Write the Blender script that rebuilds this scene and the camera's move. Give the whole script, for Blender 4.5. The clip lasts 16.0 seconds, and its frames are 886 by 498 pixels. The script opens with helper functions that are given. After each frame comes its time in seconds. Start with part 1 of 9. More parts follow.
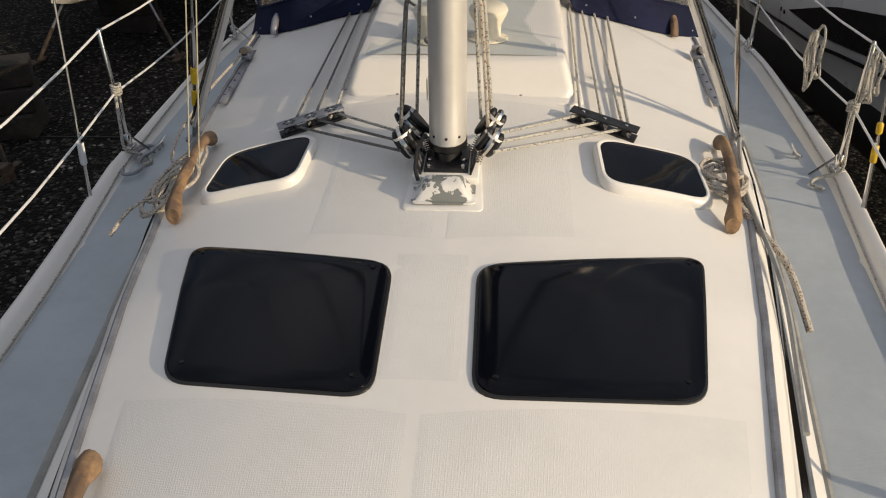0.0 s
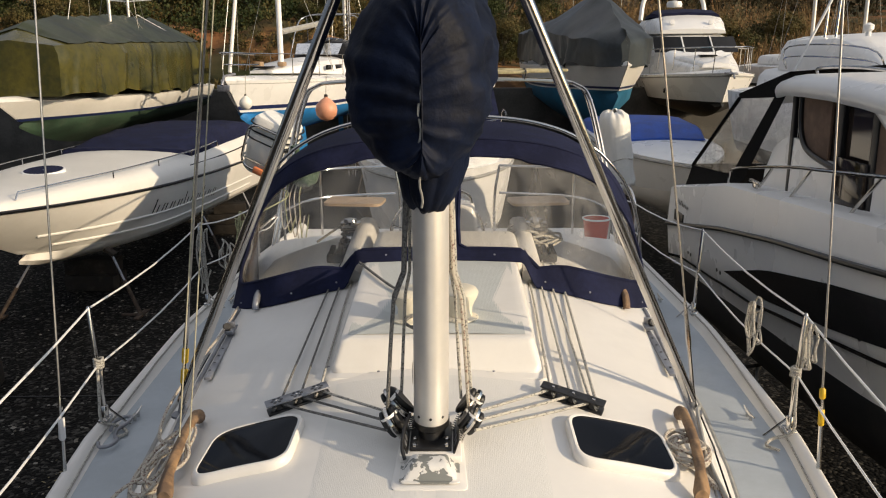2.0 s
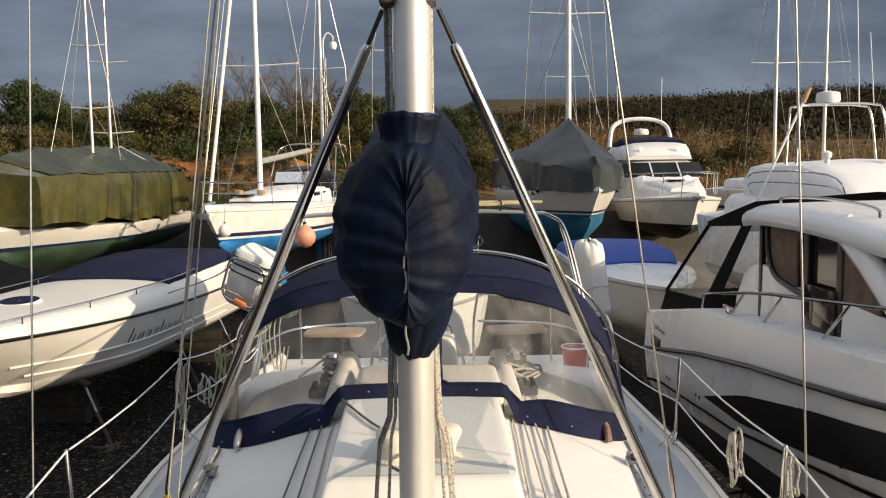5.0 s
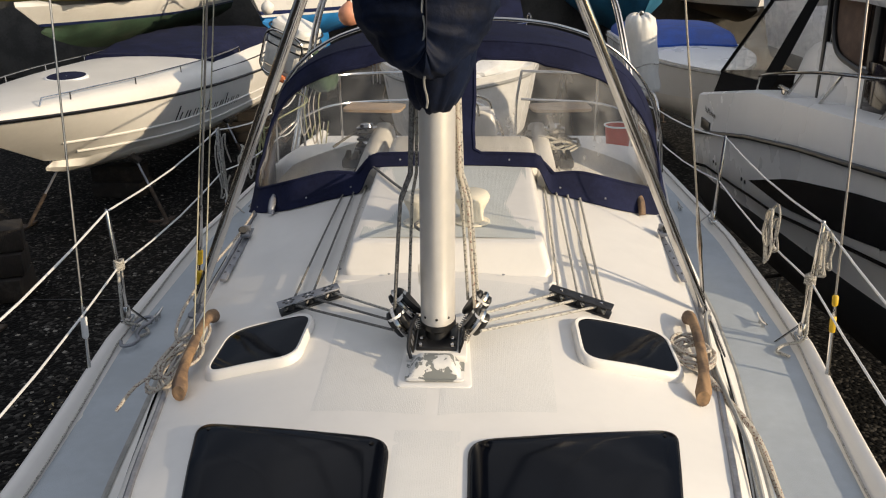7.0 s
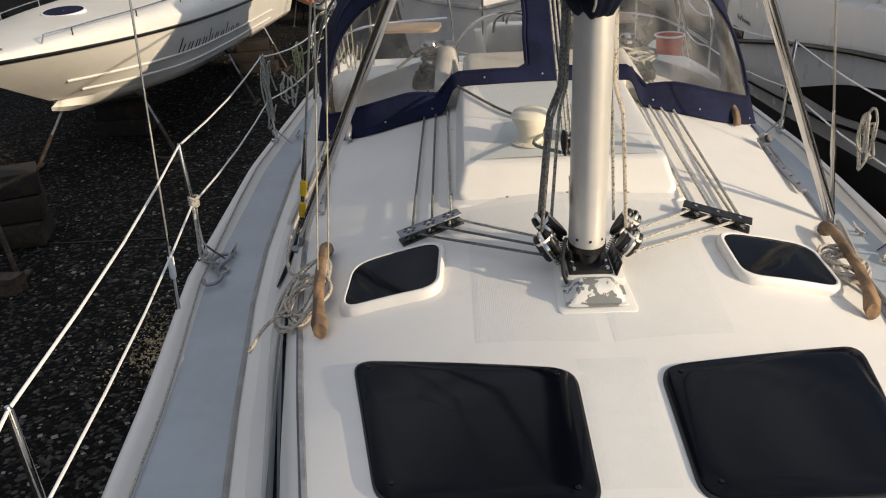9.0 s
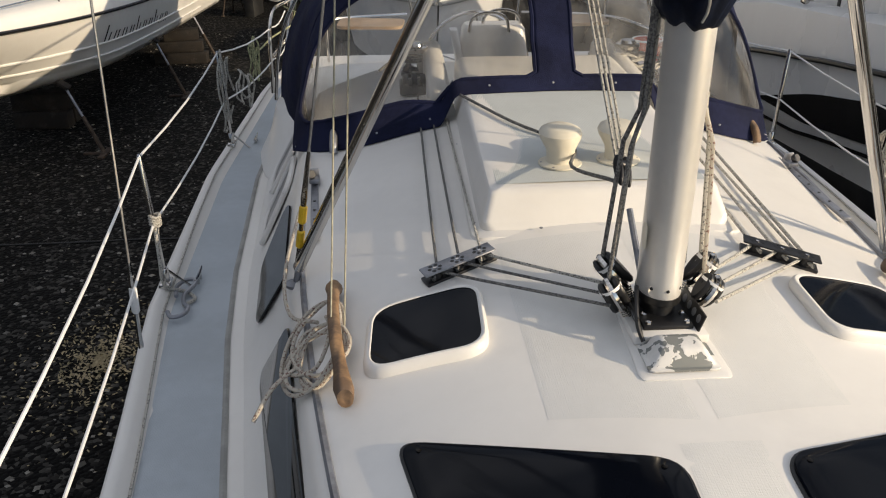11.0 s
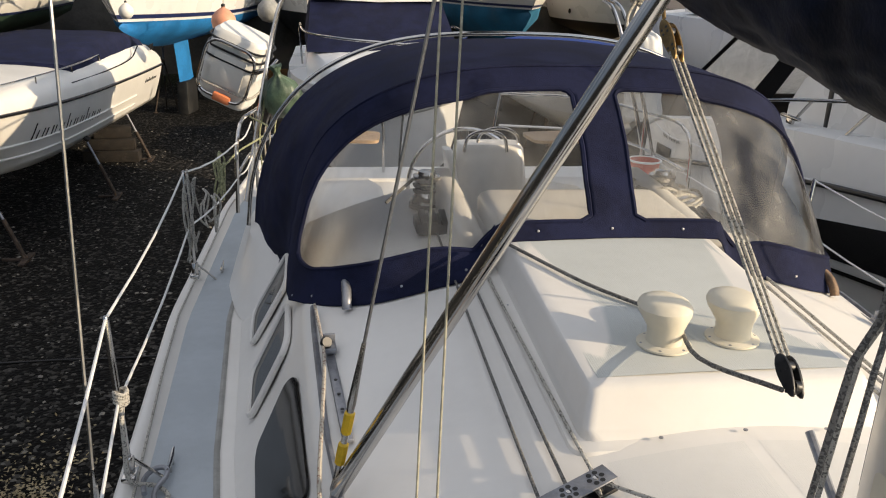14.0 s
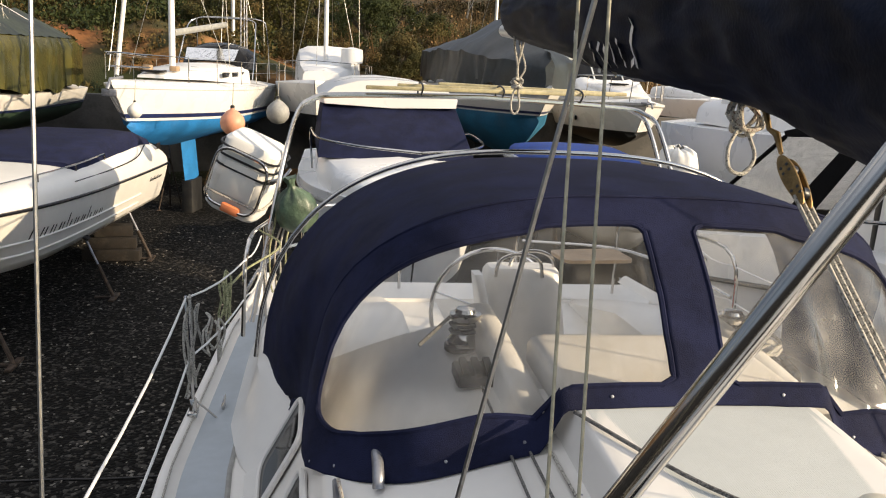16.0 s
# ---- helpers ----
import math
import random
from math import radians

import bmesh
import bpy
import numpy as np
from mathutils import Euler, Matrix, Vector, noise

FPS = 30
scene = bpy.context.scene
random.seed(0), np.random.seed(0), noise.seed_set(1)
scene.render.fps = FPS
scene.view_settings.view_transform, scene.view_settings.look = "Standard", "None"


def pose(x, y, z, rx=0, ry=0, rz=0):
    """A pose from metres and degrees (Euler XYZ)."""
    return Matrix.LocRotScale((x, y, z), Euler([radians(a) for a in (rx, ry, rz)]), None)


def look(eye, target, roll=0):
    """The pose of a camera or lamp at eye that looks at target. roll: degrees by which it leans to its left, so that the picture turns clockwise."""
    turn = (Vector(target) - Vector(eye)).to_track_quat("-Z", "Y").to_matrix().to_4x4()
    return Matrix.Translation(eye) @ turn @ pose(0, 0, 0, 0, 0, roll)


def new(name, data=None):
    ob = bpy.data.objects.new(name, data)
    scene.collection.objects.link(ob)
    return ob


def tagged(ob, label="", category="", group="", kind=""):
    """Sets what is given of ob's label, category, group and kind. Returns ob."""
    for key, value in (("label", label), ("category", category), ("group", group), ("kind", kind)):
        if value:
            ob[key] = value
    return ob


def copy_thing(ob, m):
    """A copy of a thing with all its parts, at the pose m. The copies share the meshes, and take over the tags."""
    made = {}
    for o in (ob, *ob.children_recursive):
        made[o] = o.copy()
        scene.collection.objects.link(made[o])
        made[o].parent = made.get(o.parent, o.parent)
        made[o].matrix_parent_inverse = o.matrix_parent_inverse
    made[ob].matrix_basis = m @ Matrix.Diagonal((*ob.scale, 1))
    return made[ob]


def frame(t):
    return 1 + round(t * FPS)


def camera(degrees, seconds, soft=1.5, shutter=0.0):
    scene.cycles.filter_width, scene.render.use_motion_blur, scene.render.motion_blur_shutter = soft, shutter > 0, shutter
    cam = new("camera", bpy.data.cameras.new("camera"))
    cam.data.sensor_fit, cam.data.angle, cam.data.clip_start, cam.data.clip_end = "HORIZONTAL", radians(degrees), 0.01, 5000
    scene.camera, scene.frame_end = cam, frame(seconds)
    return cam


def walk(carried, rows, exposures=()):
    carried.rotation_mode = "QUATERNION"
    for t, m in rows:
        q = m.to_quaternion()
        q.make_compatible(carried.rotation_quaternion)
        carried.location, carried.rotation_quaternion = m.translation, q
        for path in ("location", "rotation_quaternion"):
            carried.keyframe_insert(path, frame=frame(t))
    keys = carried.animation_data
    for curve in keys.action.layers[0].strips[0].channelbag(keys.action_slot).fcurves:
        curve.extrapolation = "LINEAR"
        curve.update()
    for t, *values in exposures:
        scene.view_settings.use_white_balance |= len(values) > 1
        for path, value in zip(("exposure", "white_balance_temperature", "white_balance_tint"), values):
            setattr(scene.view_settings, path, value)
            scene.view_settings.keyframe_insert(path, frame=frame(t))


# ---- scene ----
cam = camera(55.2, 16.0, soft=1.1)
PATH = [
    (0, (0.195, -2.452, 4.228), (0.061, -0.731, 3.218), -1.0),
    (0.5, (0.162, -2.507, 4.273), (0.114, -0.703, 3.410), -1.5),
    (1, (0.144, -2.561, 4.332), (0.119, -0.691, 3.623), -2.2),
    (1.5, (0.132, -2.598, 4.381), (0.109, -0.684, 3.802), -1.7),
    (2, (0.105, -2.610, 4.413), (0.078, -0.668, 3.934), -0.4),
    (2.5, (0.098, -2.616, 4.440), (0.067, -0.653, 4.060), -0.3),
    (3, (0.099, -2.623, 4.471), (0.095, -0.642, 4.194), -1.0),
    (5.5, (0.080, -2.688, 4.507), (0.121, -0.698, 4.309), -1.0),
    (6, (0.109, -2.678, 4.476), (0.148, -0.718, 4.082), -2.1),
    (6.5, (0.162, -2.641, 4.435), (0.142, -0.719, 3.882), -1.6),
    (7, (0.169, -2.613, 4.387), (0.080, -0.735, 3.706), -0.6),
    (7.5, (0.109, -2.583, 4.350), (-0.030, -0.723, 3.629), -0.3),
    (8, (-0.040, -2.551, 4.329), (-0.176, -0.704, 3.573), -0.5),
    (8.5, (-0.206, -2.537, 4.333), (-0.322, -0.720, 3.505), -2.2),
    (11, (-0.683, -2.012, 4.287), (-0.575, -0.209, 3.427), -0.3),
    (11.5, (-0.774, -1.909, 4.272), (-0.633, -0.099, 3.432), 0.1),
    (12, (-0.798, -1.757, 4.267), (-0.627, 0.046, 3.418), 0.8),
    (12.5, (-0.825, -1.593, 4.280), (-0.623, 0.240, 3.504), 2.2),
    (13, (-0.896, -1.477, 4.265), (-0.670, 0.362, 3.514), 3.0),
    (13.5, (-0.998, -1.352, 4.276), (-0.741, 0.489, 3.535), 2.4),
    (14, (-1.062, -1.239, 4.282), (-0.771, 0.628, 3.628), 1.9),
    (14.5, (-1.064, -1.069, 4.298), (-0.743, 0.807, 3.685), 1.8),
    (15, (-1.057, -0.895, 4.313), (-0.772, 1.017, 3.801), 2.6),
    (15.5, (-1.080, -0.787, 4.310), (-0.820, 1.133, 3.814), 3.2),
    (16, (-1.160, -0.672, 4.308), (-0.865, 1.258, 3.875), 2.9),
]
walk(cam, [(t, look(eye, target, roll)) for t, eye, target, roll in PATH],
     [(0.0, -0.06, 6450, 10), (0.5, 0.0, 6500, 10), (1.0, 0.05, 6500, 10), (1.5, 0.14, 6500, 10), (2.0, 0.18, 6500, 10), (2.6, 0.42, 6450, 10), (6.0, 0.44, 6450, 10), (6.6, 0.22, 6400, 10), (8.5, 0.18, 6300, 10), (12.0, 0.28, 6300, 10), (14.0, 0.48, 6400, 10), (16.0, 0.78, 6550, 10)])

# ---- light ----
SUN_AZ, SUN_EL = 116.0, 19.0          # degrees from +y towards +x, and above the horizon
sun = new("sun", bpy.data.lights.new("sun", "SUN"))
sun.data.energy, sun.data.angle, sun.data.color = 3.6, radians(0.55), (1.0, 0.80, 0.55)
sdir = Vector((math.sin(radians(SUN_AZ)) * math.cos(radians(SUN_EL)), math.cos(radians(SUN_AZ)) * math.cos(radians(SUN_EL)), math.sin(radians(SUN_EL))))
sun.matrix_world = look(sdir * 60, (0, 0, 0))

world = bpy.data.worlds.new("world")
scene.world = world
world.use_nodes = True
wn, wl = world.node_tree.nodes, world.node_tree.links
wn.clear()


def wnode(kind, **kw):
    n = wn.new(kind)
    for k, v in kw.items():
        n.inputs[k].default_value = v
    return n


w_out, w_bg = wn.new("ShaderNodeOutputWorld"), wnode("ShaderNodeBackground", Strength=1.0)
w_sky = wn.new("ShaderNodeTexSky")
w_sky.sky_type, w_sky.sun_disc = "NISHITA", False
w_sky.sun_elevation, w_sky.sun_rotation = radians(SUN_EL), radians(SUN_AZ)
w_dim = wn.new("ShaderNodeVectorMath")
w_dim.operation = "SCALE"
w_dim.inputs["Scale"].default_value = 0.15
w_tc, w_map = wn.new("ShaderNodeTexCoord"), wn.new("ShaderNodeMapping")
w_map.inputs["Scale"].default_value = (1.3, 1.3, 4.5)
w_noise = wnode("ShaderNodeTexNoise", Scale=1.7, Detail=7.0, Roughness=0.58, Distortion=0.3)
w_ramp = wn.new("ShaderNodeValToRGB")
cr = w_ramp.color_ramp
cr.elements[0].position, cr.elements[0].color = 0.36, (0.050, 0.065, 0.094, 1)
cr.elements[1].position, cr.elements[1].color = 0.72, (0.175, 0.205, 0.26, 1)
w_mix = wn.new("ShaderNodeMix")
w_mix.data_type = "RGBA"
w_sun, w_rng = wn.new("ShaderNodeVectorMath"), wn.new("ShaderNodeMapRange")
w_sun.operation = "DOT_PRODUCT"
w_sun.inputs[1].default_value = (math.sin(radians(SUN_AZ)), math.cos(radians(SUN_AZ)), 0.0)
w_rng.interpolation_type = "SMOOTHSTEP"
for k, val in enumerate((0.20, 0.95, 0.97, 0.10)):
    w_rng.inputs[1 + k].default_value = val
wl.new(w_tc.outputs["Generated"], w_sun.inputs[0])
wl.new(w_sun.outputs["Value"], w_rng.inputs[0])
wl.new(w_rng.outputs[0], w_mix.inputs[0])
wl.new(w_sky.outputs[0], w_dim.inputs[0])
wl.new(w_tc.outputs["Generated"], w_map.inputs[0])
wl.new(w_map.outputs[0], w_noise.inputs["Vector"])
# thin bright cloud overhead, above the dark bank
w_sep, w_high, w_lift = wn.new("ShaderNodeSeparateXYZ"), wn.new("ShaderNodeMapRange"), wn.new("ShaderNodeVectorMath")
w_high.interpolation_type = "SMOOTHSTEP"
for k, val in enumerate((0.16, 0.75, 0.0, 1.0)):
    w_high.inputs[1 + k].default_value = val
w_lift.operation = "MULTIPLY"
w_tone = wn.new("ShaderNodeMix")
w_tone.data_type = "RGBA"
w_tone.clamp_factor = True
w_tone.inputs[6].default_value, w_tone.inputs[7].default_value = (1, 1, 1, 1), (5.1, 4.25, 3.38, 1)
wl.new(w_tc.outputs["Generated"], w_sep.inputs[0])
wl.new(w_sep.outputs[2], w_high.inputs[0])
wl.new(w_high.outputs[0], w_tone.inputs[0])
wl.new(w_tone.outputs[2], w_lift.inputs[1])
wl.new(w_ramp.outputs[0], w_lift.inputs[0])
wl.new(w_noise.outputs[0], w_ramp.inputs[0])
wl.new(w_dim.outputs[0], w_mix.inputs[6])
wl.new(w_lift.outputs[0], w_mix.inputs[7])
wl.new(w_mix.outputs[2], w_bg.inputs[0])
wl.new(w_bg.outputs[0], w_out.inputs[0])

# ---- materials ----
MATS = {}


def material(name, color, rough=0.5, metal=0.0, var=0.08, scale=6.0, bump=0.0, bscale=60.0, spec=0.5, tint=None, coat=0.0, kind="noise", sheen=0.0, dirt=0.0, dirt_col=(0.12, 0.11, 0.09)):
    """A principled surface with colour varied at two scales, fine relief and stains."""
    m = bpy.data.materials.new(name)
    m.use_nodes = True
    n, l = m.node_tree.nodes, m.node_tree.links
    p = n["Principled BSDF"]
    p.inputs["Roughness"].default_value, p.inputs["Metallic"].default_value = rough, metal
    p.inputs["Specular IOR Level"].default_value = spec
    p.inputs["Coat Weight"].default_value = coat
    p.inputs["Sheen Weight"].default_value = sheen
    tc = n.new("ShaderNodeTexCoord")
    big, fine = n.new("ShaderNodeTexNoise"), n.new("ShaderNodeTexNoise")
    big.inputs["Scale"].default_value, big.inputs["Detail"].default_value = scale, 4
    fine.inputs["Scale"].default_value, fine.inputs["Detail"].default_value = scale * 9, 3
    add = n.new("ShaderNodeMath")
    add.operation = "ADD"
    ramp = n.new("ShaderNodeValToRGB")
    second = tint or tuple(c * (1 - 2 * var) for c in color)
    ramp.color_ramp.elements[0].position, ramp.color_ramp.elements[0].color = 0.7, (*second, 1)
    ramp.color_ramp.elements[1].position, ramp.color_ramp.elements[1].color = 1.25 if tint is None else 1.1, (*color, 1)
    ramp.color_ramp.elements[1].position = 1.0
    half = n.new("ShaderNodeMath")
    half.operation = "MULTIPLY_ADD"
    half.inputs[1].default_value, half.inputs[2].default_value = 0.35, 0.0
    l.new(tc.outputs["Object"], big.inputs["Vector"])
    l.new(tc.outputs["Object"], fine.inputs["Vector"])
    l.new(fine.outputs[0], half.inputs[0])
    l.new(big.outputs[0], add.inputs[0])
    l.new(half.outputs[0], add.inputs[1])
    sc = n.new("ShaderNodeMath")
    sc.operation = "MULTIPLY"
    sc.inputs[1].default_value = 1.25
    l.new(add.outputs[0], sc.inputs[0])
    l.new(sc.outputs[0], ramp.inputs[0])
    col = ramp.outputs[0]
    if dirt > 0:
        dn, dr, mx = n.new("ShaderNodeTexNoise"), n.new("ShaderNodeValToRGB"), n.new("ShaderNodeMix")
        dn.inputs["Scale"].default_value, dn.inputs["Detail"].default_value, dn.inputs["Roughness"].default_value = scale * 0.6, 8, 0.7
        dr.color_ramp.elements[0].position, dr.color_ramp.elements[0].color = 0.52, (0, 0, 0, 1)
        dr.color_ramp.elements[1].position, dr.color_ramp.elements[1].color = 0.8, (dirt, dirt, dirt, 1)
        mx.data_type = "RGBA"
        mx.inputs[7].default_value = (*dirt_col, 1)
        l.new(tc.outputs["Object"], dn.inputs["Vector"])
        l.new(dn.outputs[0], dr.inputs[0])
        l.new(dr.outputs[0], mx.inputs[0])
        l.new(col, mx.inputs[6])
        col = mx.outputs[2]
    l.new(col, p.inputs["Base Color"])
    rv = n.new("ShaderNodeMath")
    rv.operation = "MULTIPLY_ADD"
    rv.inputs[1].default_value, rv.inputs[2].default_value = 0.25 * rough, rough * 0.87
    l.new(big.outputs[0], rv.inputs[0])
    l.new(rv.outputs[0], p.inputs["Roughness"])
    if bump > 0:
        b = n.new("ShaderNodeBump")
        b.inputs["Strength"].default_value, b.inputs["Distance"].default_value = bump, 0.004
        if kind == "dots":
            t = n.new("ShaderNodeTexVoronoi")
            t.inputs["Randomness"].default_value = 0.45
            t.inputs["Scale"].default_value = bscale
            l.new(tc.outputs["Object"], t.inputs["Vector"])
            l.new(t.outputs["Distance"], b.inputs["Height"])
            b.inputs["Distance"].default_value = 0.003
        elif kind == "wave":
            t = n.new("ShaderNodeTexWave")
            t.inputs["Scale"].default_value, t.inputs["Distortion"].default_value, t.inputs["Detail"].default_value = bscale, 3.0, 3
            l.new(tc.outputs["Object"], t.inputs["Vector"])
            l.new(t.outputs[0], b.inputs["Height"])
        else:
            t = n.new("ShaderNodeTexNoise")
            t.inputs["Scale"].default_value, t.inputs["Detail"].default_value = bscale, 6
            l.new(tc.outputs["Object"], t.inputs["Vector"])
            l.new(t.outputs[0], b.inputs["Height"])
            b.inputs["Distance"].default_value = 0.01
        l.new(b.outputs[0], p.inputs["Normal"])
    MATS[name] = m
    return m


def flecked(name, base, fleck, scale=230.0, rough=0.8, amount=0.36):
    """Braided rope: a pale cover with coloured flecks and a twisted relief."""
    m = bpy.data.materials.new(name)
    m.use_nodes = True
    n, l = m.node_tree.nodes, m.node_tree.links
    p = n["Principled BSDF"]
    p.inputs["Roughness"].default_value = rough
    tc, v, r = n.new("ShaderNodeTexCoord"), n.new("ShaderNodeTexVoronoi"), n.new("ShaderNodeValToRGB")
    v.inputs["Scale"].default_value = scale
    r.color_ramp.interpolation = "CONSTANT"
    r.color_ramp.elements[0].color = (*fleck, 1)
    r.color_ramp.elements[1].position, r.color_ramp.elements[1].color = amount, (*base, 1)
    l.new(tc.outputs["Object"], v.inputs["Vector"])
    sep = n.new("ShaderNodeSeparateColor")
    l.new(v.outputs["Color"], sep.inputs[0])
    l.new(sep.outputs[0], r.inputs[0])
    l.new(r.outputs[0], p.inputs["Base Color"])
    b, w = n.new("ShaderNodeBump"), n.new("ShaderNodeTexWave")
    w.inputs["Scale"].default_value, w.wave_type, w.bands_direction = 110, "BANDS", "DIAGONAL"
    b.inputs["Strength"].default_value, b.inputs["Distance"].default_value = 0.5, 0.002
    l.new(tc.outputs["Object"], w.inputs["Vector"])
    l.new(w.outputs[0], b.inputs["Height"])
    l.new(b.outputs[0], p.inputs["Normal"])
    return m


def clear_plastic(name, haze=0.12, rough=0.05, relief=0.25):
    """Flexible window film: mostly clear, with gloss at glancing angles and milky creases."""
    m = bpy.data.materials.new(name)
    m.use_nodes = True
    n, l = m.node_tree.nodes, m.node_tree.links
    n.clear()
    out, tr, gl, df = n.new("ShaderNodeOutputMaterial"), n.new("ShaderNodeBsdfTransparent"), n.new("ShaderNodeBsdfGlossy"), n.new("ShaderNodeBsdfDiffuse")
    tr.inputs[0].default_value = (0.97, 0.97, 0.96, 1)
    gl.inputs["Roughness"].default_value = rough
    df.inputs[0].default_value = (0.80, 0.79, 0.76, 1)
    tc, no, ra, fr = n.new("ShaderNodeTexCoord"), n.new("ShaderNodeTexNoise"), n.new("ShaderNodeValToRGB"), n.new("ShaderNodeFresnel")
    mp = n.new("ShaderNodeMapping")
    mp.inputs["Scale"].default_value = (2.4, 2.4, 0.8)
    no.inputs["Scale"].default_value, no.inputs["Detail"].default_value = 3.0, 6
    ra.color_ramp.elements[0].position, ra.color_ramp.elements[0].color = 0.4, (haze * 0.3,) * 3 + (1,)
    ra.color_ramp.elements[1].position, ra.color_ramp.elements[1].color = 0.75, (haze * 2.0,) * 3 + (1,)
    fr.inputs[0].default_value = 1.42
    m1, m2 = n.new("ShaderNodeMixShader"), n.new("ShaderNodeMixShader")
    tl, sc = n.new("ShaderNodeBsdfTranslucent"), n.new("ShaderNodeMixShader")
    tl.inputs[0].default_value, sc.inputs[0].default_value = (0.9, 0.88, 0.82, 1), 0.6
    l.new(df.outputs[0], sc.inputs[1])
    l.new(tl.outputs[0], sc.inputs[2])
    b = n.new("ShaderNodeBump")
    b.inputs["Strength"].default_value, b.inputs["Distance"].default_value = relief, 0.03
    l.new(tc.outputs["Object"], mp.inputs[0])
    l.new(mp.outputs[0], no.inputs["Vector"])
    l.new(no.outputs[0], ra.inputs[0])
    l.new(no.outputs[0], b.inputs["Height"])
    l.new(b.outputs[0], gl.inputs["Normal"])
    l.new(b.outputs[0], fr.inputs["Normal"])
    l.new(ra.outputs[0], m1.inputs[0])
    l.new(tr.outputs[0], m1.inputs[1])
    l.new(sc.outputs[0], m1.inputs[2])
    l.new(fr.outputs[0], m2.inputs[0])
    l.new(m1.outputs[0], m2.inputs[1])
    l.new(gl.outputs[0], m2.inputs[2])
    l.new(m2.outputs[0], out.inputs[0])
    return m


GEL = material("white_gelcoat", (0.78, 0.76, 0.72), 0.32, var=0.02, scale=2.0, dirt=0.10, bump=0.02, bscale=14)
GEL2 = material("cream_gelcoat", (0.77, 0.75, 0.70), 0.30, var=0.03, scale=1.2, dirt=0.12)
GELW = material("bright_gelcoat", (0.80, 0.80, 0.79), 0.28, var=0.02, scale=1.0, dirt=0.06)
NONSKID = material("white_nonskid_gelcoat", (0.735, 0.725, 0.69), 0.5, var=0.02, scale=2.0, bump=0.24, bscale=240, kind="dots", dirt=0.12)
NONSKIDG = material("pale_grey_nonskid_gelcoat", (0.55, 0.575, 0.56), 0.55, var=0.03, scale=2.0, bump=0.24, bscale=240, kind="dots", dirt=0.15)
DECKGREY = material("blue_grey_deck_paint", (0.43, 0.475, 0.515), 0.62, var=0.05, scale=2.5, bump=0.3, bscale=190, kind="dots", dirt=0.25, dirt_col=(0.26, 0.27, 0.26))
SEALANT = material("grey_sealant", (0.34, 0.34, 0.32), 0.6, var=0.12, scale=9, dirt=0.3)
ACRYLIC = material("black_acrylic", (0.003, 0.004, 0.007), 0.10, var=0.1, scale=3, spec=0.12)
SMOKED = material("smoked_window", (0.010, 0.0095, 0.0095), 0.05, var=0.1, scale=2, spec=0.15)
NAVY = material("navy_canvas", (0.0145, 0.0180, 0.050), 0.8, var=0.2, scale=5, bump=0.3, bscale=260, spec=0.12, dirt=0.06, dirt_col=(0.02, 0.026, 0.06))
NAVYDK = material("dark_sail_cloth", (0.0040, 0.0085, 0.0260), 0.6, var=0.3, scale=5, bump=0.16, bscale=90, spec=0.14, dirt=0.08, dirt_col=(0.012, 0.022, 0.036))
STEEL = material("polished_steel", (0.62, 0.60, 0.57), 0.14, metal=1.0, var=0.04, scale=8, dirt=0.1)
ALU = material("anodised_aluminium", (0.78, 0.76, 0.72), 0.40, metal=0.55, var=0.04, scale=3, dirt=0.08)
WIRE = material("wire_rope", (0.45, 0.44, 0.42), 0.35, metal=0.9, var=0.1, scale=60)
BLACK = material("black_plastic", (0.012, 0.012, 0.013), 0.4, var=0.15, scale=12)
WOOD = material("weathered_teak", (0.30, 0.185, 0.095), 0.68, var=0.2, scale=9, tint=(0.12, 0.075, 0.045), bump=0.5, bscale=11, kind="wave", dirt=0.3, dirt_col=(0.22, 0.20, 0.17))
WOODL = material("varnished_seat_wood", (0.42, 0.29, 0.17), 0.45, var=0.15, scale=5, bump=0.2, bscale=9, kind="wave")
TIMBER = material("old_timber_block", (0.016, 0.012, 0.009), 0.85, var=0.25, scale=5, bump=0.6, bscale=14, kind="wave", dirt=0.4)
ROPE = flecked("grey_fleck_rope", (0.48, 0.46, 0.41), (0.17, 0.165, 0.15), amount=0.22)
ROPER = flecked("red_fleck_rope", (0.48, 0.44, 0.37), (0.20, 0.12, 0.095), amount=0.16)
ROPED = flecked("dark_fleck_rope", (0.20, 0.195, 0.18), (0.085, 0.083, 0.08), amount=0.45)
ROPEG = flecked("green_rope", (0.40, 0.40, 0.24), (0.12, 0.14, 0.06), amount=0.35)
LINE = material("pale_line", (0.42, 0.40, 0.30), 0.8, var=0.15, scale=60)
SPAR = material("yellowed_spar_plastic", (0.52, 0.46, 0.27), 0.5, var=0.2, scale=5, dirt=0.35)
CREAM = material("cream_vent_plastic", (0.74, 0.69, 0.56), 0.42, var=0.04, scale=6)


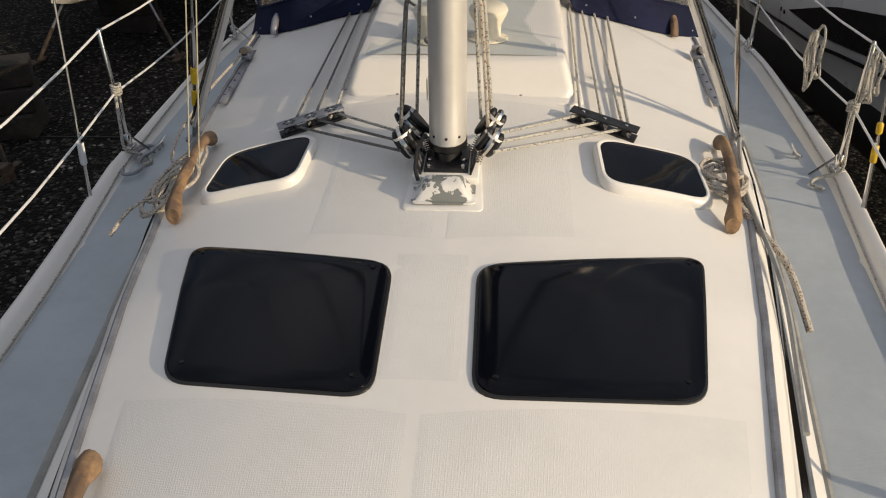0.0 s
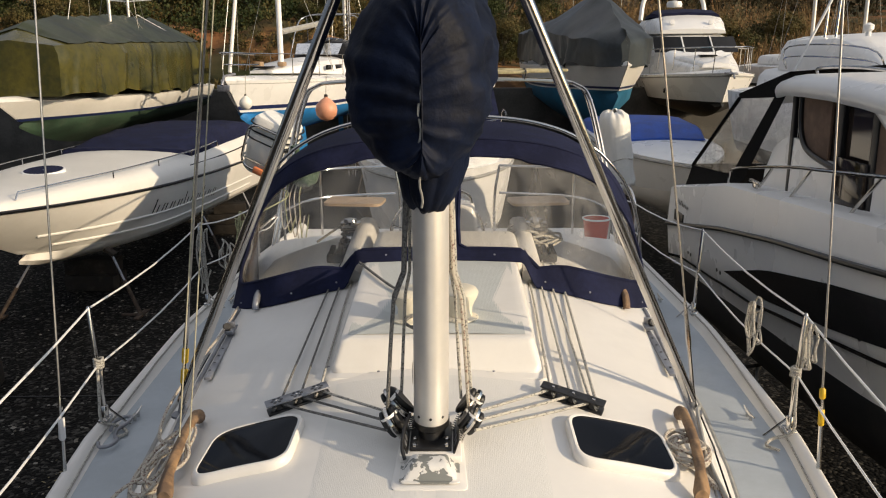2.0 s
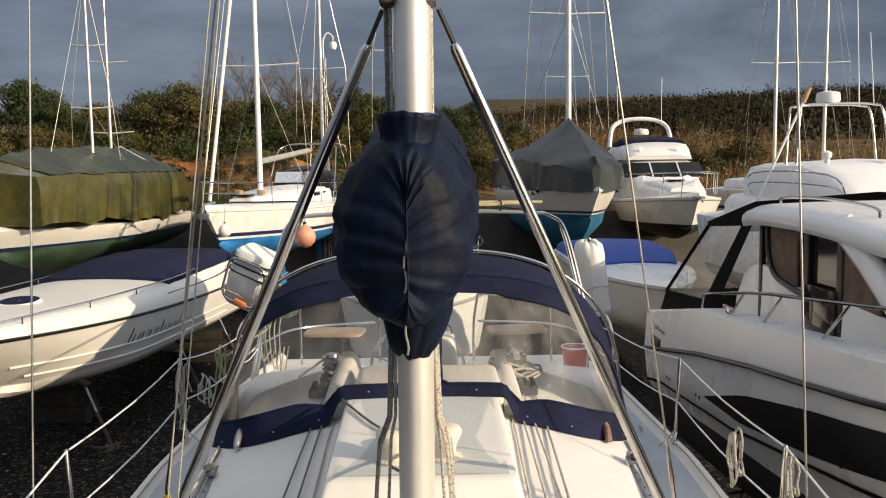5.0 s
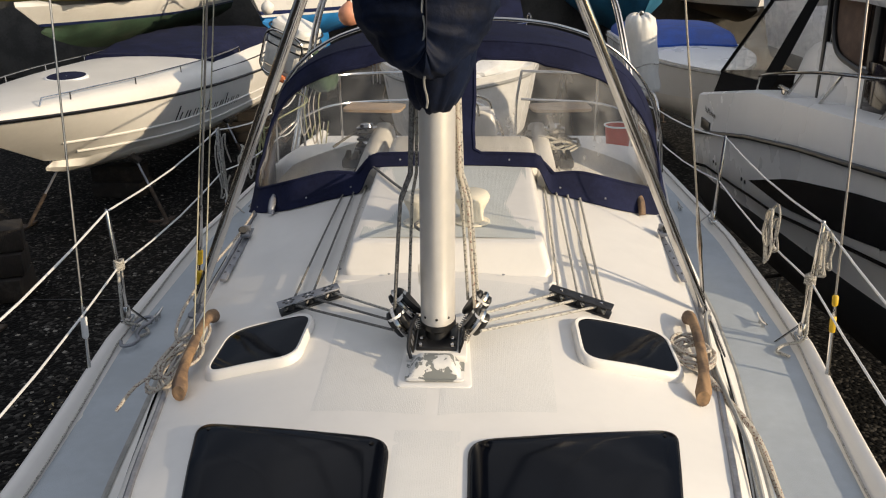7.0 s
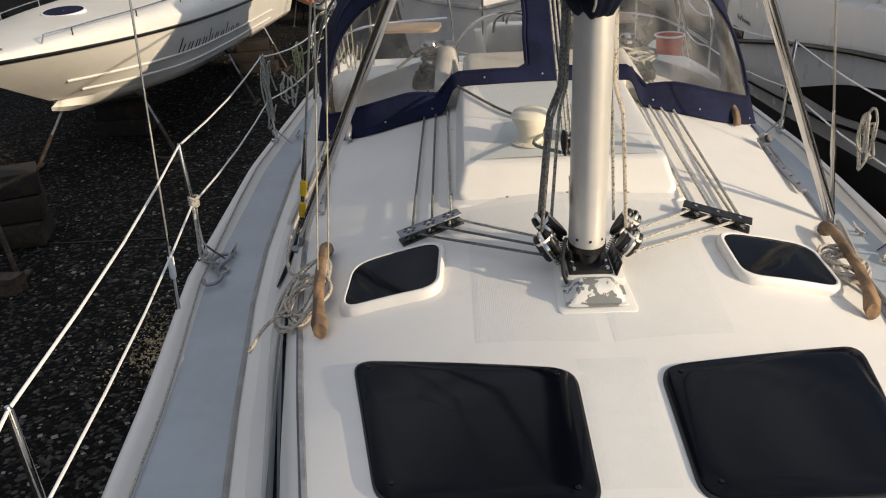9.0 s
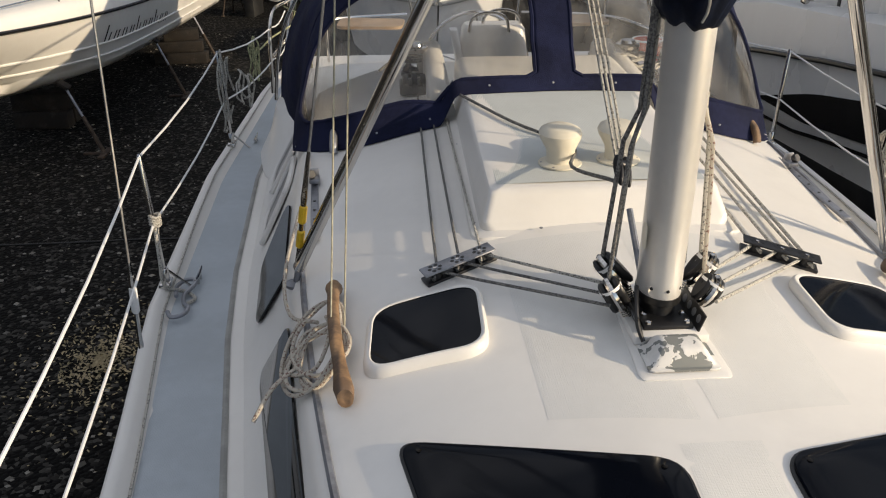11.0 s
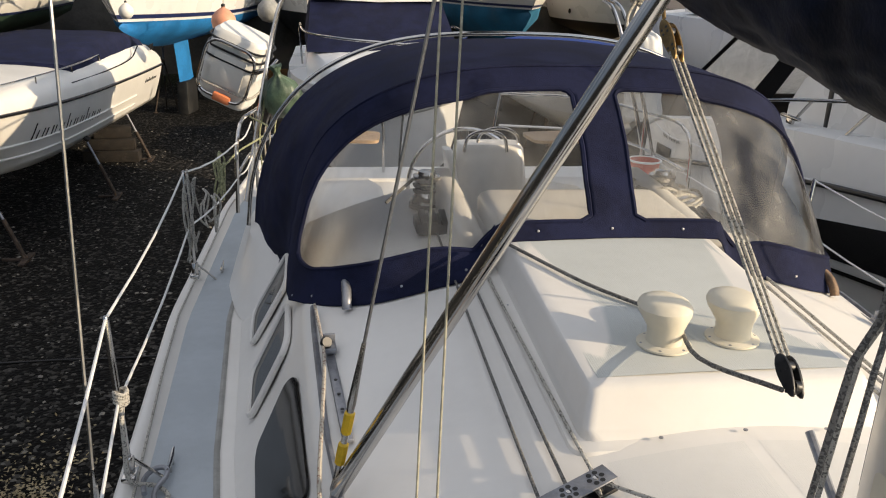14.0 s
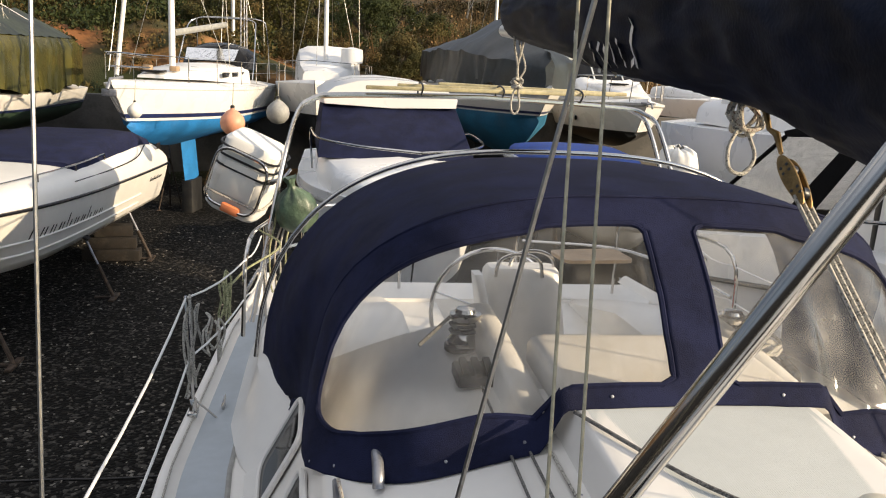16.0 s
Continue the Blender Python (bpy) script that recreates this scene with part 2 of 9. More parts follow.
def flaking(name, paint, bare, scale):
    """Paint that has come off in sharp-edged patches over bare metal."""
    m = material(name, paint, 0.45, var=0.05, scale=12)
    n, l = m.node_tree.nodes, m.node_tree.links
    p = n["Principled BSDF"]
    tc, no, ra, mx = n.new("ShaderNodeTexCoord"), n.new("ShaderNodeTexNoise"), n.new("ShaderNodeValToRGB"), n.new("ShaderNodeMix")
    no.inputs["Scale"].default_value, no.inputs["Detail"].default_value, no.inputs["Distortion"].default_value = scale, 3, 0.4
    ra.color_ramp.elements[0].position, ra.color_ramp.elements[1].position = 0.505, 0.52
    mx.data_type = "RGBA"
    mx.inputs[7].default_value = (*bare, 1)
    l.new(tc.outputs["Object"], no.inputs["Vector"])
    l.new(no.outputs[0], ra.inputs[0])
    l.new(ra.outputs[0], mx.inputs[0])
    l.new(p.inputs["Base Color"].links[0].from_socket, mx.inputs[6])
    l.new(mx.outputs[2], p.inputs["Base Color"])
    b = n.new("ShaderNodeBump")
    b.inputs["Strength"].default_value, b.inputs["Distance"].default_value = 0.7, 0.002
    b.invert = True
    l.new(ra.outputs[0], b.inputs["Height"])
    l.new(b.outputs[0], p.inputs["Normal"])
    return m


PEEL = flaking("flaking_white_paint", (0.74, 0.73, 0.70), (0.20, 0.21, 0.20), 23)
GALV = material("bare_alloy", (0.33, 0.34, 0.37), 0.45, metal=0.7, var=0.15, scale=14)
YELLOW = material("yellow_tape", (0.75, 0.48, 0.02), 0.5, var=0.1, scale=30)
ORANGE = material("orange_plastic", (0.75, 0.24, 0.10), 0.5, var=0.08, scale=6)
BRASS = material("tarnished_brass", (0.30, 0.20, 0.08), 0.5, metal=0.7, var=0.25, scale=30)
PINK = material("faded_orange_vinyl", (0.72, 0.33, 0.20), 0.45, var=0.08, scale=5)
BROWNGL = material("brown_tinted_glass", (0.034, 0.025, 0.020), 0.08, var=0.25, scale=2.5, spec=0.3)
REDP = material("red_plastic", (0.60, 0.09, 0.05), 0.5, var=0.1, scale=6)
GREENBAG = material("green_bag_plastic", (0.09, 0.14, 0.09), 0.4, var=0.25, scale=9, bump=0.6, bscale=25)
ANTIBLUE = material("blue_antifoul", (0.02, 0.20, 0.52), 0.6, var=0.12, scale=2, dirt=0.2)
ANTITEAL = material("teal_antifoul", (0.015, 0.13, 0.24), 0.65, var=0.12, scale=2, dirt=0.3)
ANTIGREEN = material("green_antifoul", (0.028, 0.062, 0.034), 0.75, var=0.2, scale=2, dirt=0.4)
ANTIBLK = material("black_antifoul", (0.012, 0.013, 0.015), 0.6, var=0.15, scale=2, dirt=0.3)
NAVYPNT = material("navy_stripe_paint", (0.02, 0.03, 0.10), 0.3, var=0.05, scale=4)
BLACKPNT = material("black_stripe_paint", (0.010, 0.010, 0.011), 0.25, var=0.05, scale=4)
TARPG = material("olive_tarpaulin", (0.078, 0.070, 0.016), 0.24, var=0.25, scale=0.9, bump=0.9, bscale=5.0, tint=(0.036, 0.038, 0.014))
TARPR = material("faded_green_tarpaulin", (0.034, 0.042, 0.022), 0.42, var=0.25, scale=0.8, bump=0.7, bscale=4.0, spec=0.25)
TARPK = material("slate_tarpaulin", (0.026, 0.034, 0.038), 0.42, var=0.3, scale=1.2, bump=1.0, bscale=2.4)
BLUECOV = material("bright_blue_cover", (0.012, 0.075, 0.40), 0.55, var=0.15, scale=3, bump=0.4, bscale=9)
CANOPY = material("black_canopy_canvas", (0.0055, 0.0055, 0.0065), 0.85, var=0.2, scale=5, spec=0.08, bump=0.2, bscale=120)
CURTAIN = material("brown_curtain", (0.20, 0.13, 0.09), 0.9, var=0.15, scale=8, bump=0.6, bscale=10)
RUST = material("rusty_steel", (0.085, 0.062, 0.048), 0.75, metal=0.3, var=0.3, scale=14, dirt=0.4)
CONC = material("dark_concrete_wall", (0.085, 0.08, 0.072), 0.9, var=0.2, scale=1.5, bump=0.5, bscale=20, dirt=0.5)
PVC = clear_plastic("clear_window_film", 0.14)
PVCC = clear_plastic("canopy_window_film", 0.12, 0.14, 0.45)
PVCM = clear_plastic("milky_window_film", 0.19)
RAFTW = material("raft_case_plastic", (0.80, 0.79, 0.75), 0.5, var=0.05, scale=4, dirt=0.3)
BARK = material("bark", (0.10, 0.085, 0.065), 0.95, var=0.25, scale=6, bump=0.7, bscale=12)
LEAFD = material("dark_ivy_leaves", (0.022, 0.036, 0.010), 0.7, var=0.35, scale=0.35, tint=(0.040, 0.048, 0.013), spec=0.2)
LEAFO = material("olive_leaves", (0.115, 0.095, 0.024), 0.75, var=0.35, scale=0.3, tint=(0.034, 0.042, 0.013), spec=0.2)
BRAMBLE = material("bramble_leaves", (0.105, 0.074, 0.026), 0.8, var=0.35, scale=0.25, tint=(0.046, 0.050, 0.016), spec=0.2)
HILLW = material("far_hedges", (0.042, 0.031, 0.017), 0.95, var=0.35, scale=0.06, tint=(0.018, 0.020, 0.010), spec=0.1)
SCRUB = material("brown_winter_scrub", (0.24, 0.135, 0.055), 0.95, var=0.35, scale=0.22, tint=(0.065, 0.058, 0.024))
TWIG = material("bare_twigs", (0.15, 0.12, 0.095), 0.9, var=0.3, scale=0.5)

G = -0.32   # height of the yard

# ---- mesh tools ----


def part(name, bm, mat, parent=None, label="", smooth=40, kind=""):
    """Links a bmesh as one mesh object under a thing or a part."""
    me = bpy.data.meshes.new(name)
    bmesh.ops.recalc_face_normals(bm, faces=bm.faces)
    bm.to_mesh(me)
    bm.free()
    me.materials.append(mat)
    if smooth:
        me.shade_smooth()
        me.set_sharp_from_angle(angle=radians(smooth))
    ob = new(name, me)
    if parent is not None:
        ob.parent = parent
    if label or kind:
        tagged(ob, label, kind=kind)
    return ob


def thing(name, label, category, m=None, group="", kind=""):
    """An Empty that parents the parts of one thing."""
    ob = new(name)
    ob.empty_display_size = 0.1
    if m is not None:
        ob.matrix_world = m
    return tagged(ob, label, category, group, kind)


def solo(name, bm, mat, label, category, group="", kind="", smooth=40):
    return tagged(part(name, bm, mat, None, "", smooth), label, category, group, kind)


def B():
    return bmesh.new()


def box(bm, c, s, bevel=0.0, rot=None, segs=2):
    m = Matrix.Translation(c) @ (rot or Matrix.Identity(4)) @ Matrix.Diagonal((*s, 1))
    r = bmesh.ops.create_cube(bm, size=1.0, matrix=m)
    if bevel > 0:
        vs = set(r["verts"])
        bmesh.ops.bevel(bm, geom=[e for e in bm.edges if e.verts[0] in vs], offset=bevel, segments=segs, affect="EDGES", profile=0.5)
    return bm


def rings(bm, loops, closed=True, caps=True):
    """Skins a row of equal-length loops of points."""
    vs = [[bm.verts.new(p) for p in lp] for lp in loops]
    n = len(loops[0])
    for a, b in zip(vs, vs[1:]):
        for i in range(n if closed else n - 1):
            j = (i + 1) % n
            bm.faces.new((a[i], a[j], b[j], b[i]))
    if caps and closed:
        bm.faces.new(vs[0][::-1])
        bm.faces.new(vs[-1])
    return vs


def tube(bm, pts, r, n=8, caps=True):
    """A round bar or rope along points; r may be one radius or one per point."""
    pts = [Vector(p) for p in pts]
    rad = r if isinstance(r, (list, tuple)) else [r] * len(pts)
    up, loops = Vector((0.13, 0.27, 1)), []
    last = None
    for i, p in enumerate(pts):
        d = (pts[min(i + 1, len(pts) - 1)] - pts[max(i - 1, 0)]).normalized()
        if last is None:
            a = d.cross(up if abs(d.dot(up.normalized())) < 0.95 else Vector((1, 0, 0))).normalized()
        else:
            a = (last - d * last.dot(d)).normalized()
        last = a
        b = d.cross(a)
        loops.append([p + (a * math.cos(6.28318 * k / n) + b * math.sin(6.28318 * k / n)) * rad[i] for k in range(n)])
    rings(bm, loops, True, caps)
    return bm


def smooth_path(pts, steps=6):
    """A Catmull-Rom curve through points."""
    pts = [Vector(p) for p in pts]
    q = [pts[0] * 2 - pts[1], *pts, pts[-1] * 2 - pts[-2]]
    out = []
    for i in range(1, len(q) - 2):
        for k in range(steps):
            t = k / steps
            out.append(0.5 * (2 * q[i] + (q[i + 1] - q[i - 1]) * t + (2 * q[i - 1] - 5 * q[i] + 4 * q[i + 1] - q[i + 2]) * t * t + (3 * q[i] - q[i - 1] - 3 * q[i + 1] + q[i + 2]) * t ** 3))
    return out + [pts[-1]]


def lathe(bm, prof, m=None, n=20):
    m = m or Matrix.Identity(4)
    rings(bm, [[m @ Vector((r * math.cos(6.28318 * k / n), r * math.sin(6.28318 * k / n), z)) for k in range(n)] for r, z in prof])
    return bm


def rrect(w, h, r, n=5):
    """A rounded rectangle's outline about the origin."""
    out = []
    for cx, cy, a in ((w / 2 - r, h / 2 - r, 0), (-w / 2 + r, h / 2 - r, 90), (-w / 2 + r, -h / 2 + r, 180), (w / 2 - r, -h / 2 + r, 270)):
        out += [(cx + r * math.cos(radians(a + 90 * k / n)), cy + r * math.sin(radians(a + 90 * k / n))) for k in range(n + 1)]
    return out


def quad_round(corners, r, n=6):
    """Rounds the corners of a polygon in the plane."""
    out, c = [], [Vector(p) for p in corners]
    for i, p in enumerate(c):
        a, b = (c[i - 1] - p), (c[(i + 1) % len(c)] - p)
        rr = min(r, a.length * 0.45, b.length * 0.45)
        s, e = p + a.normalized() * rr, p + b.normalized() * rr
        for k in range(n + 1):
            t = k / n
            out.append(tuple(s * (1 - t) ** 2 + p * 2 * t * (1 - t) + e * t * t))
    return out


def interp(x, xs, ys):
    return float(np.interp(x, xs, ys))

# ---- the sailing yacht: hull, deck, coachroof ----
XC = 0.03                       # her centreline; she lies along y, bow towards -y
YS = [-5.2, -4.4, -3.2, -2.0, -1.2, -0.6, -0.26, 0.3, 1.0, 1.8, 2.6, 4.0, 5.6]
ZC = [2.58, 2.62, 2.72, 2.90, 3.02, 3.085, 3.092, 3.12, 3.15, 3.20, 3.22, 3.22, 3.22]


def zc(y):
    return interp(y, YS, ZC)


def zt(x, y):
    """Height of the coachroof's top."""
    return zc(y) - 0.19 * (x - XC) ** 2


def wtop(y):
    return interp(y, [-3.4, -2.6, -1.2, -0.8, -0.4, 0, 0.5, 1.0, 1.7, 2.6, 5.6], [0.30, 0.48, 0.745, 0.82, 0.895, 0.965, 1.035, 1.085, 1.12, 1.13, 1.05])


def wbot(y):
    return interp(y, [-3.4, -2.6, -1.2, 0.17, 1.07, 1.7, 3.0, 5.6], [0.42, 0.63, 0.97, 1.21, 1.345, 1.41, 1.48, 1.45])


def beam(y):
    return interp(y, [-5.5, -5.0, -4.2, -3.2, -2.0, -1.2, -0.3, 0.2, 1.3, 3.0, 5.0, 6.6], [0.03, 0.34, 0.70, 1.02, 1.31, 1.44, 1.555, 1.61, 1.755, 1.81, 1.73, 1.55])


def zd(y):
    """Height of the side deck."""
    return 2.42 + 0.028 * max(0.0, 0.6 - y)


yacht = thing("sailing_yacht", "white sailing yacht with blue-grey side decks laid up ashore", "yacht")


def station_range(a, b, n):
    return [a + (b - a) * i / n for i in range(n + 1)]


# hull shell with keel
bm, loops = B(), []
for y in station_range(-5.5, 6.6, 36):
    b, z = beam(y), zd(y) + 0.02
    deep = interp(y, [-5.5, -4.5, -3, 0, 3, 5.5, 6.6], [2.35, 1.75, 1.35, 1.1, 1.15, 1.45, 1.7])
    half = [(b + 0.03, z), (b + 0.05, z - 0.10), (b + 0.03, z - 0.5), (b * 0.93, z - 0.9), (b * 0.7, (z - 0.9 + deep) / 2 - 0.05), (b * 0.35, deep + 0.06), (0.0, deep)]
    loops.append([(XC - x, y, zz) for x, zz in half] + [(XC + x, y, zz) for x, zz in half[-2::-1]])
rings(bm, loops, closed=False, caps=False)
part("hull", bm, GELW, yacht, "white fibreglass hull")
bm = B()
for s in (-1, 1):
    rings(bm, [[(XC + s * (0.75 + dx * w), y, z) for dx, y in ((-1, 1.6), (-0.6, 0.2), (0, -0.25), (0.6, 0.2), (1, 1.6), (0.4, 2.4), (-0.4, 2.4))] for z, w in ((1.35, 0.13), (G, 0.10))])
part("keel", bm, ANTIBLK, yacht, "black bilge keels")

# side decks: white gelcoat margin, a blue-grey panel, and a grey seam along the cabin
bm, loops = B(), []
for y in station_range(-5.5, 6.4, 48):
    b, z = beam(y), zd(y)
    loops.append([(XC - b + 0.03, y, z), (XC - 0.3, y, z), (XC + 0.3, y, z), (XC + b - 0.03, y, z)])
rings(bm, loops, closed=False, caps=False)
part("side_deck", bm, GEL, yacht)
for s in (-1, 1):
    bm, loops = B(), []
    for y in station_range(-2.6, 5.4, 50):
        z, a, c = zd(y) + 0.006, wbot(y) + 0.062 - 0.03 * s, beam(y) - 0.030
        loops.append([(XC + s * (a + (c - a) * k / 4), y, z + (0 if 0 < k < 4 else -0.005)) for k in range(5)])
    rings(bm, loops, closed=False, caps=False)
    part("deck_panel", bm, DECKGREY, yacht, "blue-grey non-slip side deck panel")
    bm, loops = B(), []
    for y in station_range(-2.6, 5.4, 50):
        z, a = zd(y) + 0.004, wbot(y) + 0.045 - 0.03 * s
        loops.append([(XC + s * a, y, z), (XC + s * (a + 0.012), y, z + 0.005), (XC + s * (a + 0.024), y, z)])
    rings(bm, loops, closed=False, caps=False)
    part("deck_seam", bm, SEALANT, yacht)
    # bulwark
    bm, loops = B(), []
    for y in station_range(-5.45, 6.5, 60):
        b, z = beam(y), zd(y)
        k = 1.0 if s < 0 else 1.25
        loops.append([(XC + s * (b + d), y, z + h * k) for d, h in ((0.064, -0.04), (0.064, 0.022), (0.058, 0.038), (0.045, 0.046), (0.028, 0.045), (0.010, 0.034), (-0.010, 0.014), (-0.024, 0.005), (-0.032, 0.0))])
    rings(bm, loops, closed=False, caps=False)
    part("toe_edge", bm, GEL, yacht, "white moulded toe edge along the side deck")
    # perforated toe strip along the inner edge
    bm = B()
    strip = [(XC + s * (beam(y) - interp(y, [0.2, 1.3, 2.4], [0.024, 0.008, -0.012])), y, zd(y) + interp(y, [0.2, 1.3, 2.4], [0.013, 0.022, 0.040]) * (1.0 if s < 0 else 1.25)) for y in station_range(-2.6, 5.2, 60)]
    tube(bm, strip, 0.0055, 6)
    part("toe_strip", bm, ROPE, yacht, "thin grey braided line along the bulwark")

# coachroof shell
FINE = [0.05 * k for k in range(20)] + [1.0]
bm, loops = B(), []
for y in station_range(-3.4, 2.95, 127):
    w, o, d = wtop(y), wbot(y), zd(y)
    ze = zc(y) - 0.19 * w * w
    hgt = max(ze - d, 0.01)
    half = [(w * f, zc(y) - 0.19 * (w * f) ** 2) for f in FINE]
    half += [(w + 0.022, ze - min(0.012, hgt * 0.1)), (w + 0.04, ze - min(0.04, hgt * 0.2)), (w + (o - w) * 0.5, d + hgt * 0.5), (o - 0.02, d + hgt * 0.08), (o + 0.02, d + 0.003)]
    N = len(half)
    loops.append([(XC - x, y, z) for x, z in half[::-1]] + [(XC + x, y, z) for x, z in half[1:]])
vs = rings(bm, loops, closed=False, caps=False)
# open companionway between the hatch rails and the cockpit
for k in (range(0, N - 8), range(N + 7, 2 * N - 1)):
    cap = [vs[-1][i] for i in k]
    x = XC + (-0.45 if k[0] == 0 else 0.45)
    cap.insert(len(cap) if k[0] == 0 else 0, bm.verts.new((x, 2.95, zd(2.95))))
    bm.faces.new(cap)
bmesh.ops.delete(bm, geom=[f for f in bm.faces if abs(f.calc_center_median().x - XC) < 0.44 and f.calc_center_median().y > 1.72], context="FACES_ONLY")
part("coachroof", bm, GEL, yacht, "white moulded coachroof", smooth=50)


def patch(name, corners, mat, off=0.0006, n=12, parent=yacht, label=""):
    """A thin panel moulded with fine fore-and-aft ribs that follows the coachroof between four corners (x, y)."""
    c = [Vector(p) for p in corners]
    bm, grid = B(), []
    m = 4 * int((c[1] - c[0]).length / 0.0064)
    for i in range(m + 1):
        row = []
        for j in range(n + 1):
            u, v = i / m, j / n
            p = (c[0] * (1 - u) + c[1] * u) * (1 - v) + (c[3] * (1 - u) + c[2] * u) * v
            e = min(1.0, i / 12, (m - i) / 12, 0.1 + j, 0.1 + n - j)
            row.append((p.x, p.y, zt(p.x, p.y) + 0.0002 + e * (off + (0.00018 if i % 4 in (1, 2) else 0.0))))
        grid.append(row)
    rings(bm, grid, closed=False, caps=False)
    return part(name, bm, mat, parent, label)


def disc(name, outline, mat, levels, parent, label="", centre=None, surf=zt):
    """A rounded plate on the coachroof: levels are (scale, height) rings from the rim inwards."""
    cx = centre or (sum(p[0] for p in outline) / len(outline), sum(p[1] for p in outline) / len(outline))
    bm = B()
    loops = []
    fine = []
    for (xa, ya), (xb, yb) in zip(outline, outline[1:] + outline[:1]):
        n = max(1, int(math.hypot(xb - xa, yb - ya) / 0.03))
        fine += [(xa + (xb - xa) * k / n, ya + (yb - ya) * k / n) for k in range(n)]
    outline = fine
    for sc, h in levels:
        loops.append([(cx[0] + (x - cx[0]) * sc, cx[1] + (y - cx[1]) * sc, surf(cx[0] + (x - cx[0]) * sc, cx[1] + (y - cx[1]) * sc) + h) for x, y in outline])
    v = rings(bm, loops, caps=False)
    if levels[-1][0] < 0.3:
        bm.faces.new(v[-1])
    return part(name, bm, mat, parent, label)


PANELS = [
    ((-0.072, -0.535), (0.115, -0.535), (0.11, -1.0), (-0.066, -1.0)),
    ((-0.66, -1.0), (0.008, -1.10), (0.008, -1.75), (-0.55, -1.75)),
    ((0.036, -1.10), (0.745, -0.99), (0.62, -1.75), (0.036, -1.75)),
    ((-0.36, 0.50), (0.010, 0.52), (0.006, -0.455), (-0.34, -0.40)),
    ((0.048, 0.52), (0.42, 0.50), (0.40, -0.39), (0.046, -0.455)),
]
for p in PANELS:
    patch("nonslip_panel", p, NONSKID)

SKY_A = quad_round([(-0.698, -0.372), (-0.085, -0.588), (-0.078, -1.052), (-0.580, -0.945)], 0.07)
SKY_B = quad_round([(0.143, -0.590), (0.762, -0.370), (0.660, -0.955), (0.146, -1.042)], 0.07)


def flattened(o):
    """The outline of a flat pane bedded in the cambered roof: its long edges sag between their ends."""
    out, xl, xr = [], min(p[0] for p in o), max(p[0] for p in o)
    for (xa, ya), (xb, yb) in zip(o, o[1:] + o[:1]):
        n = max(1, int(math.hypot(xb - xa, yb - ya) / 0.03))
        out += [(xa + (xb - xa) * k / n, ya + (yb - ya) * k / n) for k in range(n)]
    return [(x, y - 0.20 * (x - xl) * (xr - x)) for x, y in out]


for corners in (SKY_A, SKY_B):
    o = flattened(corners)
    w = disc("deck_window", o, ACRYLIC, [(1.0, 0.0), (0.995, 0.010), (0.98, 0.012), (0.8, 0.012), (0.55, 0.012), (0.25, 0.012), (0.02, 0.012)], yacht, "flush black acrylic deck window")
    cx, cy = sum(p[0] for p in o) / len(o), sum(p[1] for p in o) / len(o)
    disc("window_seal", o, BLACK, [(1.022, 0.0), (1.02, 0.005), (0.998, 0.006)], w, "black rubber seal")
    for q in (3, 10, 17, 24):
        bm = B()
        x, y = cx + (corners[q][0] - cx) * 0.90, cy + (corners[q][1] - cy) * 0.90
        lathe(bm, [(0.007, 0), (0.007, 0.002), (0.003, 0.003)], pose(x, y, zt(x, y) + 0.012), 10)
        part("screw", bm, SMOKED, w)


def deck_hatch(corners):
    o = quad_round(corners, 0.075)
    h = disc("hatch", o, GEL, [(1.06, 0.0), (1.06, 0.014), (1.035, 0.027), (0.995, 0.033), (0.955, 0.033), (0.935, 0.030)], yacht, "white framed opening deck hatch", )
    disc("hatch_pane", o, ACRYLIC, [(0.95, 0.028), (0.6, 0.030), (0.3, 0.030), (0.02, 0.030)], h, "tinted acrylic hatch pane")
    return h


HATCH_L = [(-0.768, 0.222), (-0.443, 0.236), (-0.450, -0.092), (-0.780, -0.082)]
HATCH_R = [(0.506, 0.229), (0.855, 0.262), (0.860, -0.046), (0.508, -0.084)]
deck_hatch(HATCH_L)
deck_hatch(HATCH_R)


def handrail(x0, y0, x1, y1, bend):
    """A worn teak grab rail: thick swollen feet and a lifted, slightly bowed bar."""
    bm, loops = B(), []
    n = 22
    for i in range(n + 1):
        t = i / n
        x = x0 + (x1 - x0) * t + bend * math.sin(math.pi * t)
        y = y0 + (y1 - y0) * t
        foot = max(0.0, 1 - min(t, 1 - t) / 0.16)
        wd, ht = 0.019 + 0.013 * foot, 0.016 + 0.020 * foot
        z = zt(x, y) + 0.066 - 0.034 * foot
        if t < 0.02 or t > 0.98:
            wd, ht = wd * 0.7, ht * 0.8
        loops.append([(x + wd * math.cos(a), y, z + ht * math.sin(a)) for a in (k * 6.28318 / 12 for k in range(12))])
    rings(bm, loops)
    return part("handrail", bm, WOOD, yacht, "weathered teak grab rail")


handrail(-0.89, 0.43, -0.83, -0.175, -0.012)
handrail(0.985, 0.48, 0.892, -0.165, 0.018)
handrail(-0.645, -1.20, -0.52, -1.80, -0.01)

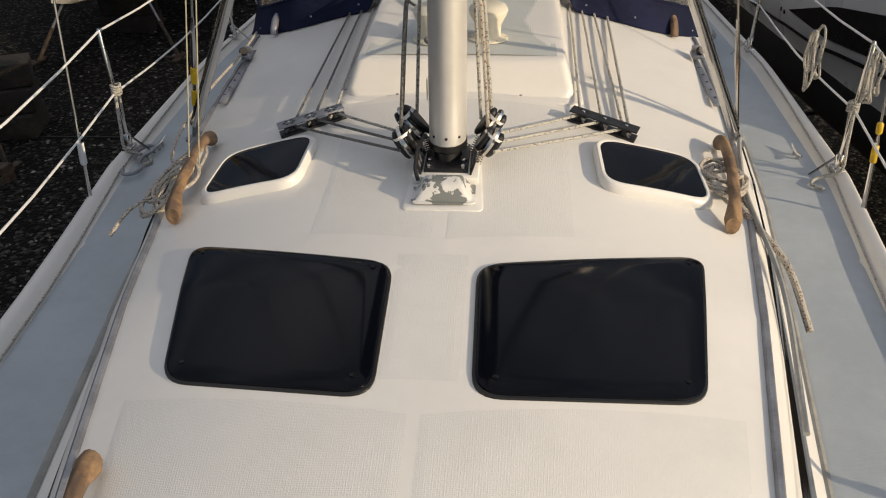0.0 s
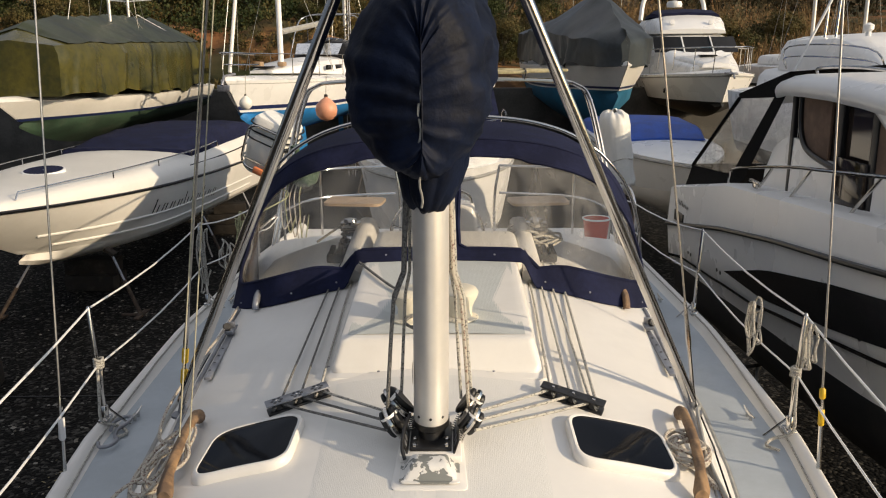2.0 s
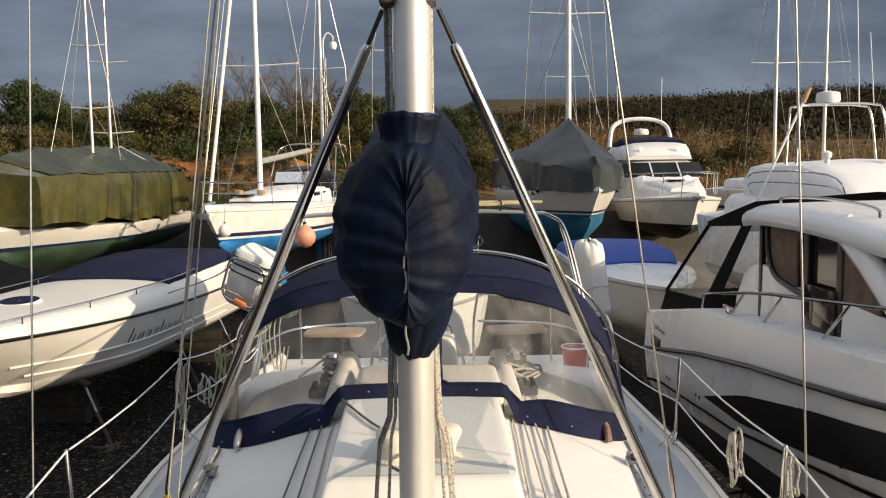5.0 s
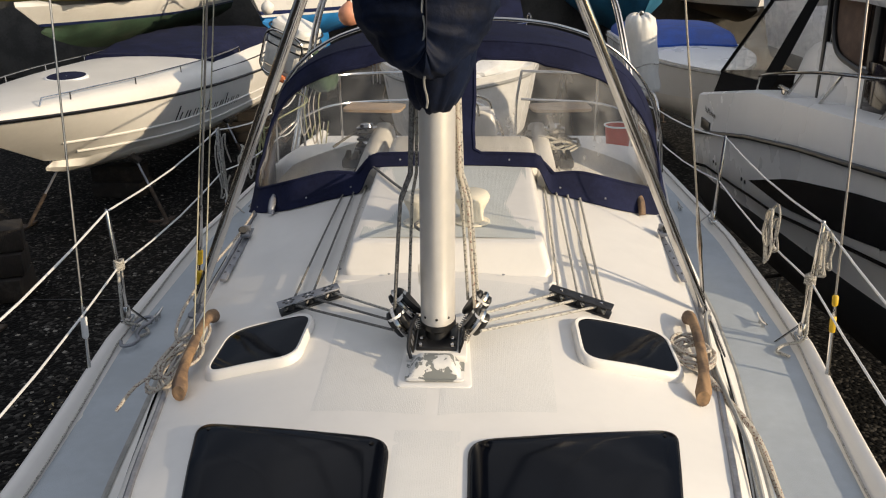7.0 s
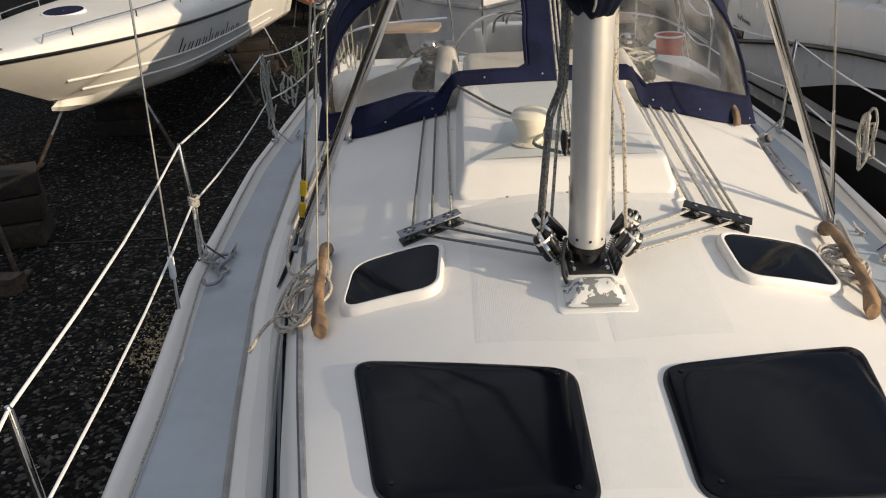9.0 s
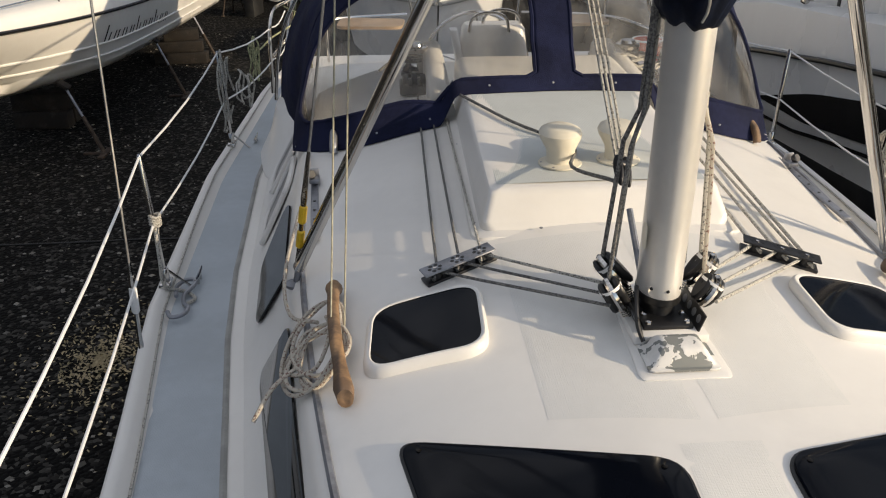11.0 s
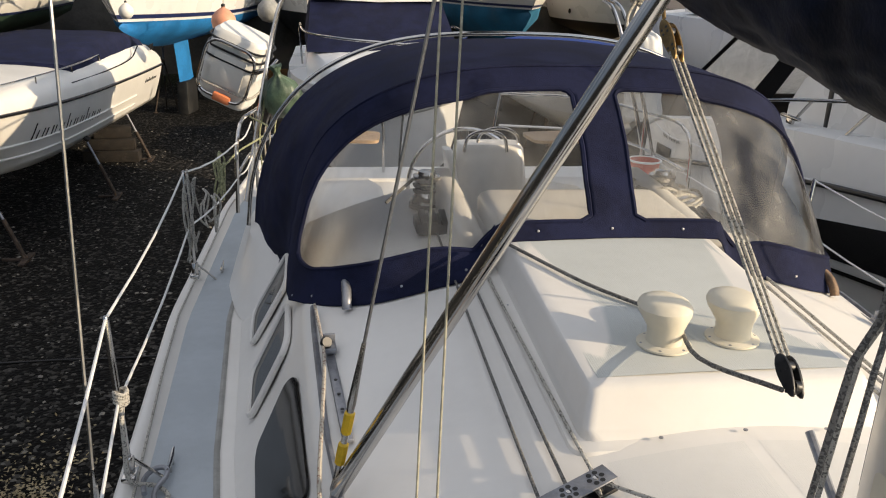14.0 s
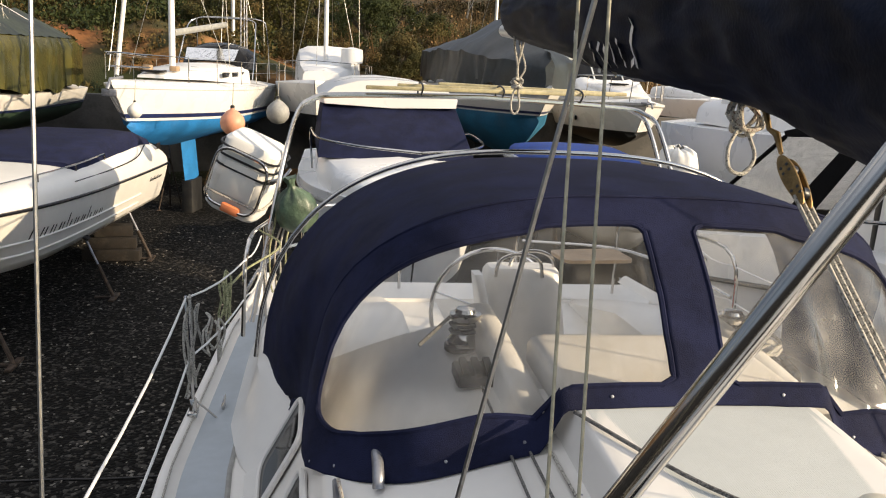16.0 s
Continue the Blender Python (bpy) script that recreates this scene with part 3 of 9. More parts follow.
# raised hatch garage with its top panel
gx0, gx1 = -0.435, 0.495
bm, loops = B(), []
for z, (xa, xb, ya, yb), lift in ((0.0, (gx0, gx1, 0.535, 1.86), 0), (0.008, (gx0 + 0.005, gx1 - 0.005, 0.54, 1.86), 0), (0.012, (gx0 + 0.035, gx1 - 0.035, 0.572, 1.85), 0), (0.024, (gx0 + 0.040, gx1 - 0.040, 0.586, 1.84), 0), (0.030, (gx0 + 0.042, gx1 - 0.042, 0.590, 1.84), 0), (0.098, (gx0 + 0.064, gx1 - 0.064, 0.638, 1.82), 0), (0.108, (gx0 + 0.068, gx1 - 0.068, 0.646, 1.82), 0), (0.114, (gx0 + 0.074, gx1 - 0.074, 0.655, 1.80), 0), (0.117, (gx0 + 0.086, gx1 - 0.086, 0.672, 1.79), 0), (0.118, (gx0 + 0.12, gx1 - 0.12, 0.74, 1.78), 0)):
    o = quad_round([(xa, yb), (xb, yb), (xb, ya), (xa, ya)], 0.06 if z < 0.02 else 0.032)
    loops.append([(x, y, zc(y) - 0.19 * (x - XC) ** 2 * (1 if z < 0.02 else 0.25) - (0.0 if z < 0.02 else 0.012) + z) for x, y in o])
v = rings(bm, loops, caps=False)
bm.faces.new(v[-1])
part("hatch_garage", bm, GEL, yacht, "raised white companionway hatch garage", smooth=24)
for x, y in ((gx0 + 0.02, 0.66), (gx0 + 0.02, 1.0), (gx0 + 0.02, 1.4), (gx1 - 0.02, 0.66), (gx1 - 0.02, 1.0), (gx1 - 0.02, 1.4), (-0.2, 0.553), (0.03, 0.553), (0.26, 0.553)):
    bm = B()
    lathe(bm, [(0.006, 0), (0.006, 0.003), (0.002, 0.0035)], pose(x, y, zt(x, y) + 0.009), 10)
    part("screw", bm, GALV, yacht)
bm = B()
gn = 4 * 112
gz = lambda x: -0.19 * (x - XC) ** 2 * 0.25
rings(bm, [[(x, y, zc(y) + 0.1062 + gz(x) + (0.0 if i in (0, gn) or y in (0.69, 1.76) else 0.0004 + (0.00028 if i % 4 in (1, 2) else 0.0))) for i, x in ((i, gx0 + 0.10 + (gx1 - gx0 - 0.20) * i / gn) for i in range(gn + 1))] for y in (0.69, 0.694, 0.9, 1.1, 1.3, 1.5, 1.755, 1.76)], closed=False, caps=False)
part("nonslip_panel", bm, NONSKIDG, yacht, "pale grey ribbed non-slip panel on the hatch garage")


def vent(x, y):
    """A cowl ventilator: a flanged neck that swells into a hood with an oval mouth."""
    z0 = zc(y) + 0.106
    bm = B()
    lathe(bm, [(0.078, 0), (0.078, 0.006), (0.06, 0.010), (0.055, 0.012)], pose(x, y, z0), 24)
    body = part("vent", bm, CREAM, yacht, "cream plastic cowl vent")
    for k in range(6):
        bm = B()
        a = 6.28318 * k / 6
        lathe(bm, [(0.005, 0), (0.005, 0.002), (0.001, 0.003)], pose(x + 0.068 * math.cos(a), y + 0.068 * math.sin(a), z0 + 0.006), 8)
        part("screw", bm, GALV, body)
    bm, loops = B(), []
    for t, r, dy in ((0.0, 0.052, 0), (0.03, 0.050, 0), (0.07, 0.052, 0.0), (0.10, 0.062, 0.006), (0.13, 0.074, 0.014), (0.155, 0.078, 0.02), (0.175, 0.070, 0.026), (0.188, 0.05, 0.03), (0.193, 0.02, 0.03)):
        loops.append([(x + r * math.cos(a), y + dy + r * math.sin(a) * 1.05, z0 + 0.008 + 0.66 * t) for a in (6.28318 * k / 22 for k in range(22))])
    rings(bm, loops)
    part("cowl", bm, CREAM, body)


vent(-0.088, 0.85)
vent(0.13, 0.87)


def clutch_bar(xa, ya, xb, yb):
    """A deck organiser: sheaves between two drilled plates."""
    a, b = Vector((xa, ya, zt(xa, ya))), Vector((xb, yb, zt(xb, yb)))
    mid, d = (a + b) / 2, (b - a)
    ang = math.atan2(d.y, d.x)
    tilt = math.asin(d.z / d.length)
    m = Matrix.Translation(mid) @ Matrix.Rotation(ang, 4, "Z") @ Matrix.Rotation(-tilt, 4, "Y")
    L = d.length
    bm = B()
    box(bm, (0, 0, 0.006), (L, 0.058, 0.012), 0.004)
    for v_ in bm.verts:
        v_.co = m @ v_.co
    org = part("deck_organiser", bm, BLACK, yacht, "black deck organiser with three sheaves")
    bm = B()
    box(bm, (0, 0, 0.040), (L, 0.06, 0.006), 0.0025)
    for v_ in bm.verts:
        v_.co = m @ v_.co
    part("top_plate", bm, GALV if xa < 0 else BLACK, org, "drilled top plate")
    for k in (-1, 0, 1):
        bm = B()
        lathe(bm, [(0.02, 0.012), (0.016, 0.025), (0.02, 0.037)], m @ pose(k * L * 0.32, 0, 0), 14)
        part("sheave", bm, BLACK, org)
        bm = B()
        lathe(bm, [(0.007, 0.043), (0.007, 0.046), (0.003, 0.047)], m @ pose(k * L * 0.32, 0, 0), 10)
        part("bolt", bm, STEEL, org)
        for q in range(6):
            bm = B()
            aa = 6.28318 * q / 6
            lathe(bm, [(0.0068, 0.0432), (0.0068, 0.0438), (0.001, 0.0438)], m @ pose(k * L * 0.32 + 0.018 * math.cos(aa), 0.018 * math.sin(aa), 0), 8)
            part("hole", bm, BLACK, org)
    return org


clutch_bar(-0.60, 0.335, -0.375, 0.42)
clutch_bar(0.43, 0.42, 0.66, 0.34)

# ---- mast, struts, base ----
MX, MY = 0.026, -0.005


def oval(rx, ry, z, x0=MX, y0=MY, n=28):
    return [(x0 + rx * math.cos(6.28318 * k / n), y0 + ry * math.sin(6.28318 * k / n), z) for k in range(n)]


bm = B()
rings(bm, [oval(0.058, 0.080, 3.188), oval(0.058, 0.080, 5.0, MX + 0.012), oval(0.058, 0.080, 12.5, MX + 0.05, MY + 0.12)])
mast = part("mast", bm, ALU, yacht, "silver anodised aluminium mast")
bm = B()
rings(bm, [oval(0.052, 0.076, 3.112), oval(0.046, 0.068, 3.135), oval(0.043, 0.064, 3.165), oval(0.049, 0.074, 3.172), oval(0.0605, 0.0825, 3.176), oval(0.0605, 0.0825, 3.196)])
part("mast_foot", bm, BLACK, mast, "black cast mast foot")
bm = B()
tube(bm, [(MX - 0.012, MY + 0.079, 3.3), (MX - 0.006, MY + 0.08, 5.0), (MX + 0.04, MY + 0.2, 12.4)], 0.009, 6)
part("sail_track", bm, GALV, mast)
bm = B()
box(bm, (MX, MY - 0.01, zc(0) + 0.012), (0.20, 0.28, 0.026), 0.006)
part("step_pad", bm, GEL, yacht)
for s in (-1, 1):
    bm = B()
    box(bm, (MX + s * 0.082, MY - 0.05, zc(0) + 0.045), (0.006, 0.17, 0.055), 0.003, pose(0, 0, 0, 0, s * 18, 0))
    pl = part("tang_plate", bm, BLACK, yacht, "black drilled halyard plate beside the mast foot")
    for k in range(4):
        bm = B()
        lathe(bm, [(0.012, -0.0036), (0.012, 0.0036), (0.001, 0.0037)], pose(MX + s * 0.083, MY - 0.11 + 0.038 * k, zc(0) + 0.05, 0, 90 + s * 18, 0), 12)
        part("hole", bm, GALV, pl)
bm = B()
box(bm, (MX, MY - 0.02, zc(0) + 0.030), (0.135, 0.20, 0.012), 0.004)
bp = part("base_plate", bm, BLACK, mast, "black cast base plate")
for dx in (-0.052, 0.052):
    for dy in (-0.105, -0.06, 0.06):
        bm = B()
        lathe(bm, [(0.009, 0), (0.009, 0.008), (0.006, 0.011), (0.001, 0.012)], pose(MX + dx, MY + dy, zc(0) + 0.036), 6)
        part("bolt", bm, STEEL, bp)
bm = B()
tube(bm, smooth_path([(MX - 0.07, MY - 0.03, zc(0) + 0.11), (MX - 0.085, MY - 0.09, zc(0) + 0.09), (MX - 0.09, MY - 0.14, zc(0) + 0.05), (MX - 0.08, MY - 0.165, zc(0) + 0.02)], 5), 0.006, 8)
part("mast_cable", bm, BLACK, mast, "black cable led into the deck cover")
# flaking fairing box ahead of the mast
bm, loops = B(), []
for w, y0, y1, h in ((0.235, -0.298, 0.13, 0.0), (0.235, -0.298, 0.13, 0.004), (0.222, -0.290, 0.122, 0.007)):
    o = []
    for x, y in rrect(1, 1, 0.06, 4):
        X, Y = MX + x * w * (1.0 if y < 0 else 0.86), (y0 + y1) / 2 + y * (y1 - y0)
        o.append((X, Y, zt(X, Y) + h))
    loops.append(o)
bm.faces.new(rings(bm, loops, caps=False)[-1])
part("mast_plinth", bm, GEL, yacht, "smooth moulded plinth under the mast foot")
bm, loops = B(), []
for w, y0, y1, h in ((0.186, -0.277, -0.148, 0.006), (0.186, -0.277, -0.148, 0.011), (0.168, -0.268, -0.154, 0.012), (0.160, -0.265, -0.156, 0.016), (0.120, -0.249, -0.168, 0.046), (0.108, -0.242, -0.176, 0.053), (0.080, -0.230, -0.190, 0.056)):
    loops.append([(MX + x * w, (y0 + y1) / 2 + y * (y1 - y0), zc(-0.21) + h) for x, y in rrect(1, 1, 0.10, 3)])
rings(bm, loops)
fair = part("cable_cover", bm, PEEL, yacht, "alloy deck cover with flaking white paint")

for s in (-1, 1):
    a, b = Vector((-1.044, 0.646, 2.93) if s < 0 else (1.098, 0.66, 2.93)), Vector((XC + s * 0.14, 0.14, 4.9))
    d = (b - a)
    bm = B()
    tube(bm, [a + d * 0.015, a + d * 0.02, a + d * 0.99, a + d * 1.0], [0.014, 0.021, 0.021, 0.014], 16)
    st = part("mast_strut", bm, STEEL, yacht, "polished stainless tubular mast strut")
    bm = B()
    tube(bm, [b, b + d.normalized() * 0.12], 0.008, 8)
    part("strut_screw", bm, BLACK, st)
    bm = B()
    tube(bm, [a - Vector((0, 0, 0.05)), a + d * 0.02], 0.012, 8)
    lathe(bm, [(0.035, 0), (0.035, 0.01), (0.015, 0.02)], pose(a.x, a.y, zt(a.x, a.y) - 0.02), 12)
    part("strut_foot", bm, GALV, st)
    bm = B()
    box(bm, (MX + s * 0.066, MY - 0.01, 5.06), (0.045, 0.09, 0.13), 0.008)
    part("strut_bracket", bm, GALV if s > 0 else RUST, mast, "bolted strut bracket")

# ---- stanchions and lifelines ----
STAN = [(-1, -2.75), (-1, -0.75), (-1, 1.52), (-1, 3.55), (1, -2.75), (1, -0.85), (1, 1.38), (1, 3.3)]


def stanchion(s, y, lean=0.0):
    x = XC + s * (beam(y) + 0.018)
    base, top = Vector((x, y, zd(y) + 0.035)), Vector((x + s * 0.028, y + lean, zd(y) + 0.665))
    bm = B()
    tube(bm, [base, top, top + Vector((0, 0, 0.012))], [0.0135, 0.0125, 0.007], 12)
    st = part("stanchion", bm, STEEL, yacht, "polished stainless stanchion")
    bm = B()
    box(bm, base + Vector((0, 0, 0.015)), (0.05, 0.09, 0.03), 0.008)
    lathe(bm, [(0.02, 0.02), (0.02, 0.09), (0.016, 0.095)], Matrix.Translation(base), 14)
    part("stanchion_base", bm, STEEL, st)
    bm = B()
    tube(bm, [base + Vector((-s * 0.12, 0.04, -0.04)), base + (top - base) * 0.16], 0.006, 8)
    part("stanchion_brace", bm, STEEL, st)
    return top, base + (top - base) * 0.5


lines = {-1: [], 1: []}
for s, y in STAN:
    lines[s].append(stanchion(s, y))
for s in (-1, 1):
    for lvl in (0, 1):
        pts = [(XC + s * 0.25, -5.2, zd(-5.2) + (0.65 if lvl == 0 else 0.35))] + [p[lvl] for p in lines[s]] + [(XC + s * 1.62, 4.62, 3.04 if lvl == 0 else 2.80), (XC + s * 1.565, 5.10, 3.08 if lvl == 0 else 2.83)]
        out = []
        for a, b in zip(pts, pts[1:]):
            a, b = Vector(a), Vector(b)
            out += [a.lerp(b, t) - Vector((0, 0, 0.035 * math.sin(math.pi * t))) for t in (0, 0.25, 0.5, 0.75)]
        bm = B()
        tube(bm, out + [Vector(pts[-1])], 0.0055, 8)
        part("lifeline", bm, GELW, yacht, "white plastic-coated wire lifeline")

# ---- sprayhood ----
hood = thing("sprayhood", "navy canvas sprayhood with clear plastic windows over the companionway", "sprayhood")


def arch(q, z0, h, a=3.2, b=0.36):
    return z0 + h * max(0.0, 1 - abs(q) ** a) ** b


def hood_pt(w, v):
    """w: -1..1 from side to side, v: 0 at the hem, 0.62 at the front bow, 1 at the after edge."""
    q = math.sin(math.pi / 2 * w)
    a = abs(q)
    hx = 1.21 * q
    hy = 1.655 + 0.41 * max(0.0, (a - 0.55) / 0.45) ** 3
    over = min(1.0, max(0.0, (0.42 - a) / 0.07))
    over = over * over * (3 - 2 * over)
    hz = zt(hx + XC, hy) + 0.004 - 0.02 * max(0.0, (a - 0.8) / 0.2) ** 2 + over * (0.105 + 0.19 * (hx ** 2) * 0.6)
    fx, fz, fy = 1.19 * q, arch(q, 2.88, 0.99), 2.17 + 0.46 * a ** 6
    gx, gz, gy = 1.46 * q, arch(q, 2.60, 1.26, 2.9, 0.42), 3.42 + 0.21 * a ** 4
    if v <= 0.62:
        t = v / 0.62
        x, y, z = hx + (fx - hx) * t, hy + (fy - hy) * t, hz + (fz - hz) * t
        y -= 0.05 * math.sin(math.pi * t) * (1 - a ** 8)
        x += 0.025 * q * math.sin(math.pi * t)
    else:
        t = (v - 0.62) / 0.38
        x, y = fx + (gx - fx) * t, fy + (gy - fy) * t
        z = fz + (gz - fz) * t + 0.018 * math.sin(math.pi * t) * (1 - a ** 6)
        # the cloth sags a little between the hoops and creases at the sides
        f = 0.012 * math.sin(math.pi * t) * a ** 2 * math.sin(9 * t + 5 * z)
        x += f * q
    wr = 0.007 * noise.noise(Vector((x * 3, y * 4, z * 7))) + 0.004 * noise.noise(Vector((x * 9, y * 9, z * 14)))
    return Vector((XC + x + wr, y + wr, z))


def sheet(bm, test, nu=120, nv=60, off=0.0, v0=0.0, v1=1.0):
    """The cells of the hood whose middle passes the test."""
    grid = {}
    for i in range(nu):
        for j in range(nv):
            u, v = -1 + 2 * (i + 0.5) / nu, v0 + (v1 - v0) * (j + 0.5) / nv
            if not test(u, v):
                continue
            q = []
            for di, dj in ((0, 0), (1, 0), (1, 1), (0, 1)):
                key = (i + di, j + dj)
                if key not in grid:
                    p = hood_pt(-1 + 2 * key[0] / nu, v0 + (v1 - v0) * key[1] / nv)
                    c = Vector((XC, 2.6, 3.2))
                    grid[key] = bm.verts.new(p + (p - c).normalized() * off)
                q.append(grid[key])
            bm.faces.new(q)


# each pane: inner and outer end in u; its lower edge follows the hem, its outer end is rounded, most of all above
PANES = ((-0.040, -0.815), (0.052, 0.80))
V1 = 0.535


def pane_outline(a, b):
    """Outline points (u, v) of a pane, from its lower inner corner round by the outer end."""
    d = 1 if b > a else -1
    L = abs(b - a)
    low = lambda u: 0.060 + 0.045 * min(1.0, max(0.0, (abs(u) - 0.22) / 0.14)) + 0.03 * abs(u)
    out = [(a + d * 0.02, low(a)), (a, low(a) + 0.02), (a, V1 - 0.025), (a + d * 0.008, V1 - 0.008), (a + d * 0.022, V1)]
    for k in range(1, 7):
        out.append((a + d * (L - 0.36) * k / 6, V1))
    cu, cv, ru, rv = b - d * 0.36, V1 - 0.33, 0.36, 0.33
    for k in range(1, 16):
        t = math.pi / 2 * k / 15
        out.append((cu + d * ru * math.sin(t) ** 0.85, cv + rv * math.cos(t) ** 0.85 if k < 15 else cv))
    lo = low(b)
    cu, cv, ru, rv = b - d * 0.13, lo + 0.10, 0.13, 0.10
    for k in range(0, 9):
        t = math.pi / 2 * k / 8
        out.append((cu + d * ru * math.cos(t), cv - rv * math.sin(t)))
    for k in range(1, 20):
        u = b - d * 0.13 - d * (L - 0.15) * k / 20
        out.append((u, low(u)))
    return out


OUTLINES = [pane_outline(a, b) for a, b in PANES]


def inside(o, u, v):
    hit = False
    for (xa, ya), (xb, yb) in zip(o, o[1:] + o[:1]):
        if (ya > v) != (yb > v) and u < xa + (v - ya) * (xb - xa) / (yb - ya):
            hit = not hit
    return hit


def in_window(u, v):
    return v < V1 and any(inside(o, u, v) for o in OUTLINES)


bm = B()
sheet(bm, lambda u, v: not in_window(u, v), 220, 130)
ob = part("canvas", bm, NAVY, hood, "navy acrylic canvas", smooth=60)
sol = ob.modifiers.new("thick", "SOLIDIFY")
sol.thickness, sol.offset = 0.004, 1.0
for lo, hi in ((-0.84, -0.015), (0.03, 0.83)):
    bm = B()
    sheet(bm, lambda u, v: lo < u < hi, 110, 50, -0.007, 0.045, 0.56)
    part("clear_window", bm, PVC if lo < 0 else PVCM, hood, "clear flexible window").visible_shadow = False
# sewn hems round the windows
for o in OUTLINES:
    Q = []
    for (ua, va_), (ub, vb_) in zip(o, o[1:] + o[:1]):
        n = max(1, int(math.hypot(ub - ua, vb_ - va_) / 0.02))
        Q += [hood_pt(ua + (ub - ua) * k / n, va_ + (vb_ - va_) * k / n) for k in range(n)]
    bm = B()
    tube(bm, Q + [Q[0]], 0.010, 6, False)
    part("window_hem", bm, NAVY, hood)
# seam over the front hoop
bm = B()
tube(bm, [hood_pt(-0.92 + 1.84 * k / 60, 0.62) + Vector((0, -0.002, 0.003)) for k in range(61)], 0.006, 6)
part("hoop_seam", bm, NAVY, hood)
bm = B()
tube(bm, [hood_pt(-0.97 + 1.94 * k / 60, 1.0) + Vector((0.035 * math.sin(math.pi / 2 * (-0.97 + 1.94 * k / 60)), 0.025, 0.028)) for k in range(61)], 0.0125, 10)
part("hood_bow", bm, STEEL, hood, "polished stainless after hoop")

# ---- boom under its cover ----
cover = thing("sail_cover", "dark blue sail cover laced round boom and mast", "sail cover")
bm, loops = B(), []
noise.seed_set(3)


def lump(v, k):
    return noise.noise(Vector(v) * k)


def cover_fold(x, y, z):
    """Creases of the cloth: broad sags, slanting drag folds and small puckers."""
    f = 0.10 * lump((x * 1.2, y * 1.6, z * 1.0), 1.5)
    f += 0.17 * (0.42 - abs(lump((x * 1.5 + z * 0.9, y * 1.8 + 4, z * 1.1 - x * 0.6), 1.9)))
    f += 0.085 * (0.35 - abs(lump((x * 2.6 - z * 1.5, y * 4.0, z * 1.8 + x), 2.1)))
    f += 0.03 * lump((x * 6, y * 8.0 + z * 4, z * 5), 1.7)
    return f


COVER = ((-0.205, 4.10, 4.42, 0.004), (-0.20, 4.07, 4.47, 0.04), (-0.185, 4.045, 4.52, 0.09), (-0.16, 4.03, 4.55, 0.14), (-0.12, 4.02, 4.57, 0.182), (-0.05, 4.01, 4.60, 0.212), (0.06, 4.01, 4.62, 0.222), (0.2, 4.02, 4.66, 0.222), (0.45, 4.05, 4.72, 0.215), (0.86, 4.12, 4.78, 0.21), (1.13, 4.17, 4.80, 0.20), (1.5, 4.235, 4.82, 0.185), (2.3, 4.28, 4.83, 0.17), (3.1, 4.33, 4.82, 0.155), (3.8, 4.40, 4.81, 0.14), (4.5, 4.46, 4.78, 0.12), (4.75, 4.53, 4.74, 0.07))
CY = [c[0] for c in COVER]
for i in range(120):
    t = i / 119
    y = -0.205 + 4.955 * t ** 2.3
    zlo, zhi, wd = (interp(y, CY, [c[k] for c in COVER]) for k in (1, 2, 3))
    n, lp = 120, []
    for k in range(n):
        a = 6.28318 * k / n
        x, z = math.sin(a), -math.cos(a)
        pull = 1.0 - 0.16 * max(0, z) - 0.10 * max(0, -z - 0.5)
        fold = cover_fold(x, y, z)
        lp.append((MX - 0.02 * max(0.0, 1 - abs(y) * 2) + wd * pull * x * (1 + fold), y - 0.16 * fold * max(0.0, 1 - (y + 0.2) * 4), (zlo + zhi) / 2 + (zhi - zlo) / 2 * z * (1 + 0.35 * fold)))
    loops.append(lp)
rings(bm, loops)
part("cover_body", bm, NAVYDK, cover, "heavy dark blue canvas", smooth=70)

# gathered skirt below and collar above, both puckered
def puckered(name, rows, seed):
    bm, loops = B(), []
    for z, rx, ry, dx in rows:
        lp = []
        for k in range(72):
            a = 6.28318 * k / 72
            f = 1 + 0.16 * (0.35 - abs(lump((math.cos(a) * 2.2 + seed, math.sin(a) * 2.2, z * 5), 1.4))) + 0.06 * lump((math.cos(a) * 5, math.sin(a) * 5 + seed, z * 9), 1.3)
            lp.append((MX + dx + rx * f * math.cos(a), MY + ry * f * math.sin(a), z + 0.02 * lump((math.cos(a) * 2, math.sin(a) * 2, seed), 1.2)))
        loops.append(lp)
    rings(bm, loops, caps=False)
    ob = part(name, bm, NAVYDK, cover, smooth=70)
    ob.modifiers.new("thick", "SOLIDIFY").thickness = 0.004


puckered("cover_skirt", ((3.905, 0.030, 0.085, -0.010), (3.915, 0.058, 0.100, 0.0), (3.945, 0.078, 0.108, 0.0), (3.99, 0.092, 0.116, 0.006), (4.04, 0.104, 0.124, 0.008), (4.08, 0.115, 0.13, 0.006), (4.13, 0.15, 0.145, 0.0)), 2.0)
puckered("cover_collar", ((4.46, 0.150, 0.155, -0.012), (4.51, 0.128, 0.14, -0.012), (4.55, 0.092, 0.120, -0.010), (4.585, 0.080, 0.110, -0.008), (4.62, 0.086, 0.114, -0.006), (4.645, 0.092, 0.118, -0.004), (4.66, 0.094, 0.12, -0.004)), 7.0)
bm = B()
tube(bm, [(MX + 0.005, 0.05, 4.22), (MX + 0.005, 2.2, 4.34), (MX, 4.9, 4.52)], 0.042, 14)
part("boom", bm, ALU, yacht, "grey aluminium boom")

# ---- ground ----
rng = random.Random(7)


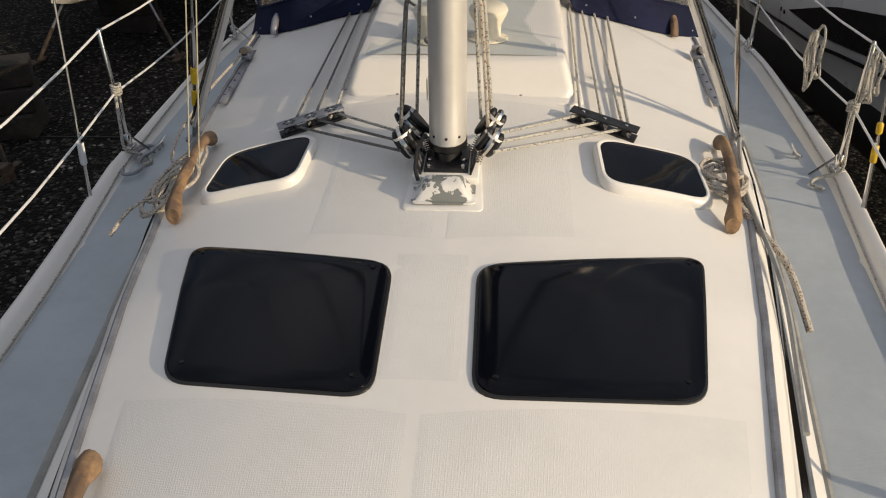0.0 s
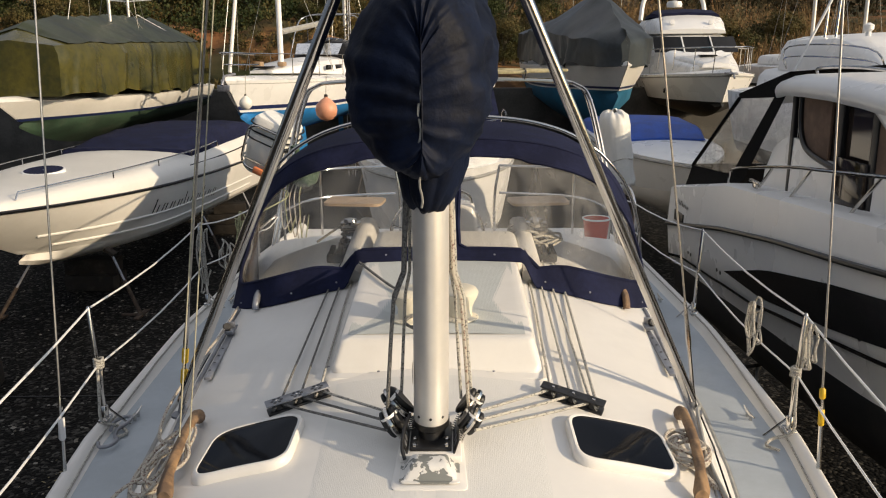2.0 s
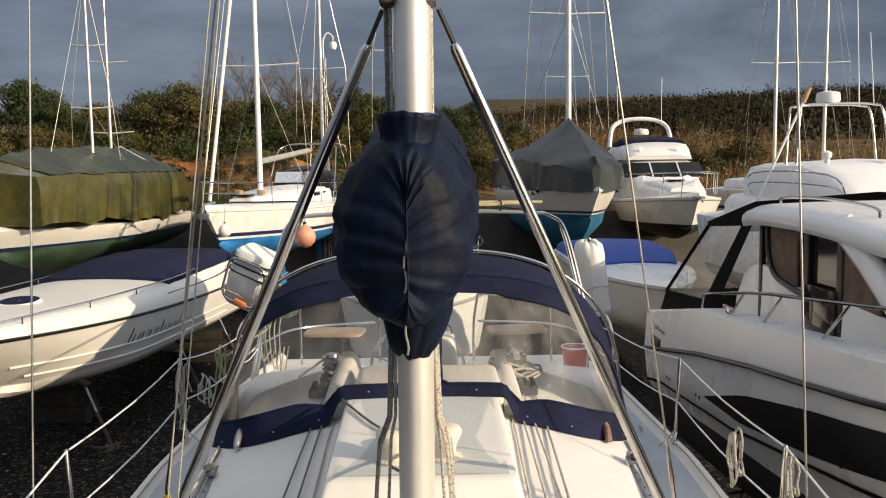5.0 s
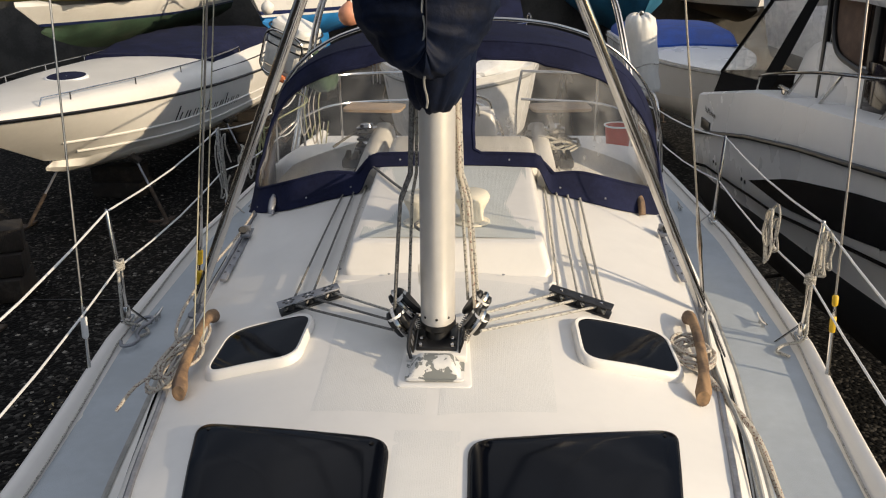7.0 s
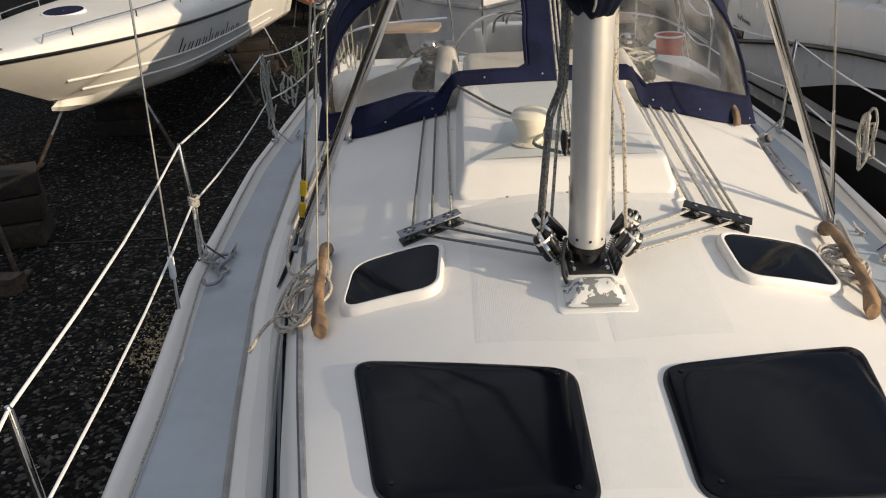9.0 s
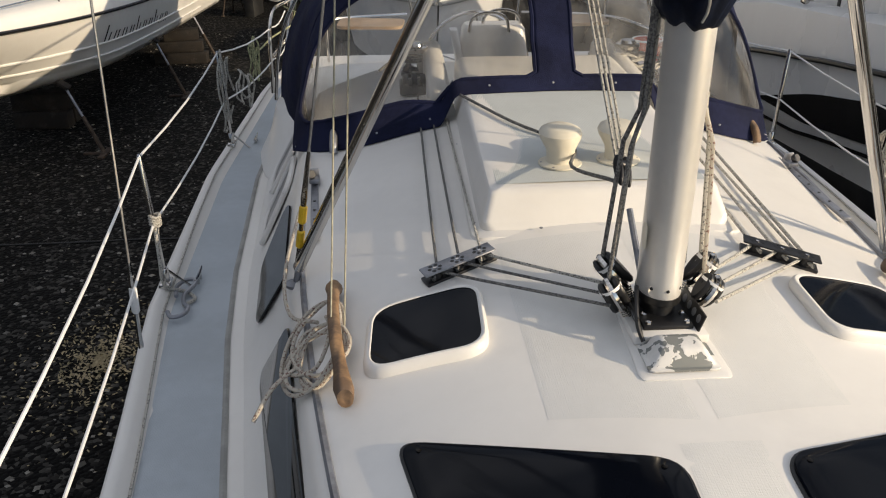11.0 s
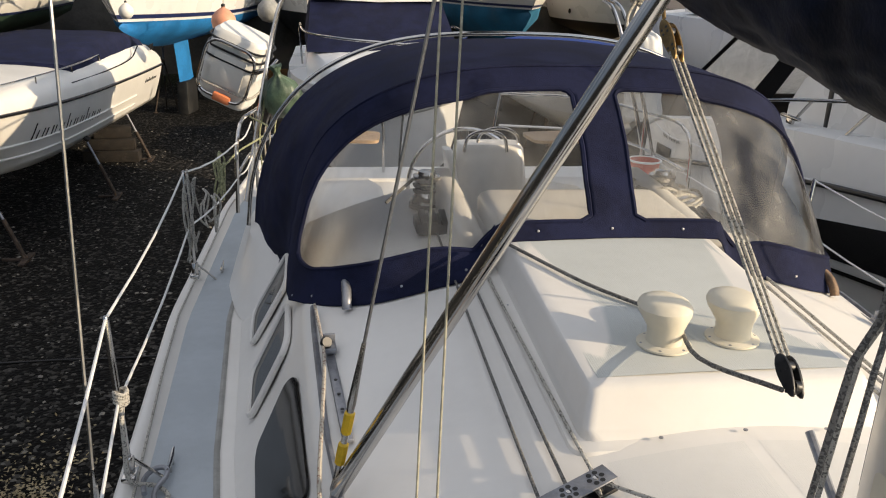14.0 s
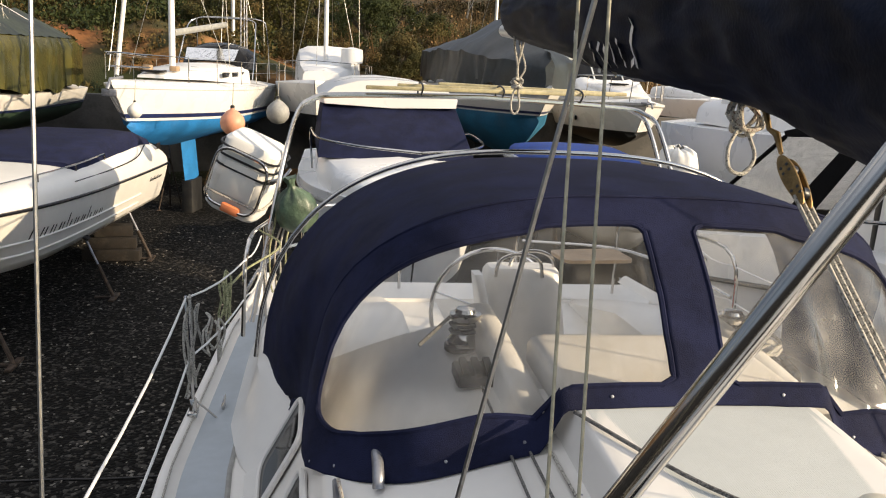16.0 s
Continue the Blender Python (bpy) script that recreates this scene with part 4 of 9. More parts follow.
def ground_h(x, y):
    d = y - 27 + 0.10 * x
    h = 0.0
    if d > 0:
        bank = min(d / 7, 1.0)
        h = 4.2 * bank * bank * (3 - 2 * bank) * interp(x, [-60, -4, 10, 60], [1.1, 1.0, 0.55, 0.5])
        h += max(0, d - 7) * 0.035 + max(0, y - 70) * 0.075 * interp(x, [-80, 0, 60, 140], [0.25, 0.20, 0.62, 0.80])
        # knoll of bare earth behind the yard
        k = min(max((d - 3.0) / 4, 0), 1)
        back = min(max((y - 40) / 9, 0), 1)
        knoll = k * k * (3 - 2 * k) * (1 - back * back * (3 - 2 * back)) * interp(x, [-21, -16, -7, -2], [0, 1, 1, 0])
        h += knoll * (1.25 + 0.9 * noise.noise(Vector((x * 0.45, y * 0.45, 9))))
        h += 1.2 * noise.noise(Vector((x * 0.03, y * 0.03, 3))) * min(d / 20, 1)
    if y > 330:
        h -= (y - 330) * 0.02
    return max(h, 0.0) if d > 0 else 0.0


def spread(a, b, n, c, k=2.2):
    out = []
    for i in range(n + 1):
        t = -1 + 2 * i / n
        s = (abs(t) ** k) * (1 if t > 0 else -1)
        out.append(c + (s * (b - c) if s > 0 else -s * (a - c)))
    return out


xs, ys = spread(-1500, 1500, 230, -6, 3.0), spread(-900, 2500, 300, 30, 2.8)
bm = B()
rings(bm, [[(x, y, G + ground_h(x, y)) for x in xs] for y in ys], closed=False, caps=False)


def ground_material():
    m = bpy.data.materials.new("yard_gravel_and_hillside")
    m.use_nodes = True
    n, l = m.node_tree.nodes, m.node_tree.links
    p = n["Principled BSDF"]
    p.inputs["Roughness"].default_value, p.inputs["Specular IOR Level"].default_value = 0.85, 0.12
    tc = n.new("ShaderNodeTexCoord")
    v = n.new("ShaderNodeTexVoronoi")
    v.inputs["Scale"].default_value = 22
    sp = n.new("ShaderNodeSeparateColor")
    r = n.new("ShaderNodeValToRGB")
    # gravel colours near black: the deep shade between the boats is painted in
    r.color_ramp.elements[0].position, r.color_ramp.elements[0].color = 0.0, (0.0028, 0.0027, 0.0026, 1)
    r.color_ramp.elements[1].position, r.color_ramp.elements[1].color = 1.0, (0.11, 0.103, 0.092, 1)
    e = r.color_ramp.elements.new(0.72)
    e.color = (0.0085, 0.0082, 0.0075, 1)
    b = n.new("ShaderNodeBump")
    b.inputs["Strength"].default_value, b.inputs["Distance"].default_value = 0.9, 0.02
    b.invert = True
    big = n.new("ShaderNodeTexNoise")
    big.inputs["Scale"].default_value, big.inputs["Detail"].default_value = 0.5, 6
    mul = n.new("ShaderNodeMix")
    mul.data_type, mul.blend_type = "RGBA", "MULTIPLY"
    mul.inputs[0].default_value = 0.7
    l.new(tc.outputs["Object"], v.inputs["Vector"])
    l.new(tc.outputs["Object"], big.inputs["Vector"])
    l.new(v.outputs["Color"], sp.inputs[0])
    l.new(sp.outputs[0], r.inputs[0])
    l.new(r.outputs[0], mul.inputs[6])
    l.new(big.outputs[0], mul.inputs[7])
    l.new(v.outputs["Distance"], b.inputs["Height"])
    l.new(b.outputs[0], p.inputs["Normal"])
    # rough grass and bare orange earth on the bank
    geo, sx, rz = n.new("ShaderNodeNewGeometry"), n.new("ShaderNodeSeparateXYZ"), n.new("ShaderNodeMapRange")
    l.new(geo.outputs["Position"], sx.inputs[0])
    l.new(sx.outputs[2], rz.inputs[0])
    rz.inputs[1].default_value, rz.inputs[2].default_value = -0.2, 0.5
    hn, hr = n.new("ShaderNodeTexNoise"), n.new("ShaderNodeValToRGB")
    hn.inputs["Scale"].default_value, hn.inputs["Detail"].default_value = 0.16, 8
    hr.color_ramp.elements[0].position, hr.color_ramp.elements[0].color = 0.38, (0.036, 0.042, 0.018, 1)
    hr.color_ramp.elements[1].position, hr.color_ramp.elements[1].color = 0.66, (0.24, 0.105, 0.042, 1)
    e2 = hr.color_ramp.elements.new(0.52)
    e2.color = (0.075, 0.062, 0.03, 1)
    l.new(tc.outputs["Object"], hn.inputs["Vector"])
    l.new(hn.outputs[0], hr.inputs[0])
    mx = n.new("ShaderNodeMix")
    mx.data_type = "RGBA"
    l.new(rz.outputs[0], mx.inputs[0])
    l.new(mul.outputs[2], mx.inputs[6])
    l.new(hr.outputs[0], mx.inputs[7])
    # bare orange earth on the steep face of the bank
    eb, em, en, ex = n.new("ShaderNodeMapRange"), n.new("ShaderNodeMath"), n.new("ShaderNodeTexNoise"), n.new("ShaderNodeMix")
    eb.inputs[1].default_value, eb.inputs[2].default_value, eb.inputs[3].default_value, eb.inputs[4].default_value = 4.6, 5.6, 1.0, 0.0
    en.inputs["Scale"].default_value, en.inputs["Detail"].default_value = 0.42, 9
    er = n.new("ShaderNodeValToRGB")
    er.color_ramp.elements[0].position, er.color_ramp.elements[1].position = 0.47, 0.55
    em.operation = "MULTIPLY"
    ey = n.new("ShaderNodeMath")
    ey.operation = "MULTIPLY"
    l.new(sx.outputs[2], eb.inputs[0])
    l.new(tc.outputs["Object"], en.inputs["Vector"])
    l.new(en.outputs[0], er.inputs[0])
    l.new(eb.outputs[0], em.inputs[0])
    l.new(er.outputs[0], em.inputs[1])
    l.new(em.outputs[0], ey.inputs[0])
    l.new(rz.outputs[0], ey.inputs[1])
    ex.data_type = "RGBA"
    ec, ef = n.new("ShaderNodeValToRGB"), n.new("ShaderNodeTexNoise")
    ef.inputs["Scale"].default_value, ef.inputs["Detail"].default_value = 1.6, 8
    ec.color_ramp.elements[0].position, ec.color_ramp.elements[0].color = 0.36, (0.075, 0.040, 0.018, 1)
    ec.color_ramp.elements[1].position, ec.color_ramp.elements[1].color = 0.66, (0.36, 0.185, 0.070, 1)
    l.new(tc.outputs["Object"], ef.inputs["Vector"])
    l.new(ef.outputs[0], ec.inputs[0])
    l.new(ec.outputs[0], ex.inputs[7])
    l.new(ey.outputs[0], ex.inputs[0])
    l.new(mx.outputs[2], ex.inputs[6])
    l.new(ex.outputs[2], p.inputs["Base Color"])
    return m


tagged(part("ground", bm, ground_material(), None, "", 60), "wet gravel yard, colour darkened for shade between the boats, rising to a scrubby bank", "ground", kind="structure")

# ---- hulls of the other boats ----


def hull_shape(L, Bm, stern_z, bow_z, wl, keel, full=0.62, flare=0.80, rake=0.16, tran=0.85, deep=0.0):
    """Stations of a hull from its stern (y = 0) to its bow (y = L): half breadth, sheer, and the section's points."""
    st = []
    for i in range(25):
        u = i / 24
        b = Bm / 2 * (tran + (1 - tran) * min(1, u / 0.4)) if u < 0.4 else Bm / 2 * (1 - ((u - 0.4) / 0.6) ** (1 / (1 - full)) if u < 1 else 0)
        b = max(b, 0.012)
        zs = stern_z + (bow_z - stern_z) * u ** 1.6
        k = keel + (wl - keel) * max(0, (u - 0.55) / 0.45) ** 2.5
        st.append((u, b, zs, k))
    return st


def boat_hull(thing_, L, Bm, stern_z, bow_z, wl, keel, top_mat, bot_mat, full=0.62, tran=0.85, rake=0.14, stripe=None, rub=None, rub_f=0.02, chine=0.86, hull_label="", stripes=()):
    st = hull_shape(L, Bm, stern_z, bow_z, wl, keel, full, tran=tran)

    def sect(u, b, zs, k, f):
        # f: 0 at the sheer, 1 at the waterline
        c = chine - 0.35 * max(0, u - 0.55)
        x = b * (1 - (1 - c) * f ** 1.3)
        z = zs + (wl + 0.15 * u - zs) * f
        y = L * u - L * rake * max(0, u - 0.6) / 0.4 * f * 0.55
        return x, y, z

    def skin(f0, f1, off, n=8):
        bm, loops = B(), []
        for s_ in st:
            row = []
            for j in range(n + 1):
                f = f0 + (f1 - f0) * j / n
                x, y, z = sect(*s_, f)
                row.append((x + off, y + (off if s_[0] > 0.97 else 0), z))
            loops.append([(-x, y, z) for x, y, z in row] + [(x, y, z) for x, y, z in row[::-1]])
        half = len(loops[0]) // 2
        vs = []
        for lp in loops:
            vs.append([bm.verts.new(p) for p in lp])
        for a, b in zip(vs, vs[1:]):
            for i in list(range(half - 1)) + list(range(half, 2 * half - 1)):
                bm.faces.new((a[i], a[i + 1], b[i + 1], b[i]))
        return bm, vs, half

    bm, vs, half = skin(0, 1, 0)
    bm.faces.new(vs[0])
    part("hull", bm, top_mat, thing_, hull_label)
    # bottom
    bm, loops = B(), []
    for s_ in st:
        x, y, z = sect(*s_, 1.0)
        k = min(s_[3], z - 0.01)
        loops.append([(-x, y, z), (-x * 0.93, y - 0.02 * L * (s_[0] > 0.9), z - (z - k) * 0.28), (-x * 0.5, y, z - (z - k) * 0.66), (0, y, k), (x * 0.5, y, z - (z - k) * 0.66), (x * 0.93, y - 0.02 * L * (s_[0] > 0.9), z - (z - k) * 0.28), (x, y, z)])
    v = rings(bm, loops, closed=False, caps=False)
    bm.faces.new(v[0])
    part("bottom", bm, bot_mat, thing_, "")
    for f0, f1, mat, nm, u0 in stripes:
        full_st = st[:]
        st[:] = [s_ for s_ in st if s_[0] >= u0]
        bm, _, _ = skin(f0, f1, 0.006, 2)
        st[:] = full_st
        part(nm, bm, mat, thing_, "")
    # deck with a little camber
    bm, loops = B(), []
    for u, b, zs, k in st:
        loops.append([(b * q, L * u, zs + 0.07 * Bm * (1 - q * q) * 0.5) for q in (-1, -0.6, -0.2, 0.2, 0.6, 1)])
    rings(bm, loops, closed=False, caps=False)
    part("deck", bm, top_mat, thing_, "")
    if rub:
        for s in (-1, 1):
            bm = B()
            pts = [sect(*s_, rub_f) for s_ in st]
            tube(bm, [(s * (x + 0.008), y + (0.01 if k > 22 else 0), z) for k, (x, y, z) in enumerate(pts)], 0.026, 8)
            part("rubbing_strake", bm, rub, thing_, "")
    return st


def jack_stand(m, h):
    """A steel tripod prop with a padded head."""
    s = thing("boat_stand", "rusty steel boat stand propping a hull", "boat stand", m, "boat stands")
    for k in range(3):
        a = 6.28318 * k / 3 + 0.4
        bm = B()
        tube(bm, [(0, 0, h * 0.72), (0.38 * math.cos(a), 0.38 * math.sin(a), 0.02)], 0.022, 8)
        box(bm, (0.38 * math.cos(a), 0.38 * math.sin(a), 0.012), (0.12, 0.12, 0.02), 0.004)
        part("leg", bm, RUST, s)
    bm = B()
    tube(bm, [(0, 0, h * 0.5), (0, 0, h)], 0.02, 8)
    part("screw", bm, GALV, s)
    bm = B()
    box(bm, (0, 0, h + 0.02), (0.24, 0.24, 0.04), 0.01, pose(0, 0, 0, 0, 25, 0))
    part("pad", bm, TIMBER, s)
    return s


def place(x, y, z=G, heading=0.0, trim=0.0):
    """A pose whose bow (+y of the boat) points heading degrees from +y towards -x."""
    return pose(x, y, z, trim, 0, heading)
from mathutils.bvhtree import BVHTree

# ---- the other boats ----


def rail(bm, pts, r=0.0125, steps=5):
    return tube(bm, smooth_path(pts, steps), r, 8)


def bars(parent, m, n, w, h, mat, slant=0.25, name="lettering"):
    """Lettering that becomes plain slanted bars on a surface: m places its lower left corner, x along, y up."""
    for k in range(n):
        bm = B()
        x0 = w * (k + 0.12) / n
        x1 = w * (k + 0.80) / n
        hh = h * (1.0 if k in (0, n // 2 - 1) else 0.62)
        t = 0.16 * w / n
        for xa, ya, xb, yb in ((x0, 0, x0 + slant * hh, hh), (x0 + slant * hh, hh, x1, hh * 0.15), (x1, 0, x1 + slant * hh, hh)):
            dx, dy = xb - xa, yb - ya
            ln = math.hypot(dx, dy)
            nx, ny = -dy / ln * t / 2, dx / ln * t / 2
            vs_ = [bm.verts.new(m @ Vector((px, py, 0.006))) for px, py in ((xa - nx, ya - ny), (xa + nx, ya + ny), (xb + nx, yb + ny), (xb - nx, yb - ny))]
            bm.faces.new(vs_)
        part(name, bm, mat, parent, "")


# sports boat beside the yacht, bow this way
SPL = 10.45
sport = thing("sports_boat", "white sports motor boat with black rubbing strake and navy cockpit cover", "motor boat", place(-6.33, 20.74, -0.49, 174.5) @ Matrix.Diagonal((1.15, 1.15, 1.15, 1)))
SB = 2.92
st = boat_hull(sport, SPL, SB, 1.80, 2.17, 1.10, 0.80, GEL2, GEL2, full=0.66, tran=0.93, rub=BLACKPNT, rake=0.36, hull_label="cream white fibreglass hull", chine=0.86)
for f in (0.62, 0.86):
    for s in (-1, 1):
        bm, pts = B(), []
        for u, b, zs, k in st[4:23]:
            wz = 1.10 + 0.15 * u
            x = b * (1 - (0.14 + 0.35 * max(0, u - 0.55)) * f ** 1.3) + 0.004
            pts.append((s * x, SPL * u - SPL * 0.36 * max(0, u - 0.6) / 0.4 * f * 0.55, zs + (wz - zs) * f))
        tube(bm, pts, 0.022, 6)
        part("spray_rail", bm, GEL2, sport)


def crown(u):
    return interp(u, [0.0, 0.04, 0.12, 0.30, 0.45, 0.60, 0.80, 0.93, 1.0], [0.35, 0.52, 0.60, 0.52, 0.42, 0.36, 0.24, 0.10, 0.02])


bm, loops = B(), []
for u, b, zs, k in st:
    h = crown(u)
    half = [(1.0, 0.0), (0.985, 0.35), (0.93, 0.62), (0.86, 0.78), (0.80, 0.84), (0.6, 0.94), (0.3, 1.0), (0, 1.02)]
    loops.append([(-b * q, SPL * u, zs + h * z) for q, z in half] + [(b * q, SPL * u, zs + h * z) for q, z in half[-2::-1]])
v = rings(bm, loops, closed=False, caps=False)
bm.faces.new(v[0])
part("deck_moulding", bm, GEL2, sport, "crowned white deck moulding")
bm, loops = B(), []
for i in range(15):
    u = 0.06 + 0.40 * i / 14
    b, zs = interp(u, [s_[0] for s_ in st], [s_[1] for s_ in st]), interp(u, [s_[0] for s_ in st], [s_[2] for s_ in st])
    h = crown(u) + 0.03
    lift = 0.14 * math.sin(math.pi * min(1, i / 13)) ** 0.5
    loops.append([(b * q, SPL * u, zs + h * z + lift * c + 0.012 * math.sin(i * 2.1 + q * 5)) for q, z, c in ((-0.86, 0.72, 0), (-0.82, 0.9, 0.45), (-0.74, 0.98, 0.9), (-0.4, 1.02, 1), (0, 1.03, 1), (0.4, 1.02, 1), (0.74, 0.98, 0.9), (0.82, 0.9, 0.45), (0.86, 0.72, 0))])
v = rings(bm, loops, closed=False, caps=False)
bm.faces.new(v[0])
bm.faces.new(v[-1][::-1])
part("cockpit_cover", bm, NAVY, sport, "navy canvas cockpit cover")
u = 0.70
b, zs = interp(u, [s_[0] for s_ in st], [s_[1] for s_ in st]), interp(u, [s_[0] for s_ in st], [s_[2] for s_ in st])
bm = B()
rings(bm, [[(0.10 + r * 0.30 * math.cos(a), SPL * u + r * 0.26 * math.sin(a), zs + crown(u) * 1.02 + h - 0.03 * r * math.sin(a)) for a in (6.28318 * k / 28 for k in range(28))] for r, h in ((1.12, -0.01), (1.1, 0.025), (1.0, 0.03))], caps=False)
hr = part("hatch_rim", bm, GELW, sport)
bm = B()
rings(bm, [[(0.10 + r * 0.30 * math.cos(a), SPL * u + r * 0.26 * math.sin(a), zs + crown(u) * 1.02 + 0.028 - 0.03 * r * math.sin(a)) for a in (6.28318 * k / 28 for k in range(28))] for r in (1.0, 0.5, 0.05)], caps=False)
part("hatch_cover", bm, NAVY, sport, "dark blue deck hatch")
for s in (-1, 1):
    bm, pts = B(), []
    for u, b, zs, k in st[8:22]:
        pts.append(Vector((s * b * 0.86, SPL * u, zs + crown(u) * 0.78 + 0.10)))
    tube(bm, [pts[0] - Vector((0, 0.05, 0.1))] + pts + [pts[-1] + Vector((0, 0.08, -0.1))], 0.0125, 8)
    rl = part("grab_rail", bm, STEEL, sport)
    for p in pts[::3]:
        bm = B()
        tube(bm, [p, p - Vector((0, 0, 0.12))], 0.011, 6)
        part("rail_post", bm, STEEL, rl)
    bm = B()
    lathe(bm, [(0.06, 0), (0.06, 0.05), (0.03, 0.09)], pose(s * 0.15, SPL * 0.95, 2.2), 12)
    box(bm, (s * 0.30, SPL * 0.93, 2.24), (0.05, 0.22, 0.03), 0.01)
    part("cleat", bm, STEEL, sport)
    bm = B()
    box(bm, (s * (SB / 2 * 0.91), 0.55, 2.20), (0.02, 0.22, 0.12), 0.008)
    part("vent_grille", bm, BLACK, sport)
    bm = B()
    rail(bm, [(s * SB / 2 * 0.945, 5.2, 2.12), (s * SB / 2 * 0.95, 3.6, 2.10), (s * SB / 2 * 0.945, 2.2, 2.14), (s * SB / 2 * 0.93, 1.6, 2.32)], 0.013)
    part("style_line", bm, BLACKPNT, sport)
# her name along the topsides, as bars laid on the hull
hull_me = [c for c in sport.children if c.name.startswith("hull")][0].data
skin = BVHTree.FromPolygons([v_.co.copy() for v_ in hull_me.vertices], [tuple(p_.vertices) for p_ in hull_me.polygons])


def on_hull(y, z):
    hit = skin.ray_cast(Vector((-4, y, z)), Vector((1, 0, 0)))[0]
    return (hit.x if hit else -SB / 2) - 0.006


def hull_bars(y0, y1, z0, z1, n, h, name, mat, t=0.16):
    """Plain slanted strokes from (y0, z0) to (y1, z1) on the hull, y running aft."""
    for k in range(n):
        bm = B()
        q0, q1 = (k + 0.12) / n, (k + 0.85) / n
        hh = h * (1.0 if k in (0, n // 2 - 1, n - 3) else 0.58)
        w = t * (y0 - y1) / n
        for (qa, ha), (qb, hb) in (((q0, 0), (q0 + 0.30 / n, hh)), ((q0 + 0.42 / n, 0.0), (q0 + 0.66 / n, h * 0.55))):
            rows = []
            for j in range(5):
                f = j / 4
                q = qa + (qb - qa) * f
                y, z = y0 + (y1 - y0) * q, z0 + (z1 - z0) * q + ha + (hb - ha) * f
                rows.append([(on_hull(y + d, z), y + d, z) for d in (w / 2, -w / 2)])
            rings(bm, rows, closed=False, caps=False)
        part(name, bm, mat, sport)


hull_bars(6.6, 3.98, 1.50, 1.385, 10, 0.25, "lettering", BLACKPNT, 0.13)
hull_bars(1.25, 0.35, 1.56, 1.55, 7, 0.08, "registration_bars", BLACKPNT, 0.3)
# blocks and props beneath her
blk = thing("timber_stack", "stack of dark old timber blocks under the sports boat", "timber stack")
for k, (x, y, z) in enumerate(((-7.0, 13.3, 0.17), (-7.0, 13.65, 0.17), (-7.0, 13.45, 0.48))):
    bm = B()
    box(bm, (x, y, G + z), (1.0, 0.28 if k < 2 else 0.42, 0.30), 0.015, pose(0, 0, 0, 0, 0, k * 4 - 5))
    part("timber", bm, TIMBER, blk)
blk2 = thing("timber_stack", "stack of dark timber blocks on the gravel", "timber stack")
for k in range(3):
    bm = B()
    box(bm, (-5.6, 18.3 + 0.1 * k, G + 0.13 + 0.25 * k), (1.2 - 0.2 * k, 0.35, 0.24), 0.015, pose(0, 0, 0, 0, 0, 6 * k))
    part("timber", bm, TIMBER, blk2)


def prop(foot, head):
    """A slanting steel prop with a cross foot."""
    p = thing("hull_prop", "slanting steel prop with a flat foot under a hull", "boat prop", None, "hull props")
    f, h = Vector(foot), Vector(head)
    bm = B()
    tube(bm, [f, f.lerp(h, 0.55)], 0.035, 8)
    part("sleeve", bm, RUST, p)
    bm = B()
    tube(bm, [f.lerp(h, 0.35), h], 0.022, 8)
    part("screw", bm, GALV, p)
    bm = B()
    box(bm, f + Vector((0, 0, 0.02)), (0.10, 0.55, 0.04), 0.008)
    box(bm, f + Vector((-0.15, 0, 0.02)), (0.4, 0.07, 0.04), 0.008)
    part("foot", bm, RUST, p)
    bm = B()
    box(bm, h, (0.2, 0.2, 0.05), 0.01, pose(0, 0, 0, 0, 35, 0))
    part("pad", bm, TIMBER, p)


for fx, fy in ((-5.47, 11.7), (-4.88, 15.26), (-4.79, 18.4)):
    prop((fx, fy, G), (fx - 0.55, fy + 0.25, 0.80))
prop((-7.9, 11.4, G), (-7.3, 11.7, 0.72))

# pilothouse boat on the other side, stern away
PX, PY, PL, PB = 4.52, 8.75, 8.4, 3.06
pilot = thing("pilothouse_boat", "white pilothouse motor boat with black hull flash and canopy", "motor boat", place(PX, PY, G, 180))
PYS = [-1.45, 0.0, 2.35, 3.7, 4.88, 6.38, 8.75]


def pilot_row(yw):
    """Half breadth and the world heights of gunwale, rubbing strake, chine and turn of bilge."""
    u = (PY - yw) / PL
    b = PB / 2 * (0.985 + 0.015 * min(1, u * 4)) if u < 0.66 else PB / 2 * (1 - (min(1.0, (u - 0.66) / 0.34)) ** 2.6)
    r = interp(yw, PYS, [3.22, 3.14, 2.94, 2.77, 2.63, 2.41, 1.97])
    return max(b, 0.02), interp(yw, PYS, [3.46, 3.40, 3.20, 3.09, 3.0, 2.88, 2.46]), r, r - interp(yw, [0, 2.7, 5.4, 6.6, 8.1], [0.64, 0.64, 0.69, 0.60, 0.44]), r - interp(yw, [0, 3.2, 4.8, 6.6, 8.5], [1.0, 0.99, 0.93, 0.80, 0.57])


pys = [PY - PL * k / 40 for k in range(41)]


def pilot_strip(name, mat, fn, label="", parent=None, ys_=None):
    """A band along both sides; fn(row, yw) gives its (x, z) points for one station."""
    bm = B()
    for s in (-1, 1):
        rings(bm, [[(s * x, PY - yw, z - G) for x, z in fn(pilot_row(yw), yw)] for yw in (ys_ or pys)], closed=False, caps=False)
    return part(name, bm, mat, parent or pilot, label)


